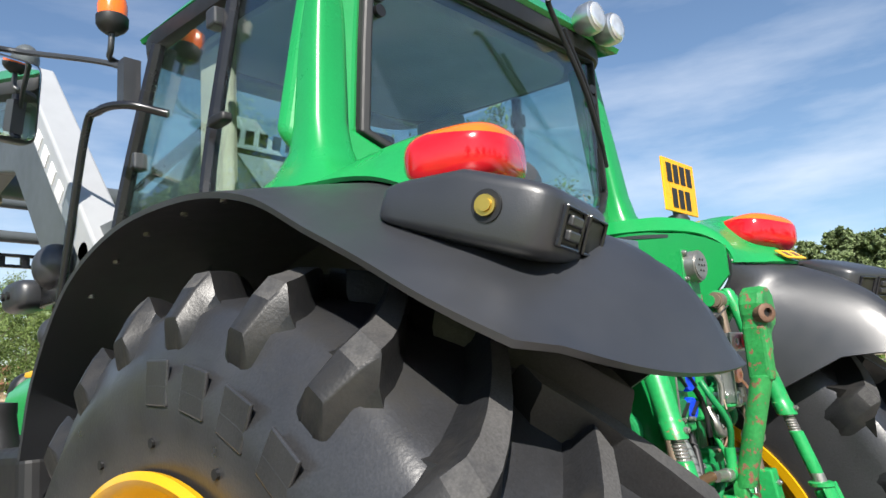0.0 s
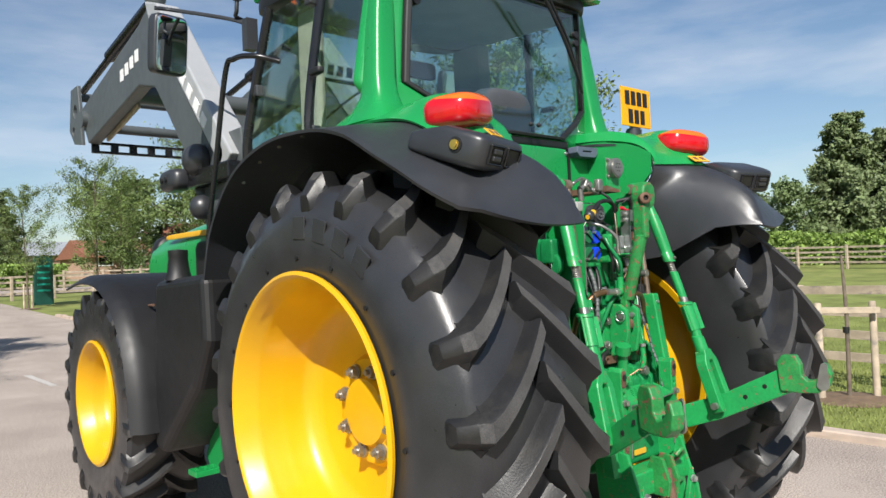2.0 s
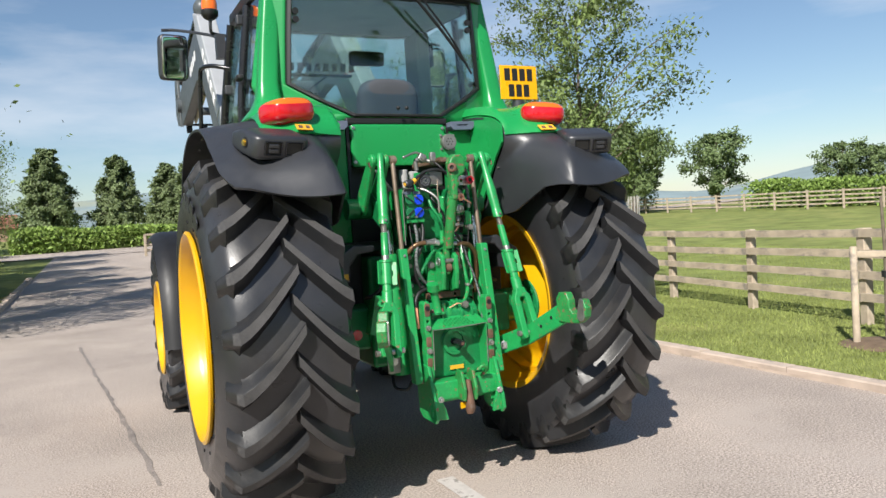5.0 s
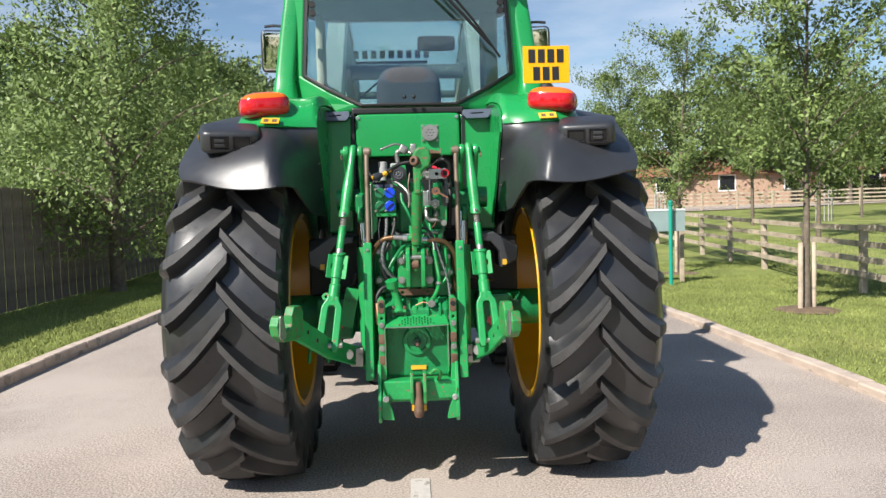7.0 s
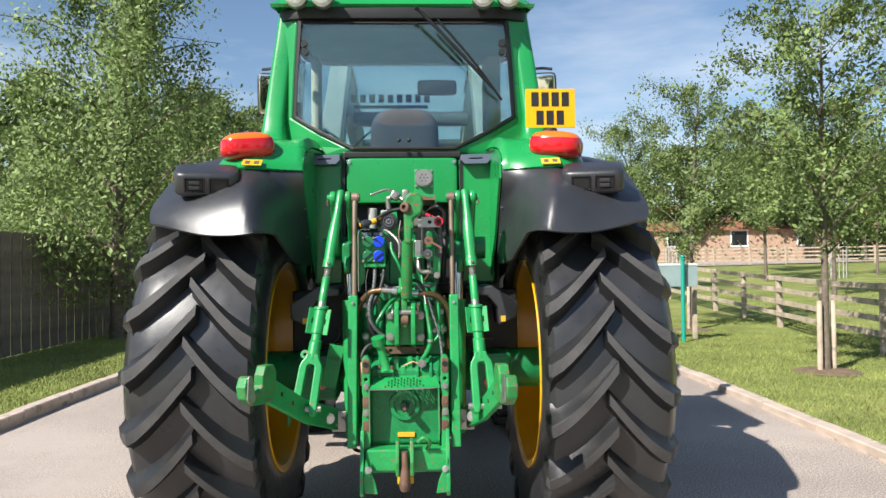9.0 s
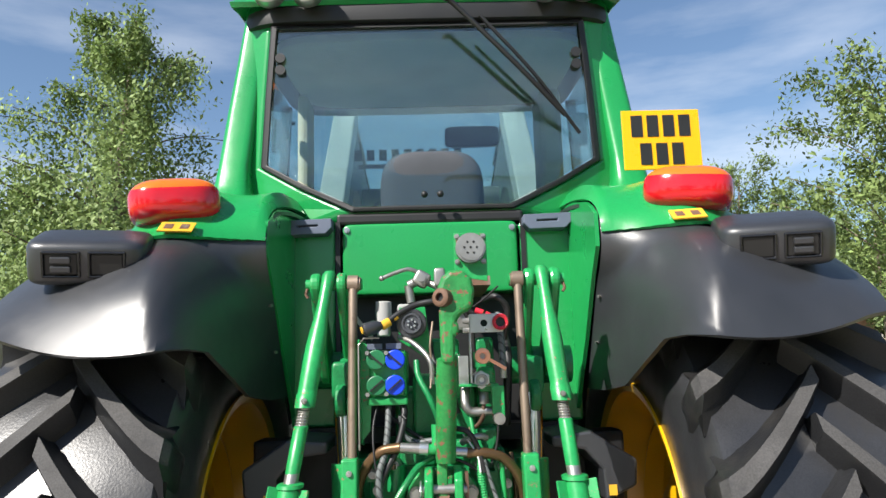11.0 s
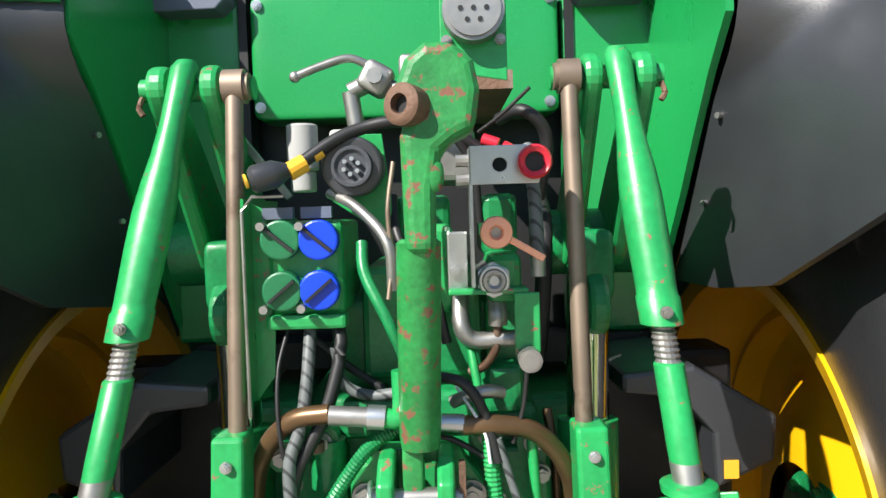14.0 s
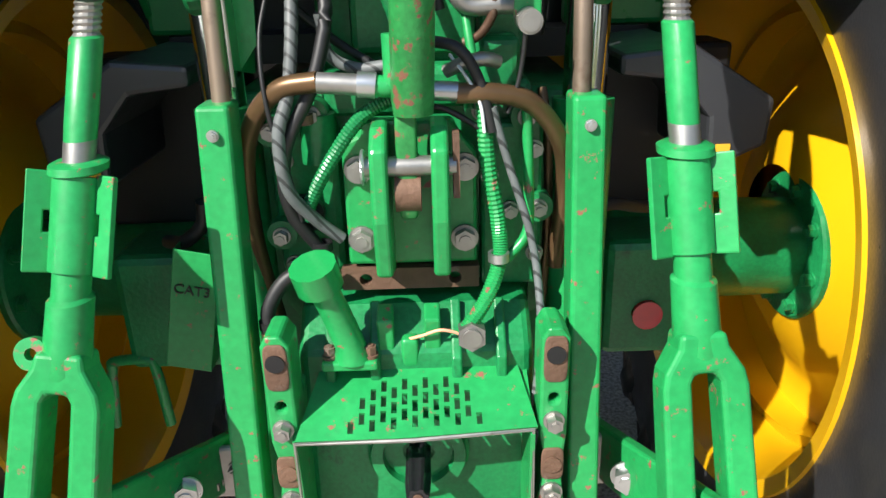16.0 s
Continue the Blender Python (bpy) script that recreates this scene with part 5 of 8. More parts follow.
# lower housing step above the power shaft
bm = prism(B(), [(-0.30, 0.98), (-0.40, 0.975), (-0.455, 0.93), (-0.47, 0.60), (-0.30, 0.55)], "x", -0.155, 0.165)
lowh = part("pto_housing", bm, "green_cast", tractor, "green cast housing of the power shaft", bevel=0.014, seg=3)
for x_ in (-0.035, 0.028):
    bm = prism(B(), [(-0.42, 0.915), (-0.45, 0.91), (-0.455, 0.975), (-0.42, 0.985)], "x", x_ - 0.011, x_ + 0.011)
    part("stop_lug", bm, "green_worn", lowh, bevel=0.003)
bm = superbox(B(), (-0.003, -0.445, 0.925), (0.012, 0.012, 0.022), 0.4)
part("sensor_plug", bm, "green_worn", lowh, smooth=40)
bm = rod(B(), (0.08, -0.45, 0.955), (0.08, -0.475, 0.957), 0.020, n=6)
rod(bm, (0.08, -0.475, 0.957), (0.08, -0.479, 0.957), 0.013, n=18)
part("drain_plug", bm, "steel", lowh, smooth=20)
# filler neck
bm = tapered(B(), [(-0.078, -0.468, 0.930, 0.026), (-0.080, -0.468, 0.948, 0.021), (-0.095, -0.485, 1.01, 0.020), (-0.108, -0.495, 1.050, 0.020)], 22)
fn = part("filler_neck", bm, "green_worn", tractor, "green oil filler neck with a round cap", smooth=35)
bm = rod(B(), (-0.108, -0.495, 1.048), (-0.114, -0.505, 1.080), 0.030, n=12)
part("filler_cap", bm, "green", fn, smooth=40)
bm = box(B(), (-0.118, -0.488, 0.920), (-0.045, -0.43, 0.933))
ff = part("filler_flange", bm, "green_worn", fn, bevel=0.003)
for x_ in (-0.108, -0.054):
    bolt((x_, -0.472, 0.933), (0, 0, 1), 0.008, "rust", ff)

# power shaft guard with slots
SL = []
for k in range(13):
    x_ = -0.083 + 0.0138 * k
    for j in range(3):
        y_ = 0.024 + 0.0115 * (j * 2 + (k % 2)) + 0.004 * (k / 6 - 1) - 0.0005 * abs(k - 6)
        if (k in (0, 12) and j != 0) or (k in (1, 11) and j == 2):
            continue
        SL.append([(x_ - 0.0038, y_ - 0.0085), (x_ + 0.0034, y_ - 0.0085), (x_ + 0.0034, y_ + 0.0085), (x_ - 0.0038, y_ + 0.0085)])
SLOPE = Matrix.Translation((0.003, -0.552, 0.860)) @ Matrix.Rotation(radians(24), 4, "X")
bm = plate_holes(B(), [(-0.152, 0.0), (-0.02, 0.0), (0.06, 0.004), (0.156, 0.010), (0.138, 0.115), (-0.128, 0.115)], SL, SLOPE, 0.005)
gd = part("shaft_guard", bm, "green_worn", tractor, "bright green slotted power shaft guard")
for x_ in (-0.150, 0.152):
    bm = prism(B(), [(-0.549, 0.856), (-0.44, 0.902), (-0.44, 0.62), (-0.50, 0.60), (-0.535, 0.63)], "x", x_ - 0.003, x_ + 0.003)
    part("guard_side", bm, "green_worn", gd)
bm = tube(B(), [(-0.149, -0.545, 0.66), (-0.149, -0.553, 0.857), (0.0, -0.553, 0.857), (0.153, -0.546, 0.862), (0.155, -0.54, 0.66)], 0.003, 6, soft=False)
part("guard_edge", bm, "steel", gd, "worn bare edge of the guard")
bm = lathe(B(), [(0.022, 0), (0.048, 0.0), (0.05, 0.012), (0.066, 0.012), (0.068, 0.0), (0.072, -0.002)], at(0.003, -0.468, 0.775) @ Matrix.Rotation(radians(90), 4, "X"), 40)
part("bearing_ring", bm, "green_cast", lowh, smooth=30)
bm = B()
n_ = 24
m_ = at(0.003, -0.44, 0.775) @ Matrix.Rotation(radians(90), 4, "X")
rings = []
for h in (0.0, 0.095, 0.125):
    rr = 0.0175 if h < 0.12 else 0.015
    rings.append([bm.verts.new(m_ @ Vector(((rr if k % 4 < 2 else rr - 0.003) * math.cos(2 * math.pi * k / n_), (rr if k % 4 < 2 else rr - 0.003) * math.sin(2 * math.pi * k / n_), h))) for k in range(n_)])
for r0, r1 in zip(rings, rings[1:]):
    for k in range(n_):
        bm.faces.new((r0[k], r0[(k + 1) % n_], r1[(k + 1) % n_], r1[k]))
bm.faces.new(rings[-1])
sh = part("power_shaft", bm, "blackgloss", tractor, "oily splined power shaft")
bm = rod(B(), m_ @ Vector((0, 0, 0.1252)), m_ @ Vector((0, 0, 0.127)), 0.007, n=14)
part("shaft_centre", bm, "rust", sh)

# hitch frame side rails with bolts and rubbed paint
for s_, x_ in ((-1, -0.165), (1, 0.180)):
    bm = plate_holes(B(), [(-0.016, -0.52), (0.016, -0.52), (0.018, -0.25), (0.012, -0.20), (0.018, -0.14), (0.018, 0.0), (0.008, 0.015), (-0.010, 0.015), (-0.018, 0.0), (-0.018, -0.14), (-0.010, -0.18), (-0.018, -0.25)],
                     [circle(0, -0.085, 0.007)], at(x_, -0.475, 0.985) @ YUP, -0.06)
    rail = part("hitch_rail", bm, "green_worn", tractor, "rubbed green hitch frame rail", bevel=0.004)
    for z0, z1 in ((0.925, 0.99), (0.775, 0.825), (0.675, 0.72)):
        bm = superbox(B(), (x_, -0.5355, (z0 + z1) / 2), (0.0150, 0.0025, (z1 - z0) / 2), 0.45)
        part("rubbed_pad", bm, "rust", rail, "bare rusty rubbed pad", smooth=40)
    for z_, m2 in ((0.965, "ink"), (0.80, "ink"), (0.70, "ink")):
        bm = rod(B(), (x_, -0.536, z_), (x_, -0.5405, z_), 0.012, n=18)
        part("rail_stud", bm, "rust" if z_ < 0.9 else "black", rail, smooth=30)
    bolt((x_, -0.535, 0.868), r=0.011, parent=rail)
    bolt((x_, -0.535, 0.755), r=0.012, parent=rail)
    # drop plates of the pick-up hitch, with a slotted foot
    bm = plate_holes(B(), [(-0.55, 0.68), (-0.44, 0.70), (-0.40, 0.62), (-0.42, 0.44), (-0.46, 0.415), (-0.60, 0.41), (-0.625, 0.435), (-0.615, 0.50), (-0.59, 0.56)],
                     [[(-0.585, 0.44), (-0.565, 0.44), (-0.555, 0.52), (-0.575, 0.53)]], Matrix(((0, 0, 1, s_ * 0.185 + 0.012), (1, 0, 0, 0), (0, 1, 0, 0), (0, 0, 0, 1))), 0.016)
    dp = part("drop_plate", bm, "green_worn", tractor, "green drop plate of the pick-up hitch", bevel=0.003)
    bolt((s_ * 0.185 + 0.012 - s_ * 0.02, -0.60, 0.525), (-s_ * 0.2, -1, 0), 0.012, "zinc", dp)
    bm = prism(B(), [(0.125, 0.42), (0.18, 0.425), (0.19, 0.46), (0.175, 0.57), (0.135, 0.47)], "y", -0.60, -0.58)
    bm.transform(Matrix.Diagonal((s_, 1, 1, 1)) @ at(0.012 * s_, 0, 0))
    bmesh.ops.recalc_face_normals(bm, faces=bm.faces)
    part("gusset", bm, "green_worn", dp, bevel=0.003)
bm = B()
box(bm, (-0.17, -0.56, 0.505), (0.19, -0.47, 0.60))
box(bm, (-0.15, -0.46, 0.47), (0.17, -0.42, 0.52))
pick = part("pickup_beam", bm, "green_worn", tractor, "green pick-up hitch beam", bevel=0.008)
for x_ in (-0.028, 0.034):
    bm = prism(B(), [(-0.54, 0.50), (-0.62, 0.50), (-0.63, 0.56), (-0.60, 0.645), (-0.55, 0.65), (-0.53, 0.60)], "x", x_ - 0.008, x_ + 0.008)
    part("clevis", bm, "green_rust", pick, bevel=0.004)
bm = tapered(B(), [(0.003, -0.60, 0.60, 0.012), (0.003, -0.605, 0.55, 0.016), (0.003, -0.61, 0.50, 0.020), (0.003, -0.61, 0.46, 0.026), (0.003, -0.605, 0.435, 0.018)], 20)
part("tow_ball", bm, "rust", pick, "rusty towing hook", smooth=40)
bm = box(B(), (-0.03, -0.572, 0.455), (0.04, -0.565, 0.485))
part("yellow_plate", bm, "yellow", pick)
bm = box(B(), (-0.03, -0.478, 0.635), (0.045, -0.473, 0.655))
part("decal", bm, "sticker", lowh)
bm = tube(B(), [(0.10, -0.56, 0.60), (0.11, -0.60, 0.64), (0.085, -0.61, 0.66), (0.06, -0.60, 0.64)], 0.009, 8)
part("latch_handle", bm, "green_rust", pick, smooth=60)
# box for the ball ends, with the stamped class
bm = B()
mx_ = at(-0.335, -0.30, 0.93) @ Matrix.Rotation(radians(12), 4, "Y")
ring_plate(bm, [(-0.035, -0.02), (0.035, -0.02), (0.035, 0.05), (-0.035, 0.05)], [(-0.032, -0.017), (0.032, -0.017), (0.032, 0.047), (-0.032, 0.047)], "z", -0.10, 0.10)
bm.transform(mx_)
cb = part("ball_box", bm, "green_worn", tractor, "green open box for spare ball ends", bevel=0.002)
tx = bpy.data.curves.new("class_mark", "FONT")
tx.body, tx.size, tx.extrude = "CAT3", 0.022, 0.0008
tob = new("class_mark", tx)
tob.parent = cb
tob.matrix_local = mx_ @ at(-0.030, -0.0215, 0.030) @ YUP
tx.materials.append(M["ink"])

# ---- valves, couplings, pipes and hoses ----
bm = box(B(), (-0.182, -0.38, 1.405), (-0.082, -0.20, 1.530))
vb = part("coupler_block", bm, "green_worn", tractor, "green hydraulic coupler block with dust caps", bevel=0.008)
for x_, z_, mt in ((-0.111, 1.505, "blue"), (-0.112, 1.440, "blue"), (-0.160, 1.506, "capgreen"), (-0.160, 1.440, "capgreen")):
    bm = B()
    tri_ = [(x_ + 0.026 * math.cos(a), z_ + 0.026 * math.sin(a)) for a in [k * math.pi / 12 for k in range(24)]]
    prism(bm, tri_, "y", -0.402, -0.382)
    cap = part("dust_cap", bm, mt, vb, "blue dust cap" if mt == "blue" else "green dust cap", bevel=0.003)
    bm = box(B(), (-0.002, -0.004, -0.022), (0.002, 0.004, 0.022), at(x_, -0.405, z_) @ Matrix.Rotation(radians(-50 if z_ > 1.47 else 50), 4, "Y"))
    part("cap_rib", bm, "black", cap)
    bm = rod(B(), (x_ - 0.022, -0.400, z_ + (0.018 if z_ > 1.47 else -0.022)), (x_ - 0.022, -0.413, z_ + (0.018 if z_ > 1.47 else -0.022)), 0.0055, n=14)
    part("cap_hinge", bm, "steel", cap)
bm = box(B(), (-0.186, -0.39, 1.388), (-0.080, -0.36, 1.408))
part("block_lip", bm, "green_worn", vb, bevel=0.005)
for x_ in (-0.165, -0.115):
    bm = box(B(), (x_ - 0.020, -0.385, 1.533), (x_ + 0.020, -0.372, 1.548))
    part("type_plate", bm, "lid", vb)
# thin green guard plate beside the block
bm = prism(B(), [(-0.41, 1.56), (-0.41, 1.30), (-0.30, 1.28), (-0.22, 1.56)], "x", -0.206, -0.202)
gp = part("guard_plate", bm, "green", tractor, "thin bent green guard plate")
bm = prism(B(), [(-0.205, 1.557), (-0.182, 1.545), (-0.176, 1.385), (-0.179, 1.325), (-0.202, 1.295)], "y", -0.376, -0.372)
part("plate_flange", bm, "green_worn", gp)
bm = tube(B(), [(-0.204, -0.412, 1.28), (-0.204, -0.412, 1.545), (-0.19, -0.412, 1.562), (-0.15, -0.412, 1.562)], 0.0025, 6, soft=False)
part("guard_wire", bm, "steel", tractor)
# round trailer light socket
bm = rod(B(), (-0.066, -0.34, 1.60), (-0.066, -0.385, 1.598), 0.040, n=32)
ts = part("light_socket", bm, "plastic", tractor, "round black trailer light socket", bevel=0.004)
bm = lathe(B(), [(0.001, 0.0), (0.018, 0.0), (0.022, 0.004), (0.026, 0.004), (0.028, -0.004)], at(-0.066, -0.389, 1.598) @ Matrix.Rotation(radians(90), 4, "X"), 28)
part("socket_face", bm, "seat", ts, smooth=30)
for k in range(6):
    a = k * math.pi / 3 + 0.4
    bm = rod(B(), (-0.066 + 0.010 * math.cos(a), -0.392, 1.598 + 0.010 * math.sin(a)), (-0.066 + 0.010 * math.cos(a), -0.397, 1.598 + 0.010 * math.sin(a)), 0.003, n=8)
    part("socket_pin", bm, "zinc", ts)
bm = prism(B(), [(-0.105, 1.60), (-0.10, 1.645), (-0.03, 1.645), (-0.02, 1.56), (-0.02, 1.50), (-0.10, 1.555)], "y", -0.335, -0.33)
part("socket_plate", bm, "green_worn", ts, bevel=0.001)
# grey solenoids, plug with yellow sleeve
bm = rod(B(), (-0.145, -0.30, 1.60), (-0.145, -0.30, 1.665), 0.022, n=24)
rod(bm, (-0.145, -0.30, 1.57), (-0.145, -0.30, 1.60), 0.018, n=20)
part("solenoid", bm, "liner", tractor, "grey solenoid", smooth=40, bevel=0.003)
bm = superbox(B(), (-0.085, -0.29, 1.635), (0.022, 0.018, 0.022), 0.3)
part("terminal_box", bm, "liner", tractor, smooth=40)
bm = tapered(B(), [(0, 0, 0, 0.013), (0, 0, 0.006, 0.018), (0, 0, 0.032, 0.018), (0, 0, 0.042, 0.013), (0, 0, 0.050, 0.009)], 20)
bm.transform(at(-0.190, -0.42, 1.582) @ Matrix.Rotation(radians(75), 4, "Y") @ Matrix.Rotation(radians(-12), 4, "X"))
pg = part("cable_plug", bm, "plastic", tractor, "black cable plug with yellow sleeves", smooth=35)
bm = rod(B(), (-0.192, -0.424, 1.582), (-0.195, -0.425, 1.581), 0.009, n=12)
part("plug_mark", bm, "sticker", pg)
bm = rod(B(), (-0.143, -0.408, 1.592), (-0.124, -0.400, 1.604), 0.012, n=14)
rod(bm, (-0.114, -0.396, 1.612), (-0.104, -0.393, 1.619), 0.009, n=14)
part("yellow_sleeve", bm, "sticker", pg)
bm = tube(B(), [(-0.14, -0.405, 1.595), (-0.09, -0.39, 1.63), (-0.05, -0.38, 1.648), (0.0, -0.38, 1.655), (0.06, -0.36, 1.645), (0.10, -0.35, 1.62)], 0.0085, 10)
part("cable", bm, "hose", tractor, "black electric cable", smooth=60)
# lever valve
bm = superbox(B(), (-0.038, -0.30, 1.725), (0.022, 0.02, 0.022), 0.4, Matrix.Rotation(radians(30), 4, "Y"))
rod(bm, (-0.075, -0.30, 1.708), (-0.038, -0.30, 1.725), 0.013, n=14)
rod(bm, (-0.068, -0.30, 1.66), (-0.075, -0.30, 1.708), 0.012, n=14)
rod(bm, (-0.02, -0.30, 1.715), (0.02, -0.32, 1.695), 0.010, n=12)
rod(bm, (-0.038, -0.322, 1.725), (-0.038, -0.33, 1.725), 0.011, n=8)
lv = part("lever_valve", bm, "steel", tractor, "grey steel ball valve with a bent lever", smooth=35)
bm = tube(B(), [(-0.05, -0.31, 1.745), (-0.075, -0.315, 1.752), (-0.11, -0.32, 1.742), (-0.145, -0.325, 1.728)], 0.006, 8)
ellipsoid(bm, (-0.147, -0.325, 1.727), (0.008, 0.008, 0.008), None, 12, 8)
part("lever", bm, "steel", lv, smooth=50)
bm = superbox(B(), (0.012, -0.33, 1.725), (0.016, 0.014, 0.026), 0.4)
part("valve_end", bm, "steel", lv, smooth=40)
# zinc bracket with the air coupling
bm = plate_holes(B(), [(-0.045, -0.024), (0.040, -0.024), (0.052, 0.012), (0.040, 0.024), (-0.045, 0.024)], [circle(-0.008, 0, 0.009)], at(0.140, -0.425, 1.592) @ YUP, -0.004)
zb = part("coupling_bracket", bm, "zinc", tractor, "zinc plated bracket with a red ringed coupling", bevel=0.001)
bm = box(B(), (0.094, -0.425, 1.44), (0.098, -0.38, 1.615))
part("bracket_web", bm, "zinc", zb)
bm = lathe(B(), [(0.015, 0.0), (0.024, 0.0), (0.0255, 0.006), (0.0255, 0.02), (0.022, 0.024), (0.015, 0.02), (0.013, 0.004)], at(0.173, -0.432, 1.593) @ Matrix.Rotation(radians(90), 4, "X") @ Matrix.Diagonal((0.82, 0.82, 1, 1)), 28, True)
part("red_ring", bm, "red", zb, "red anodised coupling ring", smooth=30)
bm = rod(B(), (0.173, -0.43, 1.593), (0.173, -0.445, 1.593), 0.0121, n=20)
part("coupling_core", bm, "black", zb)
for z_ in (1.60, 1.575):
    bm = rod(B(), (0.078, -0.40, z_), (0.094, -0.40, z_), 0.008, n=10)
    part("bracket_screw", bm, "steel", zb)
# orange dust cover with a strap, coupling nut
bm = lathe(B(), [(0.009, -0.004), (0.024, -0.004), (0.026, 0.002), (0.024, 0.008), (0.012, 0.01), (0.009, 0.006)], at(0.126, -0.42, 1.508) @ Matrix.Rotation(radians(90), 4, "X") @ Matrix.Diagonal((0.8, 0.8, 1, 1)), 28, True)
oc = part("orange_cover", bm, "orange", tractor, "salmon orange dust cover with a strap", smooth=35)
bm = box(B(), (0, -0.002, -0.0045), (0.056, 0.002, 0.0045), at(0.138, -0.42, 1.502) @ Matrix.Rotation(radians(31), 4, "Y"))
part("strap", bm, "orange", oc, bevel=0.002)
bm = rod(B(), (0.126, -0.40, 1.508), (0.126, -0.415, 1.508), 0.013, n=18)
part("cover_stub", bm, "steel", oc)
bm = rod(B(), (0.122, -0.30, 1.447), (0.122, -0.405, 1.447), 0.024, n=6)
rod(bm, (0.122, -0.405, 1.447), (0.122, -0.42, 1.447), 0.020, n=24)
cn = part("coupling_nut", bm, "zinc", tractor, "zinc plated quick coupling", bevel=0.002)
bm = lathe(B(), [(0.006, 0), (0.010, 0.003), (0.014, 0.003), (0.016, 0.0)], at(0.122, -0.420, 1.447) @ Matrix.Rotation(radians(90), 4, "X"), 20)
part("coupling_face", bm, "steel", cn, smooth=30)
# green angle with the hanging coupling
bm = box(B(), (0.064, -0.42, 1.430), (0.165, -0.37, 1.437))
ga = part("green_angle", bm, "green_worn", tractor, "green bent bracket with a hanging coupling", bevel=0.002)
bm = box(B(), (0.064, -0.395, 1.43), (0.090, -0.39, 1.51))
part("angle_plate", bm, "zinc", ga, bevel=0.008)
bolt((0.074, -0.396, 1.46), r=0.007, material="zinc", parent=ga)
bm = box(B(), (0.146, -0.425, 1.355), (0.178, -0.42, 1.432))
part("hanger", bm, "green_worn", ga, bevel=0.002)
bm = rod(B(), (0.162, -0.40, 1.352), (0.162, -0.45, 1.350), 0.0145, n=24)
rod(bm, (0.162, -0.45, 1.350), (0.162, -0.453, 1.350), 0.011, n=20)
part("hanging_coupling", bm, "steel", ga, "knurled grey coupling", smooth=30)
for ob in (zb, oc, cn, ga):
    ob.matrix_basis = at(-0.010, 0, 0) @ ob.matrix_basis
# remaining valve bodies behind
for a_, b_, mt in (((-0.07, -0.30, 1.30), (0.10, 0.0, 1.46), "green_cast"), ((0.105, -0.30, 1.47), (0.155, -0.1, 1.56), "green_cast"), ((-0.02, -0.30, 1.47), (0.06, -0.05, 1.56), "green_cast"),
                   ((0.02, -0.26, 1.58), (0.10, -0.1, 1.66), "steel"), ((0.105, -0.30, 1.30), (0.165, 0.0, 1.43), "green_cast"), ((0.03, -0.36, 1.40), (0.062, -0.30, 1.52), "green_worn"),
                   ((0.105, -0.39, 1.415), (0.15, -0.30, 1.48), "green_worn")):
    bm = box(B(), a_, b_)
    part("valve_body", bm, mt, tractor, bevel=0.01)
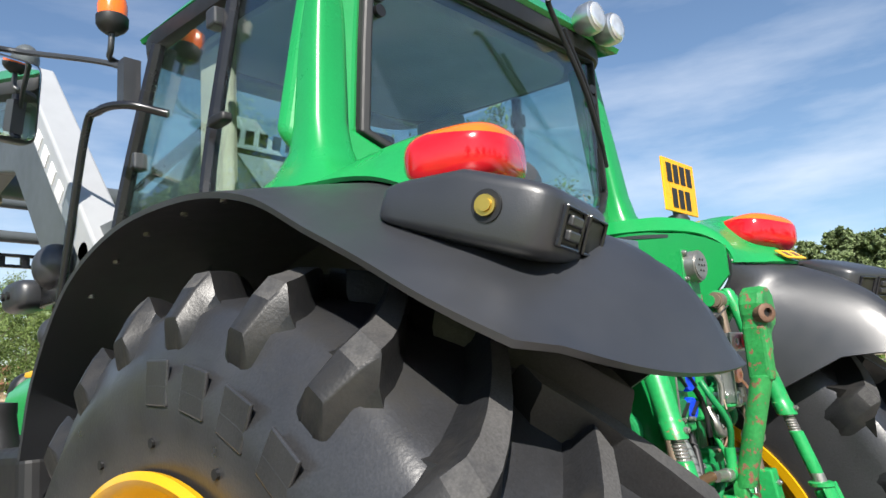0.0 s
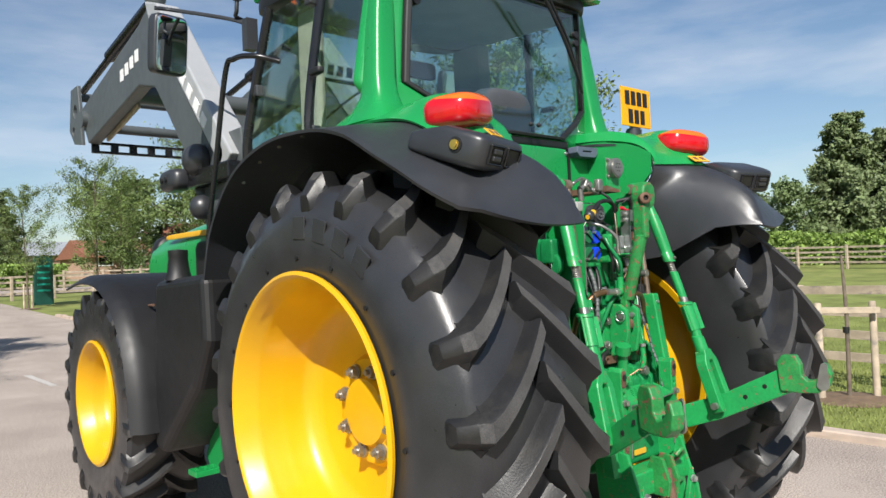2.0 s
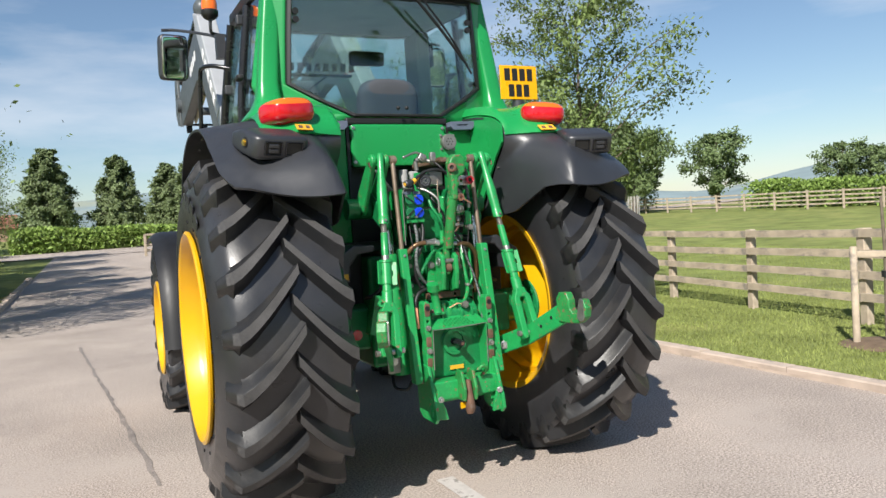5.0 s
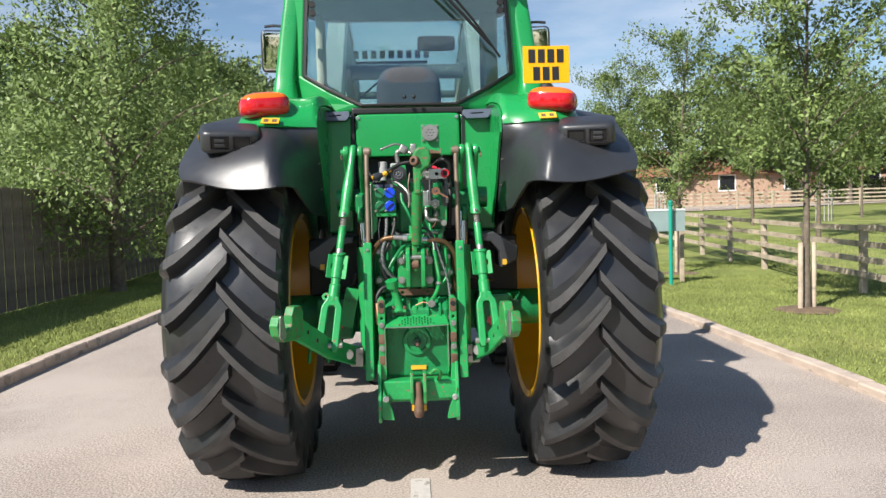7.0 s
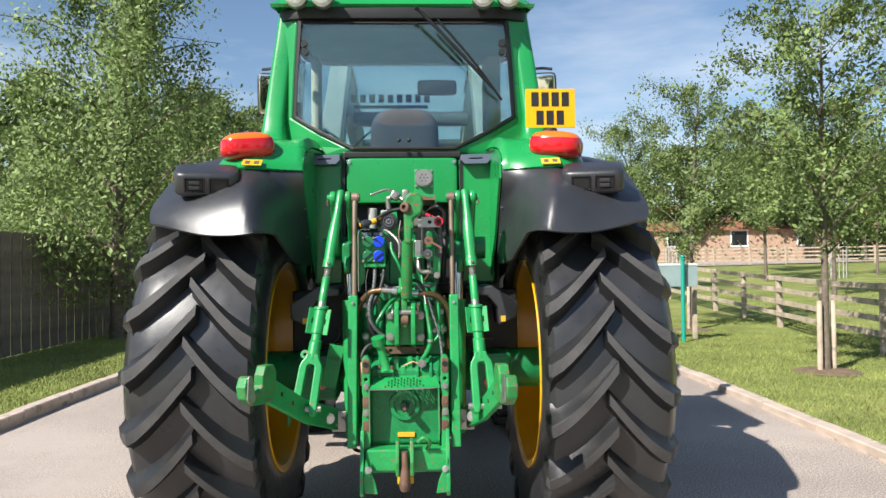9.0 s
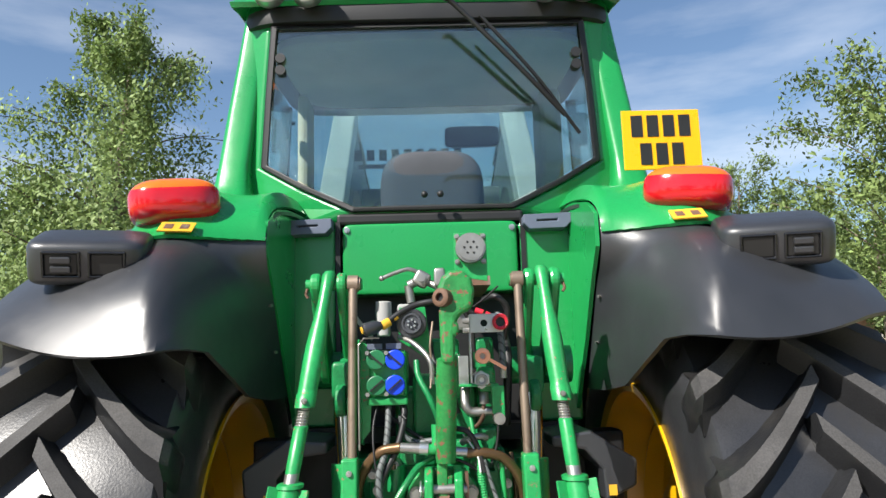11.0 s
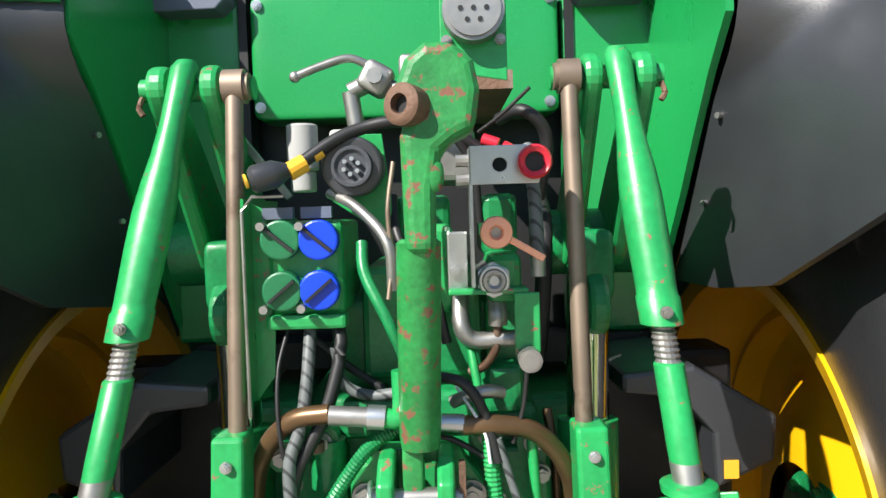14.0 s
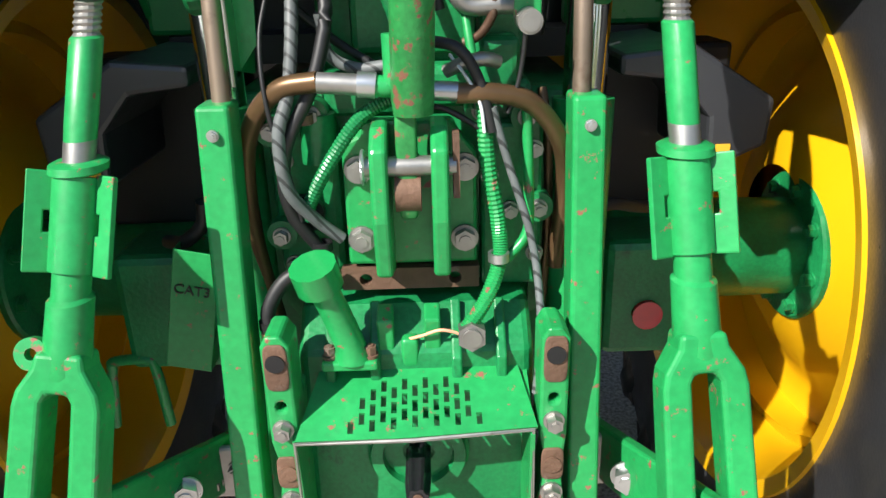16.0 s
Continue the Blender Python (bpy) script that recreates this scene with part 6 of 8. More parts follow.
PIPES = [
    ("pipe", "green_cast", 0.0078, [(-0.055, -0.40, 1.50), (-0.05, -0.42, 1.46), (-0.02, -0.44, 1.40), (0.0, -0.43, 1.34), (-0.005, -0.42, 1.29)]),
    ("pipe", "steel", 0.007, [(-0.10, -0.36, 1.565), (-0.06, -0.40, 1.545), (-0.02, -0.43, 1.50), (-0.015, -0.43, 1.44)]),
    ("hose", "greyhose", 0.0085, [(-0.132, -0.36, 1.40), (-0.132, -0.39, 1.34), (-0.14, -0.41, 1.27), (-0.155, -0.42, 1.22), (-0.15, -0.42, 1.15), (-0.12, -0.40, 1.10), (-0.09, -0.39, 1.07)]),
    ("hose", "hose", 0.009, [(-0.10, -0.36, 1.40), (-0.09, -0.38, 1.36), (-0.11, -0.40, 1.28), (-0.15, -0.41, 1.20), (-0.155, -0.40, 1.12), (-0.12, -0.385, 1.05)]),
    ("hose", "greyhose", 0.008, [(-0.10, -0.36, 1.36), (-0.095, -0.35, 1.31), (-0.06, -0.35, 1.29), (-0.01, -0.36, 1.295)]),
    ("pipe", "steel", 0.013, [(-0.10, -0.43, 1.285), (-0.07, -0.43, 1.283), (-0.045, -0.43, 1.281)]),
    ("pipe", "zinc", 0.016, [(-0.052, -0.43, 1.282), (-0.038, -0.43, 1.281), (-0.030, -0.43, 1.280)]),
    ("pipe", "green_worn", 0.013, [(-0.03, -0.43, 1.28), (-0.012, -0.43, 1.279), (-0.008, -0.43, 1.30), (-0.008, -0.43, 1.34)]),
    ("pipe", "brownhose", 0.0128, [(-0.10, -0.42, 1.285), (-0.15, -0.41, 1.275), (-0.19, -0.39, 1.235), (-0.215, -0.36, 1.17), (-0.22, -0.34, 1.05), (-0.20, -0.33, 0.90)]),
    ("pipe", "zinc", 0.012, [(0.04, -0.43, 1.272), (0.055, -0.43, 1.271), (0.068, -0.43, 1.270)]),
    ("pipe", "brownhose", 0.0128, [(0.066, -0.43, 1.268), (0.11, -0.425, 1.266), (0.16, -0.41, 1.25), (0.20, -0.39, 1.20), (0.215, -0.36, 1.13), (0.21, -0.34, 1.0)]),
    ("pipe", "steel", 0.012, [(0.070, -0.35, 1.43), (0.070, -0.37, 1.385), (0.085, -0.37, 1.365), (0.12, -0.37, 1.365), (0.145, -0.37, 1.365)]),
    ("pipe", "steel", 0.013, [(0.118, -0.36, 1.43), (0.118, -0.375, 1.40), (0.118, -0.375, 1.385)]),
    ("pipe", "rod", 0.006, [(0.118, -0.375, 1.385), (0.115, -0.375, 1.355), (0.10, -0.37, 1.33), (0.08, -0.36, 1.32)]),
    ("hose", "greyhose", 0.009, [(0.165, -0.36, 1.62), (0.168, -0.39, 1.56), (0.170, -0.40, 1.50), (0.170, -0.40, 1.47)]),
    ("pipe", "steel", 0.010, [(0.170, -0.40, 1.475), (0.170, -0.40, 1.45)]),
    ("hose", "hose", 0.007, [(0.03, -0.42, 1.33), (0.07, -0.43, 1.32), (0.095, -0.43, 1.28), (0.11, -0.43, 1.22)]),
    ("hose", "greyhose", 0.0055, [(0.11, -0.43, 1.25), (0.13, -0.43, 1.18), (0.155, -0.44, 1.10), (0.168, -0.45, 1.03), (0.170, -0.48, 0.95), (0.163, -0.49, 0.88)]),
    ("corrugated_hose", "green_worn", 0.0095, [(0.10, -0.42, 1.26), (0.105, -0.42, 1.18), (0.118, -0.42, 1.10), (0.12, -0.43, 1.05), (0.10, -0.45, 1.00), (0.068, -0.46, 0.955)]),
    ("corrugated_hose", "green_cast", 0.0085, [(0.0, -0.40, 1.265), (-0.05, -0.41, 1.24), (-0.09, -0.41, 1.19), (-0.125, -0.40, 1.13), (-0.135, -0.39, 1.10)]),
    ("wire", "orange", 0.0022, [(0.068, -0.46, 0.955), (0.04, -0.465, 0.965), (0.015, -0.46, 0.955), (-0.003, -0.45, 0.945)]),
    ("pipe", "green_worn", 0.007, [(0.155, -0.40, 1.26), (0.160, -0.40, 1.15), (0.158, -0.41, 1.08), (0.13, -0.42, 1.045)]),
    ("hose", "hose", 0.010, [(-0.115, -0.43, 1.05), (-0.16, -0.44, 1.035), (-0.185, -0.45, 1.00), (-0.188, -0.455, 0.97)]),
    ("pipe", "orange", 0.010, [(-0.189, -0.455, 0.965), (-0.187, -0.455, 0.90), (-0.185, -0.455, 0.86)]),
    ("hose", "hose", 0.009, [(0.13, -0.33, 1.66), (0.16, -0.37, 1.665), (0.19, -0.36, 1.63), (0.18, -0.34, 1.55)]),
    ("wire", "ink", 0.0025, [(0.10, -0.36, 1.64), (0.13, -0.38, 1.66), (0.165, -0.40, 1.69)]),
    ("wire", "red", 0.008, [(0.105, -0.37, 1.63), (0.125, -0.375, 1.622)]),
    ("wire", "red", 0.010, [(0.130, -0.38, 1.617), (0.15, -0.385, 1.606)]),
    ("wire", "rod", 0.003, [(-0.01, -0.42, 1.60), (-0.018, -0.43, 1.54), (-0.015, -0.43, 1.48), (-0.02, -0.44, 1.43)]),
    ("hose", "hose", 0.011, [(-0.30, -0.30, 1.10), (-0.31, -0.29, 1.06), (-0.345, -0.28, 1.03), (-0.38, -0.25, 1.02)]),
    ("hose", "hose", 0.010, [(0.24, -0.30, 1.06), (0.30, -0.28, 1.07), (0.36, -0.24, 1.05), (0.42, -0.20, 1.04)]),
    ("hose", "hose", 0.008, [(-0.24, -0.20, 0.60), (-0.25, -0.26, 0.54), (-0.20, -0.30, 0.53), (-0.17, -0.30, 0.57)]),
]
for nm, mt, r_, pts in PIPES:
    corr = nm == "corrugated_hose"
    bm = tube(B(), pts, r_, 10, k=26 if corr else 8, ridges=0.14 if corr else 0.0)
    part(nm, bm, mt, tractor, smooth=30 if corr else 60)

# strut behind the solenoids, cast bosses and bolts on the housing, small clips
bm = box(B(), (-0.006, -0.004, -0.07), (0.006, 0.004, 0.07), at(-0.225, -0.22, 1.62) @ Matrix.Rotation(radians(-38), 4, "Y"))
part("strut", bm, "steel", tractor, "flat grey strut", bevel=0.001)
for x_, z_ in ((-0.175, 1.215), (-0.12, 1.235), (0.10, 1.235), (0.16, 1.225), (-0.175, 1.07), (0.178, 1.10)):
    bm = rod(B(), (x_, -0.34, z_), (x_, -0.372, z_), 0.021, n=20)
    boss = part("cast_boss", bm, "green_cast", gear, smooth=40)
    bolt((x_, -0.372, z_), r=0.010, material="steel", parent=boss)
for x_, z_, w_, h_ in ((-0.06, 1.255, 0.05, 0.03), (0.06, 1.262, 0.045, 0.028), (0.125, 1.29, 0.03, 0.035)):
    bm = box(B(), (x_ - w_, -0.345, z_ - h_), (x_ + w_, -0.29, z_ + h_))
    part("cast_pad", bm, "green_cast", gear, bevel=0.012, seg=3)
for x_ in (-0.11, -0.05, 0.06, 0.12):
    bm = prism(B(), [(-0.40, 0.975), (-0.452, 0.93), (-0.46, 0.84), (-0.472, 0.84), (-0.472, 0.925), (-0.41, 0.985)], "x", x_ - 0.007, x_ + 0.007)
    part("cast_rib", bm, "green_cast", lowh, bevel=0.003)
for x_, y_, z_, c_ in ((0.118, -0.435, 1.055, "zinc"), (-0.118, -0.39, 1.06, "black"), (-0.187, -0.452, 0.975, "black"), (-0.128, -0.395, 1.235, "rust")):
    bm = lathe(B(), [(0.010, -0.006), (0.014, -0.006), (0.014, 0.006), (0.010, 0.006)], at(x_, y_, z_), 18, True)
    part("hose_clip", bm, c_, tractor, smooth=40)
EXTRA = [
    ("hose", "hose", 0.006, [(-0.20, -0.24, 1.50), (-0.17, -0.30, 1.40), (-0.10, -0.31, 1.33), (-0.04, -0.32, 1.29)]),
    ("hose", "hose", 0.006, [(0.02, -0.33, 1.70), (0.05, -0.36, 1.66), (0.09, -0.35, 1.60), (0.10, -0.34, 1.52)]),
    ("hose", "hose", 0.007, [(-0.02, -0.31, 1.56), (-0.01, -0.35, 1.50), (0.03, -0.36, 1.44), (0.05, -0.36, 1.36)]),
    ("pipe", "green_worn", 0.006, [(0.075, -0.34, 1.40), (0.085, -0.37, 1.33), (0.09, -0.38, 1.29), (0.085, -0.38, 1.24)]),
    ("pipe", "steel", 0.009, [(0.055, -0.40, 1.29), (0.075, -0.41, 1.30), (0.10, -0.41, 1.305), (0.12, -0.40, 1.30)]),
    ("wire", "hose", 0.003, [(-0.16, -0.37, 1.39), (-0.17, -0.40, 1.33), (-0.165, -0.42, 1.25), (-0.15, -0.41, 1.17), (-0.14, -0.40, 1.10)]),
    ("wire", "hose", 0.003, [(0.14, -0.40, 1.42), (0.15, -0.42, 1.36), (0.145, -0.42, 1.29), (0.13, -0.42, 1.24)]),
    ("wire", "white", 0.0022, [(0.06, -0.40, 1.31), (0.08, -0.43, 1.285), (0.095, -0.435, 1.255), (0.10, -0.435, 1.22)]),
    ("hose", "hose", 0.012, [(0.19, -0.20, 1.58), (0.195, -0.28, 1.52), (0.19, -0.29, 1.42), (0.185, -0.26, 1.32)]),
    ("hose", "hose", 0.010, [(-0.215, -0.22, 1.45), (-0.222, -0.27, 1.38), (-0.215, -0.27, 1.28)]),
    ("pipe", "brownhose", 0.007, [(0.19, -0.30, 1.25), (0.197, -0.32, 1.18), (0.198, -0.33, 1.05), (0.19, -0.34, 0.92)]),
    ("wire", "black", 0.004, [(0.0, -0.40, 1.24), (0.045, -0.42, 1.25), (0.10, -0.42, 1.22)]),
]
for nm, mt, r_, pts in EXTRA:
    part(nm, tube(B(), pts, r_, 8), mt, tractor, smooth=60)

# ---- mirrors, rails, beacon, wiper ----
for s_ in (-1, 1):
    bm = tube(B(), [(s_ * 0.73, 1.30, 2.67), (s_ * 0.80, 1.42, 2.74), (s_ * 0.98, 1.76, 2.845), (s_ * 1.08, 1.80, 2.85)], 0.011, 8)
    box(bm, (s_ * 0.76 - 0.03, 1.28, 2.56), (s_ * 0.76 + 0.03, 1.34, 2.72))
    arm = part("mirror_arm", bm, "plastic", tractor, "black mirror arm with its hinge", smooth=40)
    bm = superbox(B(), (0, 0, 0), (0.098, 0.045, 0.158), 0.28)
    mm = Matrix.Translation((s_ * 1.015, 1.80, 2.66)) @ Matrix.Rotation(radians(-9 * s_), 4, "Z") @ Matrix.Rotation(radians(7), 4, "X")
    bm.transform(mm)
    mr = part("mirror", bm, "plastic", tractor, "black door mirror housing", smooth=40)
    bm = superbox(B(), (0, -0.044, 0), (0.086, 0.006, 0.146), 0.25)
    bm.transform(mm)
    part("mirror_glass", bm, "mirror", mr, "mirror glass", smooth=40)
    bm = tube(B(), [(s_ * 0.76, 0.98, 2.43), (s_ * 0.86, 1.06, 2.46), (s_ * 0.90, 1.20, 2.47), (s_ * 0.905, 1.30, 2.42), (s_ * 0.91, 1.45, 1.98), (s_ * 0.91, 1.58, 1.60), (s_ * 0.90, 1.57, 1.30)], 0.014, 10)
    part("handrail", bm, "blackgloss", tractor, "black bent handrail beside the cab door", smooth=60)
    # door handle and hinges
    for y_, z_ in ((0.70, 2.66), (0.72, 2.05), (1.30, 2.35)):
        bm = box(B(), (s_ * 0.735 - 0.02, y_ - 0.03, z_ - 0.03), (s_ * 0.735 + 0.03, y_ + 0.03, z_ + 0.03))
        part("hinge", bm, "plastic", tractor, bevel=0.008)
    bm = superbox(B(), (s_ * 0.775, 0.60, 2.30), (0.02, 0.05, 0.016), 0.5)
    part("window_latch", bm, "black", tractor, smooth=50)
    bm = rod(B(), (s_ * 0.53, 0.15, 2.585), (s_ * 0.53, 0.165, 2.585), 0.018, n=16)
    rod(bm, (s_ * 0.53, 0.15, 2.54), (s_ * 0.53, 0.165, 2.54), 0.018, n=16)
    part("window_hinge", bm, "black", tractor, smooth=40)
bm = tube(B(), [(-0.70, 1.42, 2.74), (-0.79, 1.40, 2.75), (-0.807, 1.36, 2.77), (-0.807, 1.35, 2.83)], 0.011, 8)
bst = part("beacon_stem", bm, "plastic", tractor, smooth=60)
bm = lathe(B(), [(0.001, 0.0), (0.025, 0.0), (0.045, 0.015), (0.055, 0.03), (0.056, 0.06), (0.050, 0.065)], Matrix.Translation((-0.807, 1.35, 2.825)), 28)
part("beacon_base", bm, "black", bst, smooth=35)
bm = lathe(B(), [(0.050, 0.06), (0.052, 0.10), (0.046, 0.13), (0.02, 0.145), (0.001, 0.146)], Matrix.Translation((-0.807, 1.35, 2.825)), 28)
part("beacon_lens", bm, "orangelens", bst, "orange beacon lens", smooth=40)
bm = tube(B(), [(0.06, 0.0, 2.72), (0.10, 0.02, 2.70), (0.30, 0.05, 2.50), (0.47, 0.10, 2.33)], 0.009, 8)
wp = part("wiper", bm, "black", tractor, "black rear wiper arm and blade", smooth=60)
bm = tube(B(), [(0.18, 0.03, 2.67), (0.36, 0.06, 2.47), (0.52, 0.12, 2.27)], 0.007, 6)
part("wiper_blade", bm, "black", wp)
# windscreen wiper and cab fittings seen through the glass
bm = tube(B(), [(-0.50, 1.36, 2.10), (-0.20, 1.33, 2.35), (-0.05, 1.31, 2.46)], 0.007, 6)
part("front_wiper", bm, "black", tractor)
bm = superbox(B(), (0.20, 1.12, 2.56), (0.13, 0.02, 0.05), 0.3)
part("cab_mirror", bm, "black", tractor, "black interior mirror", smooth=40)
bm = box(B(), (0.50, 0.9, 2.0), (0.60, 1.15, 2.72))
part("cab_pillar_trim", bm, "liner", tractor, bevel=0.02)
bm = box(B(), (-0.60, 0.9, 2.0), (-0.55, 1.1, 2.72))
part("cab_pillar_trim", bm, "cream", tractor, bevel=0.02)
# sticker on the windscreen: bars for its two lines
wsm = Matrix.Translation((-0.08, 1.30, 2.50)) @ Matrix.Rotation(radians(16.6), 4, "X")
for k in range(9):
    bm = box(B(), (-0.30 + k * 0.062, -0.012, 0.0), (-0.262 + k * 0.062, -0.010, 0.055), wsm)
    part("sticker_bar", bm, "ink", tractor)
bm = box(B(), (-0.28, -0.012, -0.040), (0.22, -0.010, -0.018), wsm)
part("sticker_line", bm, "ink", tractor)
bm = superbox(B(), (-0.47, 0.55, 1.80), (0.05, 0.25, 0.05), 0.4)
part("armrest", bm, "seat", tractor, smooth=50)

# ---- front fenders, tank, steps ----
FF = [(3.42, 1.405), (3.05, 1.452), (2.70, 1.43), (2.42, 1.33), (2.20, 1.15), (2.07, 0.90), (2.00, 0.575)]
for s_ in (-1, 1):
    def ff(u, v):
        y, z = line(FF, v)
        e = max(0, (u - 0.82) / 0.18) ** 2
        ry, rz = y - 2.86, z - 0.655
        L = math.hypot(ry, rz)
        return (s_ * (0.70 + 0.50 * u), y - ry / L * 0.05 * e, z - rz / L * 0.05 * e)
    bm = grid(B(), ff, 14, 30, 0.012 * (1 if s_ < 0 else -1))
    bmesh.ops.recalc_face_normals(bm, faces=bm.faces)
    part("front_fender", bm, "black", tractor, "black plastic front fender", smooth=50)
    bm = tube(B(), [(s_ * 1.0, 2.30, 1.26), (s_ * 1.0, 2.22, 1.262)], 0.008, 8)
    part("fender_stub", bm, "rust", tractor)
    bm = prism(B(), [(2.02, 1.40), (1.30, 1.43), (1.28, 1.10), (1.45, 0.85), (1.95, 0.46), (2.10, 0.47), (2.08, 0.90)], "x", s_ * 0.62, s_ * 1.06)
    tk = part("fuel_tank", bm, "black", tractor, "black moulded fuel tank beside the cab steps", bevel=0.05, seg=4)
    bm = lathe(B(), [(0.075, 0.0), (0.06, 0.04), (0.05, 0.12), (0.052, 0.125), (0.052, 0.16), (0.001, 0.165)], Matrix.Translation((s_ * 0.99, 1.82, 1.40)), 28)
    part("tank_neck", bm, "black", tk, smooth=40)
    bm = prism(B(), [(1.62, 0.86), (1.95, 0.42), (1.90, 0.36), (1.70, 0.36), (1.45, 0.70)], "x", s_ * 0.80, s_ * 0.82)
    st = part("step_side", bm, "green", tractor, "green cab step bracket")
    for z_, y0 in ((0.36, 1.66),):
        bm = plate_holes(B(), [(-0.09, -0.06), (0.09, -0.06), (0.09, 0.06), (-0.09, 0.06)], [[(-0.08 + k * 0.05, -0.04), (-0.055 + k * 0.05, -0.04), (-0.055 + k * 0.05, 0.04), (-0.08 + k * 0.05, 0.04)] for k in range(3)], Matrix.Translation((s_ * 0.87, y0 + 0.14, z_ + 0.02)), 0.03)
        part("step", bm, "green", st, bevel=0.003)
# hood side grilles and yellow stripe
for s_ in (-1, 1):
    bm = superbox(B(), (s_ * 0.425, 2.75, 1.50), (0.015, 0.30, 0.16), 0.3)
    part("side_grille", bm, "black", tractor, "black hood side grille", smooth=40)
    bm = superbox(B(), (s_ * 0.412, 3.1, 1.72), (0.012, 0.60, 0.02), 0.4)
    part("stripe", bm, "sticker", tractor, "yellow hood stripe", smooth=40)

# the cab and hood are shorter than they were drawn
AHEAD = ("door_post front_post side_window door_window windscreen roof roof_lining headliner dashboard steering_wheel side_console cab_floor hood engine front_grille mirror_arm mirror "
         "handrail hinge window_latch beacon_stem front_wiper cab_mirror cab_pillar_trim sticker_bar sticker_line armrest front_fender fender_stub fuel_tank step_side side_grille stripe").split()
for ob in tractor.children:
    if ob.name.split(".")[0] in AHEAD:
        for me in [ob.data] + [c.data for c in ob.children]:
            me.transform(Matrix.Translation((0, 0.026, 0)) @ Matrix.Diagonal((1, 0.915, 1, 1)))

# ---- front loader ----
loader = empty("front_loader", "grey and silver front loader raised over the hood", "loader")
loader.matrix_basis = Matrix.Translation((0, 0.02, 0)) @ Matrix.Diagonal((1, 0.945, 1, 1))
SIDE = [(1.80, 2.02), (2.30, 2.00), (2.78, 2.50), (3.02, 2.74), (3.36, 2.82), (4.74, 2.60), (5.00, 2.92), (3.34, 3.26), (3.12, 3.34), (2.92, 3.26)]
for s_ in (-1, 1):
    bm = prism(B(), SIDE, "x", s_ * 0.56, s_ * 0.66)
    arm = part("loader_arm", bm, "grey", loader, "dark grey steel loader arm", bevel=0.012)
    bm = prism(B(), [(1.72, 2.10), (1.86, 2.02), (3.02, 3.20), (3.10, 3.36), (2.86, 3.28)], "x", s_ * 0.53, s_ * 0.69)
    part("arm_spine", bm, "silver", arm, "silver upper face of the loader arm", bevel=0.012)
    for k in range(6):
        bm = box(B(), (s_ * 0.692 - 0.002, -0.045, -0.035), (s_ * 0.692 + 0.002, 0.045, 0.035), Matrix.Translation((0, 2.10 + 0.105 * k, 2.35 + 0.107 * k)) @ Matrix.Rotation(radians(45.5), 4, "X"))
        part("lettering_bar", bm, "white" if k != 9 else "ink", arm)
    for k in range(4):
        bm = box(B(), (s_ * 0.661 - 0.002, -0.04, -0.045), (s_ * 0.661 + 0.002, 0.04, 0.045), Matrix.Translation((0, 3.75 - 0.12 * k, 2.98 + 0.022 * k)))
        part("lettering_bar", bm, "white", arm)
    bm = rod(B(), (s_ * 0.61, 2.08, 1.62), (s_ * 0.61, 2.52, 2.22), 0.055, n=18)
    rod(bm, (s_ * 0.61, 2.50, 2.20), (s_ * 0.61, 2.92, 2.72), 0.032, n=16)
    part("lift_cylinder", bm, "grey", loader, "dark grey lift cylinder", smooth=40)
    bm = rod(B(), (s_ * 0.61, 3.10, 3.38), (s_ * 0.61, 4.20, 3.24), 0.05, n=18)
    rod(bm, (s_ * 0.61, 4.15, 3.245), (s_ * 0.61, 5.05, 3.12), 0.028, n=14)
    part("tilt_cylinder", bm, "blackgloss", loader, "black tilt cylinder along the arm", smooth=40)
    bm = ellipsoid(B(), (s_ * 0.61, 3.10, 3.40), (0.07, 0.10, 0.09))
    part("knee_joint", bm, "grey", loader, smooth=50)
    # tower and hose knobs
    bm = prism(B(), [(1.70, 2.25), (1.95, 2.25), (2.25, 1.95), (2.15, 1.25), (1.75, 1.25), (1.66, 1.9)], "x", s_ * 0.58, s_ * 0.64)
    tw = part("loader_tower", bm, "grey", loader, "dark grey loader mounting tower", bevel=0.01)
    bm = superbox(B(), (s_ * 0.74, 2.45, 2.02), (0.075, 0.15, 0.07), 0.6)
    part("coupler_cover", bm, "plastic", tw, "black rounded coupler cover", smooth=60)
    for q in (-1, 1):
        bm = rod(B(), (s_ * 0.78, 2.45 + q * 0.035, 2.02), (s_ * 0.825, 2.45 + q * 0.035, 2.02), 0.017, n=14)
        part("cover_port", bm, "ink", tw)
    bm = ellipsoid(B(), (s_ * 0.70, 2.19, 2.12), (0.09, 0.11, 0.10))
    part("ball_cover", bm, "plastic", tw, smooth=60)
    bm = ellipsoid(B(), (s_ * 0.70, 2.15, 1.83), (0.07, 0.08, 0.075))
    part("ball_cover", bm, "plastic", tw, smooth=60)
    bm = box(B(), (s_ * 0.62, 1.70, 1.96), (s_ * 0.72, 2.40, 2.06))
    part("bracket", bm, "blackgloss", tw, bevel=0.01)
    bm = rod(B(), (s_ * 0.55, 1.90, 2.12), (s_ * 0.69, 1.90, 2.12), 0.06, n=20)
    part("pivot", bm, "grey", tw, smooth=40)
    # headstock
    bm = plate_holes(B(), [(4.95, 2.62), (5.20, 2.66), (5.36, 2.80), (5.28, 3.17), (5.05, 3.17), (5.00, 2.95)], [circle(5.15, 2.95, 0.06), circle(5.22, 2.78, 0.04)], Matrix(((0, 0, 1, s_ * 0.63), (1, 0, 0, 0), (0, 1, 0, 0), (0, 0, 0, 1))), 0.03)
    part("headstock_plate", bm, "grey", loader, "grey quick hitch plate", bevel=0.004)
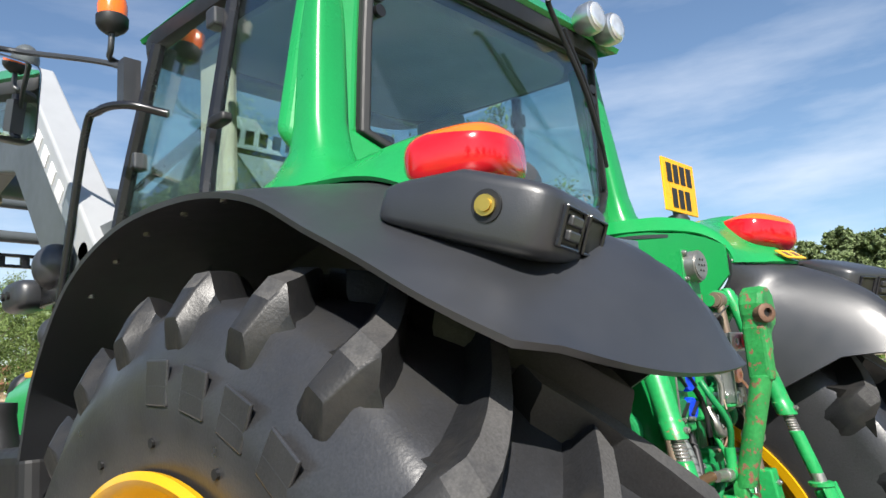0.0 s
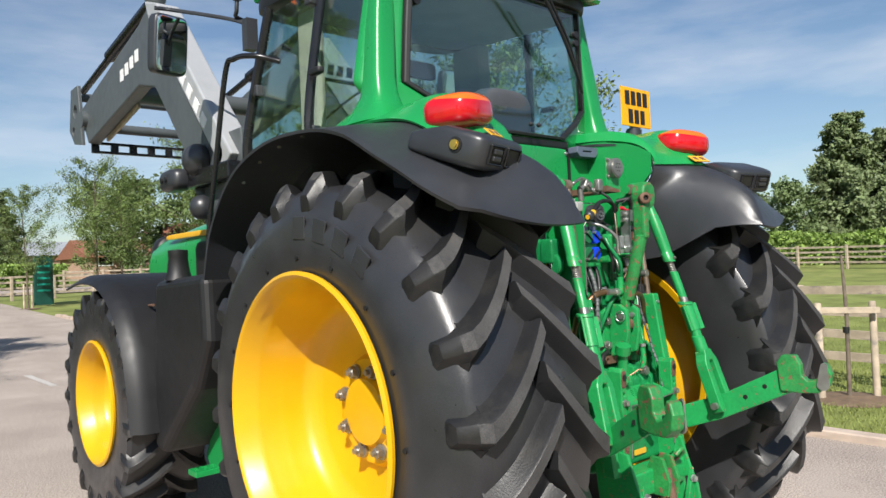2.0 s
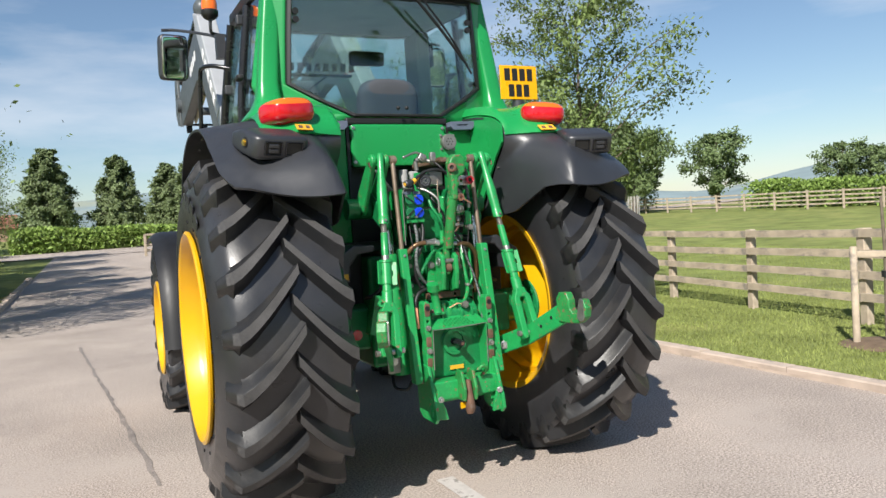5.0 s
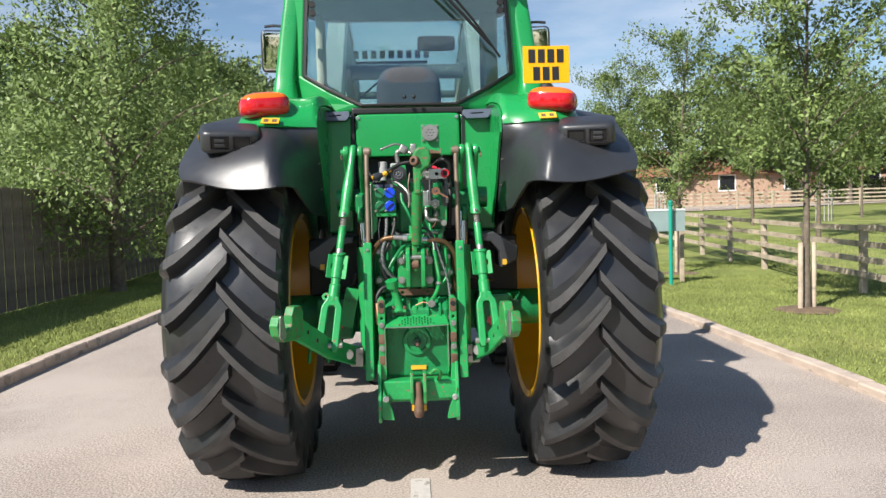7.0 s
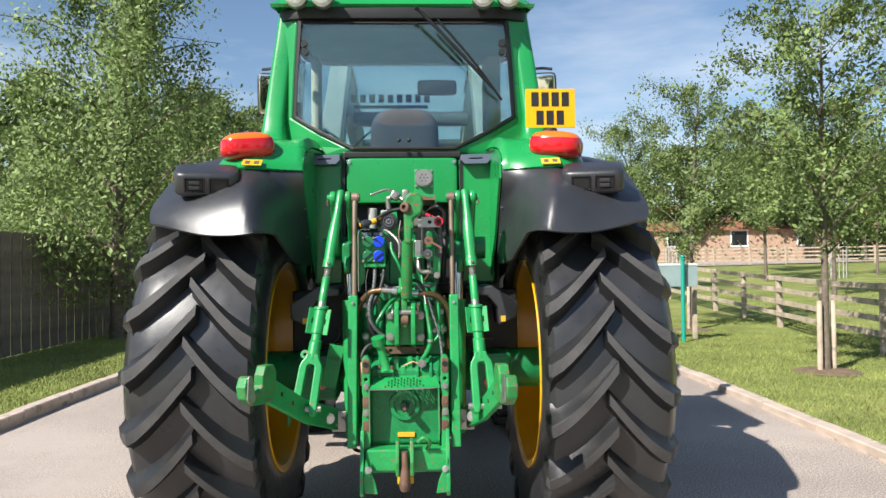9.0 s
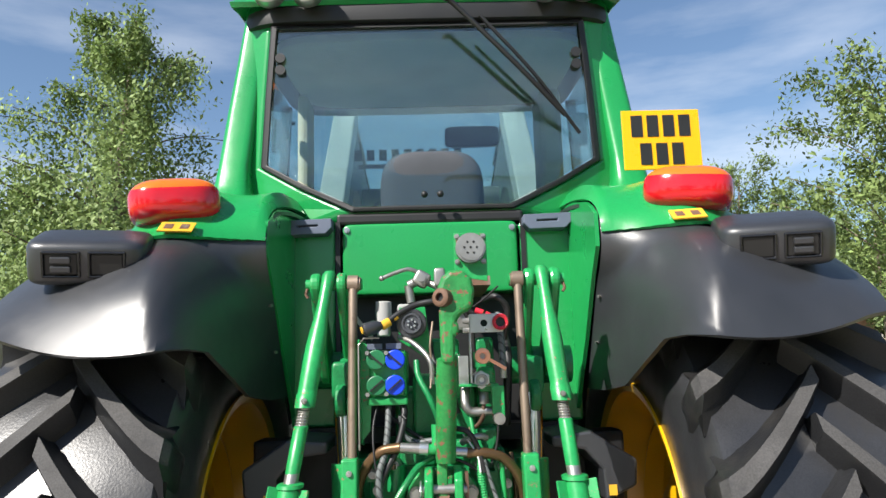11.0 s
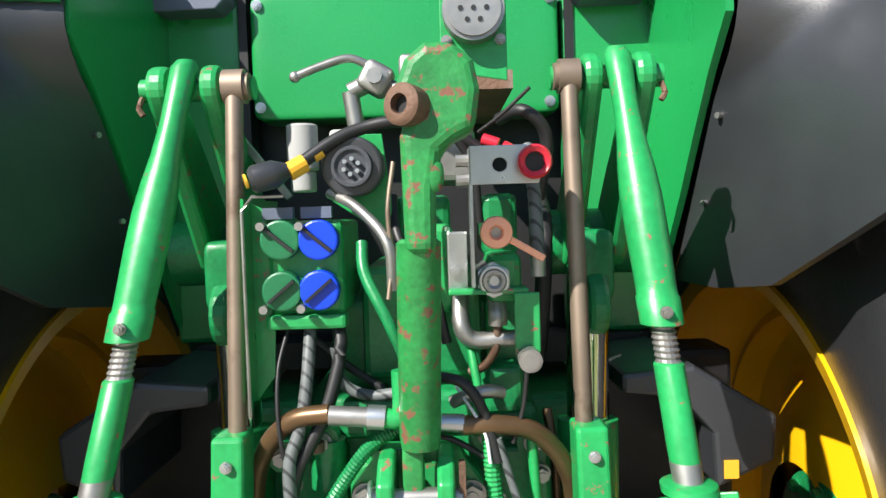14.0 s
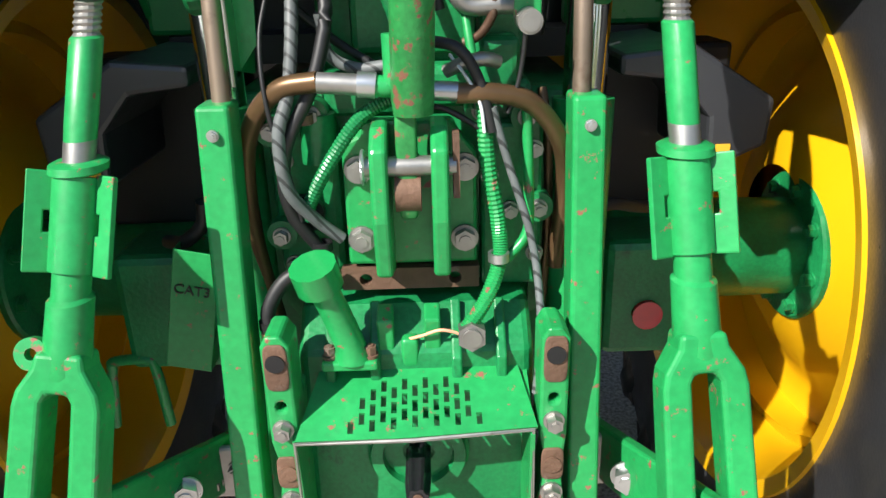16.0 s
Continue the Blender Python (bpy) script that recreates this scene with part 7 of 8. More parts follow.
    bm = rod(B(), (s_ * 0.56, 4.80, 2.82), (s_ * 0.70, 4.80, 2.82), 0.07, n=20)
    part("arm_pin", bm, "grey", loader, smooth=40)
    bm = prism(B(), [(3.75, 2.82), (4.60, 2.68), (4.55, 2.60), (3.70, 2.74)], "x", s_ * 0.54, s_ * 0.56)
    part("arm_rail", bm, "wood", loader)
bm = rod(B(), (-0.6, 3.70, 2.84), (0.6, 3.70, 2.84), 0.075, n=20)
part("cross_tube", bm, "grey", loader, "dark grey cross tube", smooth=40)
bm = rod(B(), (-0.6, 5.12, 2.82), (0.6, 5.12, 2.82), 0.045, n=16)
rod(bm, (-0.6, 5.12, 3.08), (0.6, 5.12, 3.08), 0.04, n=16)
part("headstock_tube", bm, "grey", loader, smooth=40)
bm = plate_holes(B(), [(-0.62, -0.05), (0.62, -0.05), (0.62, 0.05), (-0.62, 0.05)], [[(-0.56 + 0.16 * k, -0.028), (-0.46 + 0.16 * k, -0.028), (-0.46 + 0.16 * k, 0.028), (-0.56 + 0.16 * k, 0.028)] for k in range(7)], at(0, 4.78, 2.58) @ YUP, 0.03)
part("carriage_bar", bm, "blackgloss", loader, "black slotted carriage bar")
# raised marks on the rear tyre walls
for s_ in (-1, 1):
    for k in range(4):
        a = radians(126 - 11 * k) if s_ < 0 else radians(54 + 11 * k)
        r_ = 0.69
        bm = box(B(), (-0.0035, -0.040, -0.040), (0.0035, 0.040, 0.040), Matrix.Translation((s_ * (WX + 0.328), WY + r_ * math.cos(a), RC + r_ * math.sin(a))) @ Matrix.Rotation(a - math.pi / 2, 4, "X"))
        part("wall_mark", bm, "tyre", tractor, bevel=0.003)
    for k in range(16):
        a = 2 * math.pi * k / 16
        bm = rod(B(), (s_ * (WX + 0.314), WY + 0.585 * math.cos(a), RC + 0.585 * math.sin(a)), (s_ * (WX + 0.324), WY + 0.585 * math.cos(a), RC + 0.585 * math.sin(a)), 0.009, n=10)
        part("wall_stud", bm, "black", tractor)


# ---- road edges and verges ----
def kerb_line(name, x, w, z0, z1, y0, y1, label):
    """A row of kerb stones, each its own piece."""
    L = 0.915
    bm = B()
    box(bm, (x - w / 2, y0, -0.10), (x + w / 2, y1, z0))
    base = tagged(part(name, bm, "kerb"), label, "kerb", kind="structure")
    bm = B()
    box(bm, (-w / 2 - 0.002, -L / 2 + 0.006, -0.12), (w / 2 + 0.002, L / 2 - 0.006, z1))
    bmesh.ops.bevel(bm, geom=[e for e in bm.edges if e.calc_length() > 0.5], offset=0.012, segments=1, affect="EDGES")
    me = bpy.data.meshes.new("kerb_stone")
    bm.to_mesh(me)
    bm.free()
    me.materials.append(M["kerb"])
    r = random.Random(5)
    for i in range(int((y1 - y0) / L)):
        ob = new("kerb_stone", me)
        ob.parent = base
        y = y0 + L * (i + 0.5)
        ob.matrix_local = Matrix.Translation((x + r.uniform(-0.006, 0.006), y, terrain(x, y) + r.uniform(-0.008, 0.006))) @ Matrix.Rotation(r.uniform(-0.004, 0.004), 4, "Z")


kerb_line("kerb_right", 3.32, 0.13, 0.02, 0.07, -8, 24, "pale concrete kerb stones along the drive")
kerb_line("kerb_left", -3.58, 0.13, 0.04, 0.10, -8, 24, "grey concrete kerb stones along the drive")
for i, (y0, y1) in enumerate(((-1.65, -0.25), (3.8, 5.5), (8.9, 10.6), (14.4, 16.1))):
    bm = B()
    vs = [bm.verts.new((x, y, 0.005 + terrain(x, y))) for x, y in ((-0.045, y0), (0.045, y0), (0.05, y1), (-0.05, y1))]
    bm.faces.new(vs)
    tagged(part("road_marking", bm, "paint"), "worn white dash painted on the drive", "road marking", kind="structure")
bm = B()
for k in range(24):
    x0, x1 = -70 + k * 6, -64 + k * 6
    f = [bm.verts.new((x, y, terrain(x, y) + 0.02)) for x, y in ((x0, 37 + 0.17 * x0), (x1, 37 + 0.17 * x1), (x1, 43 + 0.17 * x1), (x0, 43 + 0.17 * x0))]
    bm.faces.new(f)
tagged(part("road", bm, "asphalt"), "asphalt lane crossing beyond the drive", "road", kind="structure")


def blades(name, x0, x1, y0, y1, n, seed, h=0.05):
    """Short grass blades in one mesh."""
    r = np.random.RandomState(seed)
    x, y = r.uniform(x0, x1, n), r.uniform(y0, y1, n)
    a, hh, ln = r.uniform(0, 6.28, n), h * r.uniform(0.5, 1.3, n), r.uniform(-0.6, 0.6, (n, 2))
    z = np.array([terrain(p, q) for p, q in zip(x, y)]) - 0.03
    w = 0.003 + 0.004 * r.rand(n)
    v = np.empty((n, 3, 3))
    v[:, 0] = np.stack([x - w * np.cos(a), y - w * np.sin(a), z], 1)
    v[:, 1] = np.stack([x + w * np.cos(a), y + w * np.sin(a), z], 1)
    v[:, 2] = np.stack([x + hh * ln[:, 0], y + hh * ln[:, 1], z + hh], 1)
    me = bpy.data.meshes.new(name)
    me.from_pydata(v.reshape(-1, 3).tolist(), [], [(3 * i, 3 * i + 1, 3 * i + 2) for i in range(n)])
    me.materials.append(M["blade"])
    return tagged(new(name, me), "short mown grass blades on the verge", "grass", kind="stuff")


blades("grass", 3.42, 9.0, -2, 13, 120000, 1, 0.034)
blades("grass", 9.0, 16.0, 0, 20, 40000, 3, 0.045)
blades("grass", -6.3, -3.66, 0, 18, 80000, 2, 0.04)


# ---- trees ----
def leaf_mesh(name, centres, size, seed, material, droop=0.0, axis=None, face=1.0):
    """Leaves as small bent diamonds round the given centres, in one mesh."""
    r = np.random.RandomState(seed)
    n = len(centres)
    d = r.normal(size=(n, 3))
    d[:, 2] -= droop
    d /= np.linalg.norm(d, axis=1)[:, None]
    nrm = r.normal(size=(n, 3)) * 0.75
    if axis is not None:
        o = np.asarray(centres) - axis
        o[:, 2] *= 0.5
        nrm += face * o / (np.linalg.norm(o, axis=1)[:, None] + 1e-6)
    nrm[:, 2] += 0.45 * face
    e = np.cross(d, nrm)
    e /= np.linalg.norm(e, axis=1)[:, None]
    s = size * r.uniform(0.6, 1.35, (n, 1))
    c = np.asarray(centres)
    v = np.empty((n, 4, 3))
    v[:, 0], v[:, 1], v[:, 2], v[:, 3] = c - d * s, c + e * s * 0.5, c + d * s, c - e * s * 0.5
    me = bpy.data.meshes.new(name)
    me.from_pydata(v.reshape(-1, 3).tolist(), [], [(4 * i, 4 * i + 1, 4 * i + 2, 4 * i + 3) for i in range(n)])
    me.materials.append(M[material])
    return me


def tree(kind, H, R, base, n_leaf, size, seed, leaf, label, trunk_r=0.09, clear=0.22):
    """A tree: tapered trunk with limbs and twigs, and a crown of leaves held by them."""
    r = np.random.RandomState(seed)
    bm = B()
    bend = r.normal(scale=0.03 * H, size=2)
    def spine(t):
        return Vector((bend[0] * t * t, bend[1] * t * t, H * 0.97 * t))
    tube(bm, [spine(t) for t in (0, 0.03, 0.15, 0.35, 0.6, 0.8, 1.0)], lambda t: trunk_r * (1.25 - 1.15 * t) + 0.006, 10, k=3)
    cent = []
    n_limb = {"birch": 34, "ash": 22, "conifer": 80, "round": 20}[kind]
    per = n_leaf // n_limb
    for i in range(n_limb):
        t = clear + (0.97 - clear) * ((i + r.rand()) / n_limb)
        a = i * 2.4 + r.uniform(-0.5, 0.5)
        p = spine(t)
        k = (t - clear) / (1 - clear)
        if kind == "conifer":
            L = R * (1 - 0.80 * k ** 1.6) * r.uniform(0.8, 1.12)
            rise = 0.05 * L
        elif kind == "birch":
            L = R * (0.55 + 0.65 * math.sin(math.pi * min(1, k * 0.9 + 0.15))) * (1 - 0.55 * k) * r.uniform(0.7, 1.2)
            rise = 0.45 * L
        elif kind == "ash":
            L = R * (0.35 + 0.75 * math.sin(math.pi * (k * 0.75 + 0.2))) * r.uniform(0.65, 1.25)
            rise = 0.75 * L
        else:
            L = R * math.sqrt(max(0.1, 1 - (2 * k - 0.9) ** 2)) * r.uniform(0.8, 1.1)
            rise = 0.35 * L
        e = p + Vector((L * math.cos(a), L * math.sin(a), rise))
        mid = (p + e) / 2 + Vector((0, 0, 0.12 * L))
        tube(bm, [p, mid, e], lambda q, w=trunk_r * (1 - 0.75 * t) * 0.30: w * (1 - 0.85 * q) + 0.004, 6, k=3)
        f = r.rand(per) ** (0.7 if kind != "conifer" else 0.8)
        f = f[:, None]
        P, Q, E = np.array(p), np.array(mid), np.array(e)
        along = (1 - f) ** 2 * P + 2 * f * (1 - f) * Q + f * f * E
        m_ = max(4, per // (28 if kind != "conifer" else 20))
        tw = r.normal(size=(m_, 3)) * (0.20 if kind != "ash" else 0.24) * L * 0.8
        tw[:, 2] *= 0.7
        which = r.randint(0, m_, per)
        anchor = r.rand(m_) ** 0.6
        an = anchor[which][:, None]
        along = (1 - an) ** 2 * P + 2 * an * (1 - an) * Q + an * an * E
        pts = along + tw[which] * f + r.normal(size=(per, 3)) * (0.07 if kind != "round" else 0.12) * (0.6 + 0.4 * L)
        if kind == "birch":
            hang = r.rand(m_)[which] * 0.55 * L
            pts[:, 2] -= hang * r.rand(per) * 1.6
        if kind == "conifer":
            pts[:, 2] -= 0.10 * L * f[:, 0]
        cent.append(pts)
    cent = np.concatenate(cent)
    cent = cent[cent[:, 2] > 0.08 * H]
    th = empty("tree", label, "tree", base)
    part("trunk", bm, "bark", th, smooth=50)
    me = leaf_mesh("crown", cent, size, seed + 9, leaf, 0.6 if kind == "birch" else 0.0, np.array((bend[0] * 0.3, bend[1] * 0.3, H * 0.45)), 1.7)
    ob = new("crown", me)
    ob.parent = th
    return th


def place(th, x, y, rot=0.0, s=1.0):
    th.matrix_basis = Matrix.Translation((x, y, terrain(x, y) - 0.04)) @ Matrix.Rotation(rot, 4, "Z") @ Matrix.Diagonal((s, s, s, 1))


def again(th, x, y, rot, s=1.0):
    c = copy_thing(th, Matrix.Identity(4))
    place(c, x, y, rot, s)
    return c


G1 = "weeping birches along the drive"
b1 = tree("birch", 8.2, 2.9, G1, 46000, 0.046, 11, "birch", "tall weeping birch with fine pale green leaves", 0.13, 0.10)
place(b1, -5.75, 10.4)
b2 = tree("birch", 6.6, 2.4, G1, 38000, 0.046, 12, "birch", "weeping birch with fine pale green leaves", 0.11, 0.08)
place(b2, -5.35, 16.2, 0.0, 0.92)
again(b1, -6.6, 17.39, 1.9, 0.82)
again(b2, -6.6, 21.64, 2.5, 1.0)
again(b1, -7.0, 26.74, 4.1, 0.85)
again(b2, -7.2, 32.27, 0.7, 1.1)
again(b1, -9.6, 15.27, 3.0, 0.62)
again(b2, -10.0, 21.22, 1.0, 1.1)
G2 = "young staked trees on the verge"
a1 = tree("ash", 5.4, 1.55, G2, 15000, 0.040, 21, "ash", "young leafy tree with a thin pale trunk", 0.055, 0.30)
place(a1, 5.24, 5.38, 0.4, 0.87)
a2 = tree("ash", 6.2, 1.55, G2, 15000, 0.040, 22, "ash", "young leafy tree with a thin pale trunk", 0.055, 0.26)
place(a2, 5.62, 10.97, 1.0, 0.80)
again(a1, 7.3, 20.79, 2.2, 1.05)
again(a2, 4.6, 23.34, 2.9, 0.80)
again(a1, 6.3, 26.32, 0.2, 0.85)
again(a2, 3.4, 27.59, 4.4, 0.70)
again(a1, 12.6, 17.82, 1.1, 1.1)
again(a2, 14.2, 25.47, 3.3, 1.15)
again(a1, 17.5, 32.27, 5.0, 1.2)
again(a2, 20.5, 28.02, 2.0, 1.0)
G3 = "conifers beyond the paddock"
c1 = tree("conifer", 10.4, 3.3, G3, 56000, 0.15, 31, "conifer", "tall dark conifer beyond the paddock", 0.2, 0.06)
place(c1, 52.3, 17.3, 0.0, 1.0)
for x_, y_, q_, s_ in ((53.2, 15.3, 1.0, 0.86), (54.0, 13.2, 2.0, 0.93), (54.5, 11.0, 3.0, 0.88), (55.2, 8.8, 0.3, 0.93), (55.6, 6.4, 4.0, 0.9), (56.2, 3.8, 5.0, 0.92), (8.5, 64.57, 1.2, 0.72), (4.5, 66.27, 2.2, 0.66), (6.4, 63.0, 0.2, 0.68), (0.5, 67.97, 3.1, 0.75), (-5, 66.27, 1.5, 0.8)):
    again(c1, x_, y_, q_, s_)
G4 = "broad trees in the distance"
r1 = tree("round", 7.5, 3.4, G4, 9000, 0.17, 41, "darkleaf", "broad dark green tree in the distance", 0.2, 0.18)
place(r1, 47.1, 19.5, 0.0, 0.70)
for x_, y_, q_, s_ in ((40, 35.67, 1.0, 0.75), (35, 39.07, 2.0, 0.8), (30, 44.17, 0.5, 0.95), (25, 47.57, 3.0, 1.1), (20, 49.27, 1.7, 1.15), (38, 42.47, 2.4, 0.9), (15, 52.67, 0.9, 1.0), (28, 52.67, 1.2, 1.2), (46.0, 28.0, 2.6, 0.5), (44.5, 28.9, 1.2, 0.55), (-14, 33.97, 1.0, 1.1), (-12, 44.17, 2.0, 1.3), (-16, 25.47, 0.3, 1.1)):
    again(r1, x_, y_, q_, s_)
k1 = tree("round", 5.0, 3.0, "", 6000, 0.17, 43, "copper", "dark copper beech beyond the hedge", 0.18, 0.15)
place(k1, 46.5, 23.6, 0.0, 0.8)


def hedge(x0, y0, x1, y1, h, w, n, seed, label, material="hedge"):
    r = np.random.RandomState(seed)
    t, u, z = r.rand(n), r.normal(size=n) * 0.35, r.rand(n) ** 0.8
    L = math.hypot(x1 - x0, y1 - y0)
    nx, ny = -(y1 - y0) / L, (x1 - x0) / L
    top = h * (0.9 + 0.1 * np.sin(t * L * 0.9) * np.sin(t * L * 0.37 + 1))
    x, y = x0 + (x1 - x0) * t + nx * u * w, y0 + (y1 - y0) * t + ny * u * w
    c = np.stack([x, y, z * top + np.array([terrain(p, q) for p, q in zip(x, y)])], 1)
    me = leaf_mesh("hedge", c, 0.13, seed, material)
    return tagged(new("hedge", me), label, "hedge")


hedge(39.5, 32, 38.0, 2.0, 1.95, 1.6, 22000, 51, "clipped light green hedge behind the paddock")
hedge(-6, 43.5, 9, 46, 1.5, 1.4, 14000, 52, "low green hedge beyond the lane", "hedge")
hedge(14, 50.97, 40, 42.47, 2.0, 1.6, 8000, 53, "rough green hedge below the houses", "darkleaf")


# ---- fences, stakes, signs ----
def fence(name, pts, label, h=1.05, step=1.9, rails=(0.28, 0.52, 0.76, 1.0)):
    """A post and rail fence along a line of points; every post and rail is a piece of its own."""
    th = empty(name, label, "fence")
    r = random.Random(8)
    bm = box(B(), (-0.055, -0.045, -0.2), (0.055, 0.045, h))
    bmesh.ops.bevel(bm, geom=[e for e in bm.edges], offset=0.008, segments=1, affect="EDGES")
    pm = bpy.data.meshes.new("post")
    bm.to_mesh(pm)
    bm.free()
    pm.materials.append(M["wood"])
    bm = box(B(), (-0.5, -0.018, -0.045), (0.5, 0.018, 0.045))
    rm = bpy.data.meshes.new("rail")
    bm.to_mesh(rm)
    bm.free()
    rm.materials.append(M["wood"])
    for (x0, y0), (x1, y1) in zip(pts, pts[1:]):
        L = math.hypot(x1 - x0, y1 - y0)
        n = max(1, round(L / step))
        a = math.atan2(y1 - y0, x1 - x0)
        prev = None
        for i in range(n + 1):
            x, y = x0 + (x1 - x0) * i / n, y0 + (y1 - y0) * i / n
            z = terrain(x, y)
            ob = new("post", pm)
            ob.parent = th
            ob.matrix_local = Matrix.Translation((x, y, z)) @ Matrix.Rotation(a + r.uniform(-0.04, 0.04), 4, "Z") @ Matrix.Rotation(r.uniform(-0.02, 0.02), 4, "X")
            if prev:
                for q in rails:
                    p0, p1 = Vector((prev[0], prev[1], prev[2] + q + r.uniform(-0.012, 0.012))), Vector((x, y, z + q + r.uniform(-0.012, 0.012)))
                    d = p1 - p0
                    ob = new("rail", rm)
                    ob.parent = th
                    off = Vector((-math.sin(a), math.cos(a), 0)) * 0.06
                    ob.matrix_local = Matrix.Translation((p0 + p1) / 2 + off) @ d.to_track_quat("X", "Z").to_matrix().to_4x4() @ Matrix.Diagonal((d.length * 1.005, 1, 1, 1))
            prev = (x, y, z)
    return th


fence("paddock_fence", [(5.2, -6.0), (5.55, -1.6), (6.1, 1.48), (7.06, 7.0), (7.58, 11.2), (7.72, 16.5), (7.9, 22.5)], "weathered brown post and rail fence of the paddock")
fence("far_fence", [(7.9, 41.5), (14, 41.4), (23, 41), (36, 39)], "weathered post and rail fence at the far side", 1.1, 2.4)
fence("far_fence", [(36, 39), (36.5, 21), (34, 11), (30, 0)], "weathered post and rail fence below the hedge", 1.1, 2.4)
fence("lane_fence", [(0.5, 33.0), (7.5, 34.5)], "low weathered post and rail fence by the lane", 1.0, 2.0)


def stake_pair(x, y, dx, h=0.98, bar=None, pole=0.0):
    th = empty("tree_stakes", "pair of pale round timber tree stakes", "tree stakes", "tree stakes on the verge")
    for k in (-1, 1):
        bm = tapered(B(), [(x + k * dx, y + k * dx * 0.4, terrain(x, y) - 0.1, 0.034), (x + k * dx, y + k * dx * 0.4, h + terrain(x, y) - 0.01, 0.032), (x + k * dx, y + k * dx * 0.4, h + terrain(x, y), 0.024)], 12)
        part("stake", bm, "wood", th, smooth=40)
    if bar:
        bm = box(B(), (x - dx - 0.05, y - 0.03, bar - 0.03), (x + dx + 0.05, y + 0.0, bar + 0.03))
        part("cross_bar", bm, "wood", th, bevel=0.005)
    if pole:
        bm = tapered(B(), [(x, y, -0.1, 0.022), (x + 0.01, y, pole * 0.6, 0.018), (x - 0.01, y, pole, 0.012)], 10)
        part("bare_stem", bm, "bark", th, "thin bare stem", smooth=50)
        bm = tapered(B(), [(x, y, 0.62, 0.030), (x, y, 0.68, 0.030)], 12)
        part("tie", bm, "black", th)
    bm = B()
    lathe(bm, [(0.001, 0.030), (0.22, 0.022), (0.34, 0.008), (0.42, -0.010)], Matrix.Translation((x, y, terrain(x, y) - 0.012)), 18)
    part("bare_soil", bm, "soil", th, smooth=60)
    return th


stake_pair(5.24, 5.36, 0.115, 0.88)
stake_pair(5.62, 10.95, 0.07, 0.95)
bare = stake_pair(0, 0, 0.24, 0.92, 0.84, 1.38)
bare.matrix_basis = Matrix.Translation((5.09, 0.60, terrain(5.09, 0.60))) @ Matrix.Rotation(radians(-66), 4, "Z")
for x_, y_ in ((4.6, 23.34), (6.3, 26.32), (3.4, 27.59)):
    stake_pair(x_, y_, 0.14, 0.9)
# sign at the field corner, on teal posts
th = empty("field_sign", "pale sign board on two teal posts", "sign")
for x_, y_ in ((4.17, 8.86), (4.66, 8.80)):
    bm = rod(B(), (x_, y_, -0.1), (x_, y_, 1.42), 0.035, n=18)
    rod(bm, (x_, y_, 1.40), (x_, y_, 1.43), 0.045, n=18)
    ellipsoid(bm, (x_, y_, 1.455), (0.040, 0.040, 0.034), None, 16, 10)
    part("post", bm, "teal", th, smooth=40)
bm = box(B(), (3.62, 8.87, 0.93), (4.95, 8.895, 1.32))
part("board", bm, "signback", th, bevel=0.004)
bm = box(B(), (3.62, 8.862, 1.30), (4.95, 8.903, 1.335))
part("board_edge", bm, "white", th, bevel=0.003)
bm = box(B(), (5.03, 9.3, -0.1), (5.10, 9.37, 0.95))
tagged(part("marker_post", bm, "wood", bevel=0.006), "short square timber post by the sign", "post")
# dark green board ahead by the lane
th = empty("name_board", "dark green notice board on the verge ahead", "sign")
bm = box(B(), (4.05, 29.8, terrain(4.4, 29.8) - 0.1), (4.75, 29.95, terrain(4.4, 29.8) + 1.9))
part("board", bm, "signgreen", th, bevel=0.03)
for k in range(5):
    bm = box(B(), (4.17, 29.785, terrain(4.4, 29.8) + 0.5 + k * 0.24), (4.63, 29.798, terrain(4.4, 29.8) + 0.58 + k * 0.24))
    part("text_bar", bm, "teal", th)
# slatted tree guards
for x_, y_ in ((18.0, 26.74), (11.0, 27.17), (24.6, 27.0)):
    th = empty("tree_guard", "pale slatted timber tree guard", "tree guard", "tree guards in the field")
    z_ = terrain(x_, y_)
    for k in range(12):
        a = 2 * math.pi * k / 12
        bm = box(B(), (x_ + 0.32 * math.cos(a) - 0.013, y_ + 0.32 * math.sin(a) - 0.012, z_ - 0.05), (x_ + 0.32 * math.cos(a) + 0.013, y_ + 0.32 * math.sin(a) + 0.012, z_ + 1.5))
        part("slat", bm, "paint", th)
# close boarded fence behind the birches
th = empty("board_fence", "tall dark close-boarded fence behind the birches", "fence")
bm = box(B(), (-0.012, -0.072, 0), (0.012, 0.072, 1.95))
bd = bpy.data.meshes.new("board")
bm.to_mesh(bd)
bm.free()
bd.materials.append(M["darkwood"])
for k in range(150):
    ob = new("board", bd)
    ob.parent = th
    y_ = 2.4 + 0.15 * k
    ob.matrix_local = Matrix.Translation((-6.35 + (0.012 if k % 2 else -0.012), y_, terrain(-6.35, y_) - 0.02))
for k in range(10):
    y_ = 2.4 + 2.4 * k
    bm = box(B(), (-6.47, y_ - 0.05, terrain(-6.35, y_) - 0.1), (-6.38, y_ + 0.05, terrain(-6.35, y_) + 2.0))
    part("post", bm, "darkwood", th)


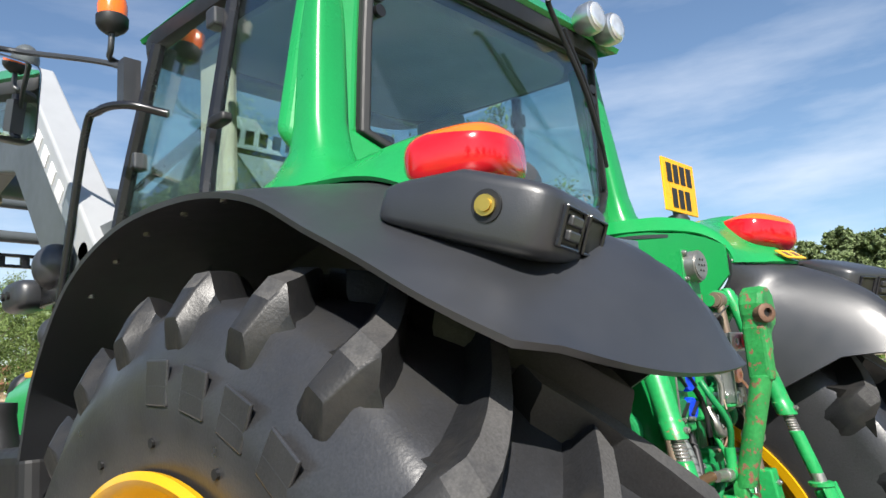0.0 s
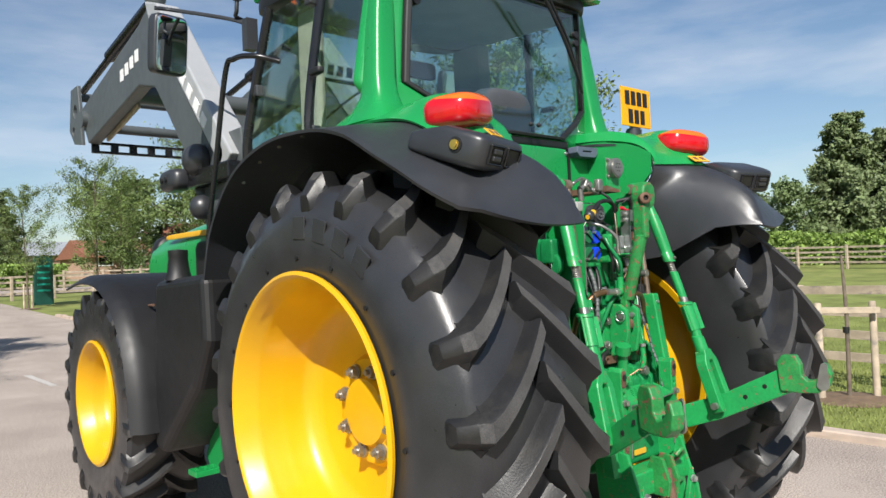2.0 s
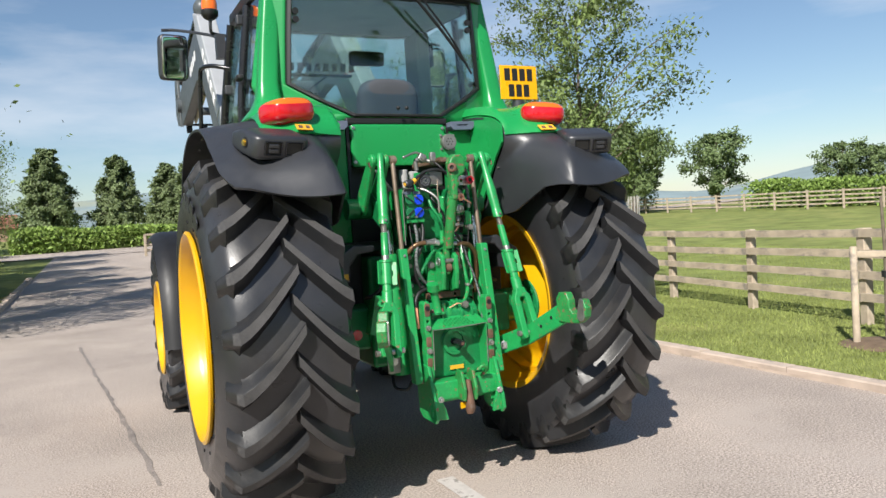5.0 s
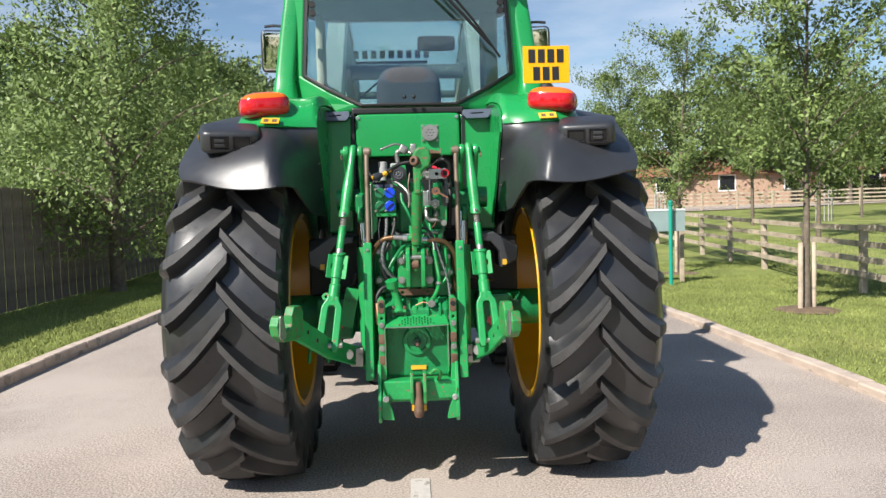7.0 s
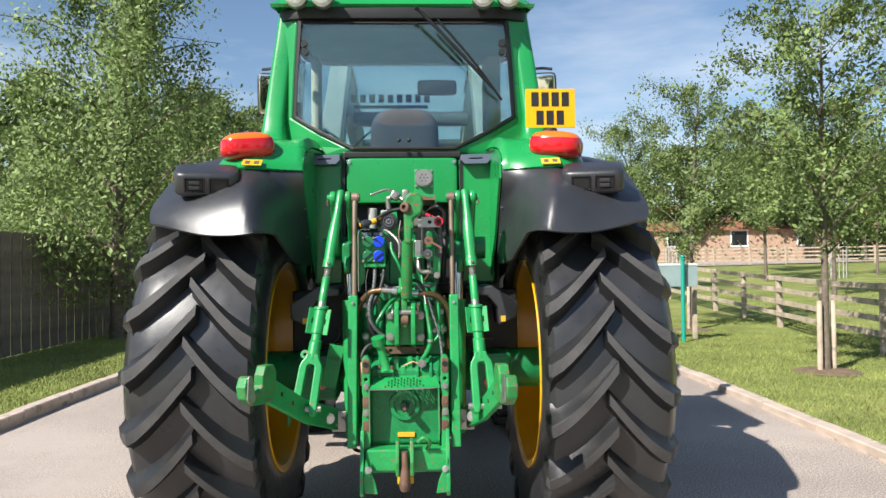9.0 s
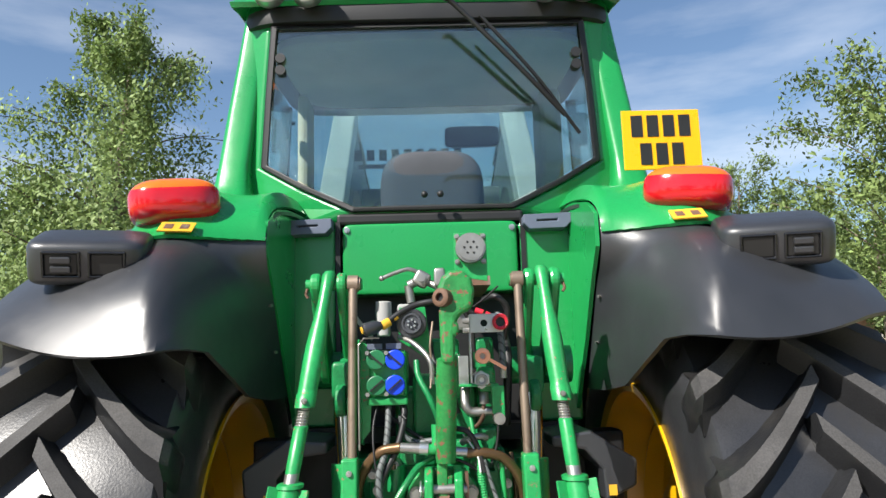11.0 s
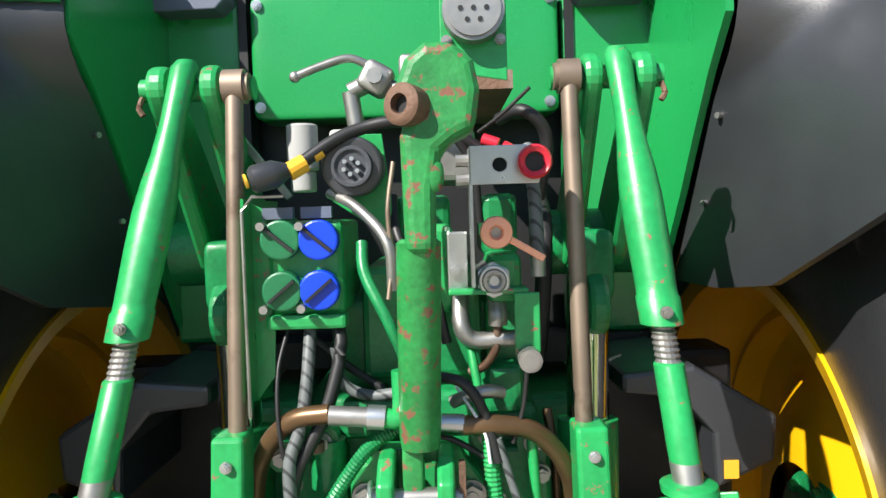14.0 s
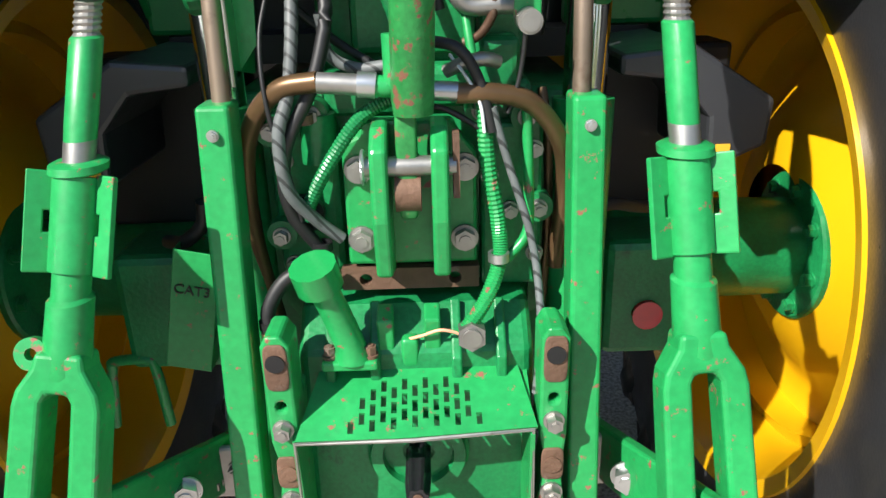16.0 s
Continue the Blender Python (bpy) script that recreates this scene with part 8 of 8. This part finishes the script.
# ---- houses ----
def house(x, y, rot, w, d, h, rh, label):
    th = empty("house", label, "house", "houses beyond the lane")
    bm = box(B(), (-w / 2, -d / 2, -0.5), (w / 2, d / 2, h))
    part("wall", bm, "brick", th)
    bm = prism(B(), [(-d / 2 - 0.4, h - 0.1), (d / 2 + 0.4, h - 0.1), (0, h + rh)], "x", -w / 2 - 0.3, w / 2 + 0.3)
    rf = part("roof", bm, "roof", th)
    bm = box(B(), (w * 0.25, -0.3, h + rh * 0.5), (w * 0.25 + 0.7, 0.3, h + rh + 0.8))
    part("chimney", bm, "brick", rf)
    for k in range(3):
        xx = -w / 2 + w * (k + 0.5) / 3
        bm = box(B(), (xx - 0.6, -d / 2 - 0.03, 0.9), (xx + 0.6, -d / 2 + 0.02, 2.1))
        wd = part("window", bm, "white", th)
        bm = box(B(), (xx - 0.5, -d / 2 - 0.05, 1.0), (xx + 0.5, -d / 2 - 0.032, 2.0))
        part("pane", bm, "blackgloss", wd)
    th.matrix_basis = Matrix.Translation((x, y, terrain(x, y))) @ Matrix.Rotation(rot, 4, "Z")


house(17, 61.17, 0.1, 7.5, 6, 1.7, 1.4, "low brick bungalow with a red brown roof")
house(24, 50.97, -0.3, 13, 8, 2.2, 2.0, "low brick bungalow with a red brown roof")
house(33, 56.07, -0.4, 14, 8, 2.2, 2.0, "low brick bungalow with a red brown roof")
house(-16, 89.22, 0.1, 13, 8, 1.4, 1.5, "low brick bungalow with a red brown roof")
# low grey shed beyond the bungalow
th = empty("shed", "long low shed with a pale grey metal roof", "shed")
bm = box(B(), (13, 79, 1.5), (21, 84, 4.3))
part("wall", bm, "brick", th)
bm = prism(B(), [(78.4, 4.2), (84.6, 4.2), (81.5, 5.7)], "x", 12.6, 21.4)
part("roof", bm, "slate", th)


# distant hills, with the haze of distance painted into their bluish colour
def hills(u, v):
    a = radians(20 + 140 * u)
    d = 650 + 500 * v
    h = (34 + 14 * math.sin(5 * a) + 6 * math.sin(13 * a + 1) + 3 * math.sin(31 * a)) * math.sin(math.pi * min(1, v * 0.9)) ** 0.8
    return (d * math.cos(a), d * math.sin(a), h + 4)


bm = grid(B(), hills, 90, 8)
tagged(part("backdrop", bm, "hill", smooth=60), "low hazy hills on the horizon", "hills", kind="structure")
# overhead cable
bm = tube(B(), [(-22, 8.5, 8.6), (-14, 13.6, 8.0), (-6, 18.7, 8.2)], 0.012, 6)
tagged(part("overhead_cable", bm, "black"), "thin black overhead cable", "cable")

# tar seam along the drive
bm = B()
r = random.Random(4)
prev = None
for k in range(40):
    y_ = 0.6 + 0.17 * k
    x_ = -1.32 - 0.08 * y_ + r.uniform(-0.012, 0.012)
    w_ = 0.016 + r.uniform(-0.006, 0.008)
    cur = [bm.verts.new((x_ - w_, y_, 0.004)), bm.verts.new((x_ + w_, y_, 0.004))]
    if prev:
        bm.faces.new((prev[0], prev[1], cur[1], cur[0]))
    prev = cur
tagged(part("road_seam", bm, "tar"), "dark uneven tar seam along the drive", "road seam", kind="structure")
# darker trees beyond the paddock
for x_, y_, q_, s_ in ((33.1, 42.47, 0.6, 1.15), (35.9, 43.32, 2.2, 1.0), (27.1, 45.87, 4.0, 1.2)):
    again(r1, x_, y_, q_, s_)
# unseen trees and hedge added behind the camera, to darken mirror and paint reflections
for x_, y_, q_, s_ in ((-17, -22.13, 0.4, 0.9), (-9, -26.38, 1.9, 1.0), (0, -28.93, 3.0, 0.9), (9, -26.38, 4.2, 1.0), (17, -22.13, 5.5, 0.95), (24, -13.63, 0.8, 0.9), (-22, -11.93, 2.7, 0.8)):
    again(r1, x_, y_, q_, s_)
hedge(-34, -30.63, 34, -32.33, 3.4, 2.0, 14000, 55, "unseen rough hedge added behind the camera to darken reflections", "darkleaf")

# dry uneven edge of the verge behind the kerbs
for side, x0 in ((1, 3.39), (-1, -3.655)):
    bm = B()
    r = random.Random(12 + side)
    prev = None
    for k in range(90):
        y_ = -6 + 0.28 * k
        w_ = 0.14 + 0.10 * r.random() + 0.07 * math.sin(k * 0.7)
        z_ = terrain(x0, y_)
        cur = [bm.verts.new((x0, y_, z_ + 0.045)), bm.verts.new((x0 + side * w_ * 0.5, y_, z_ + 0.02)), bm.verts.new((x0 + side * w_, y_, z_ - 0.034))]
        if prev:
            bm.faces.new((prev[0], prev[1], cur[1], cur[0]))
            bm.faces.new((prev[1], prev[2], cur[2], cur[1]))
        prev = cur
    tagged(part("verge_edge", bm, "drygrass", smooth=60), "dry trodden strip of verge behind the kerb", "verge", kind="structure")
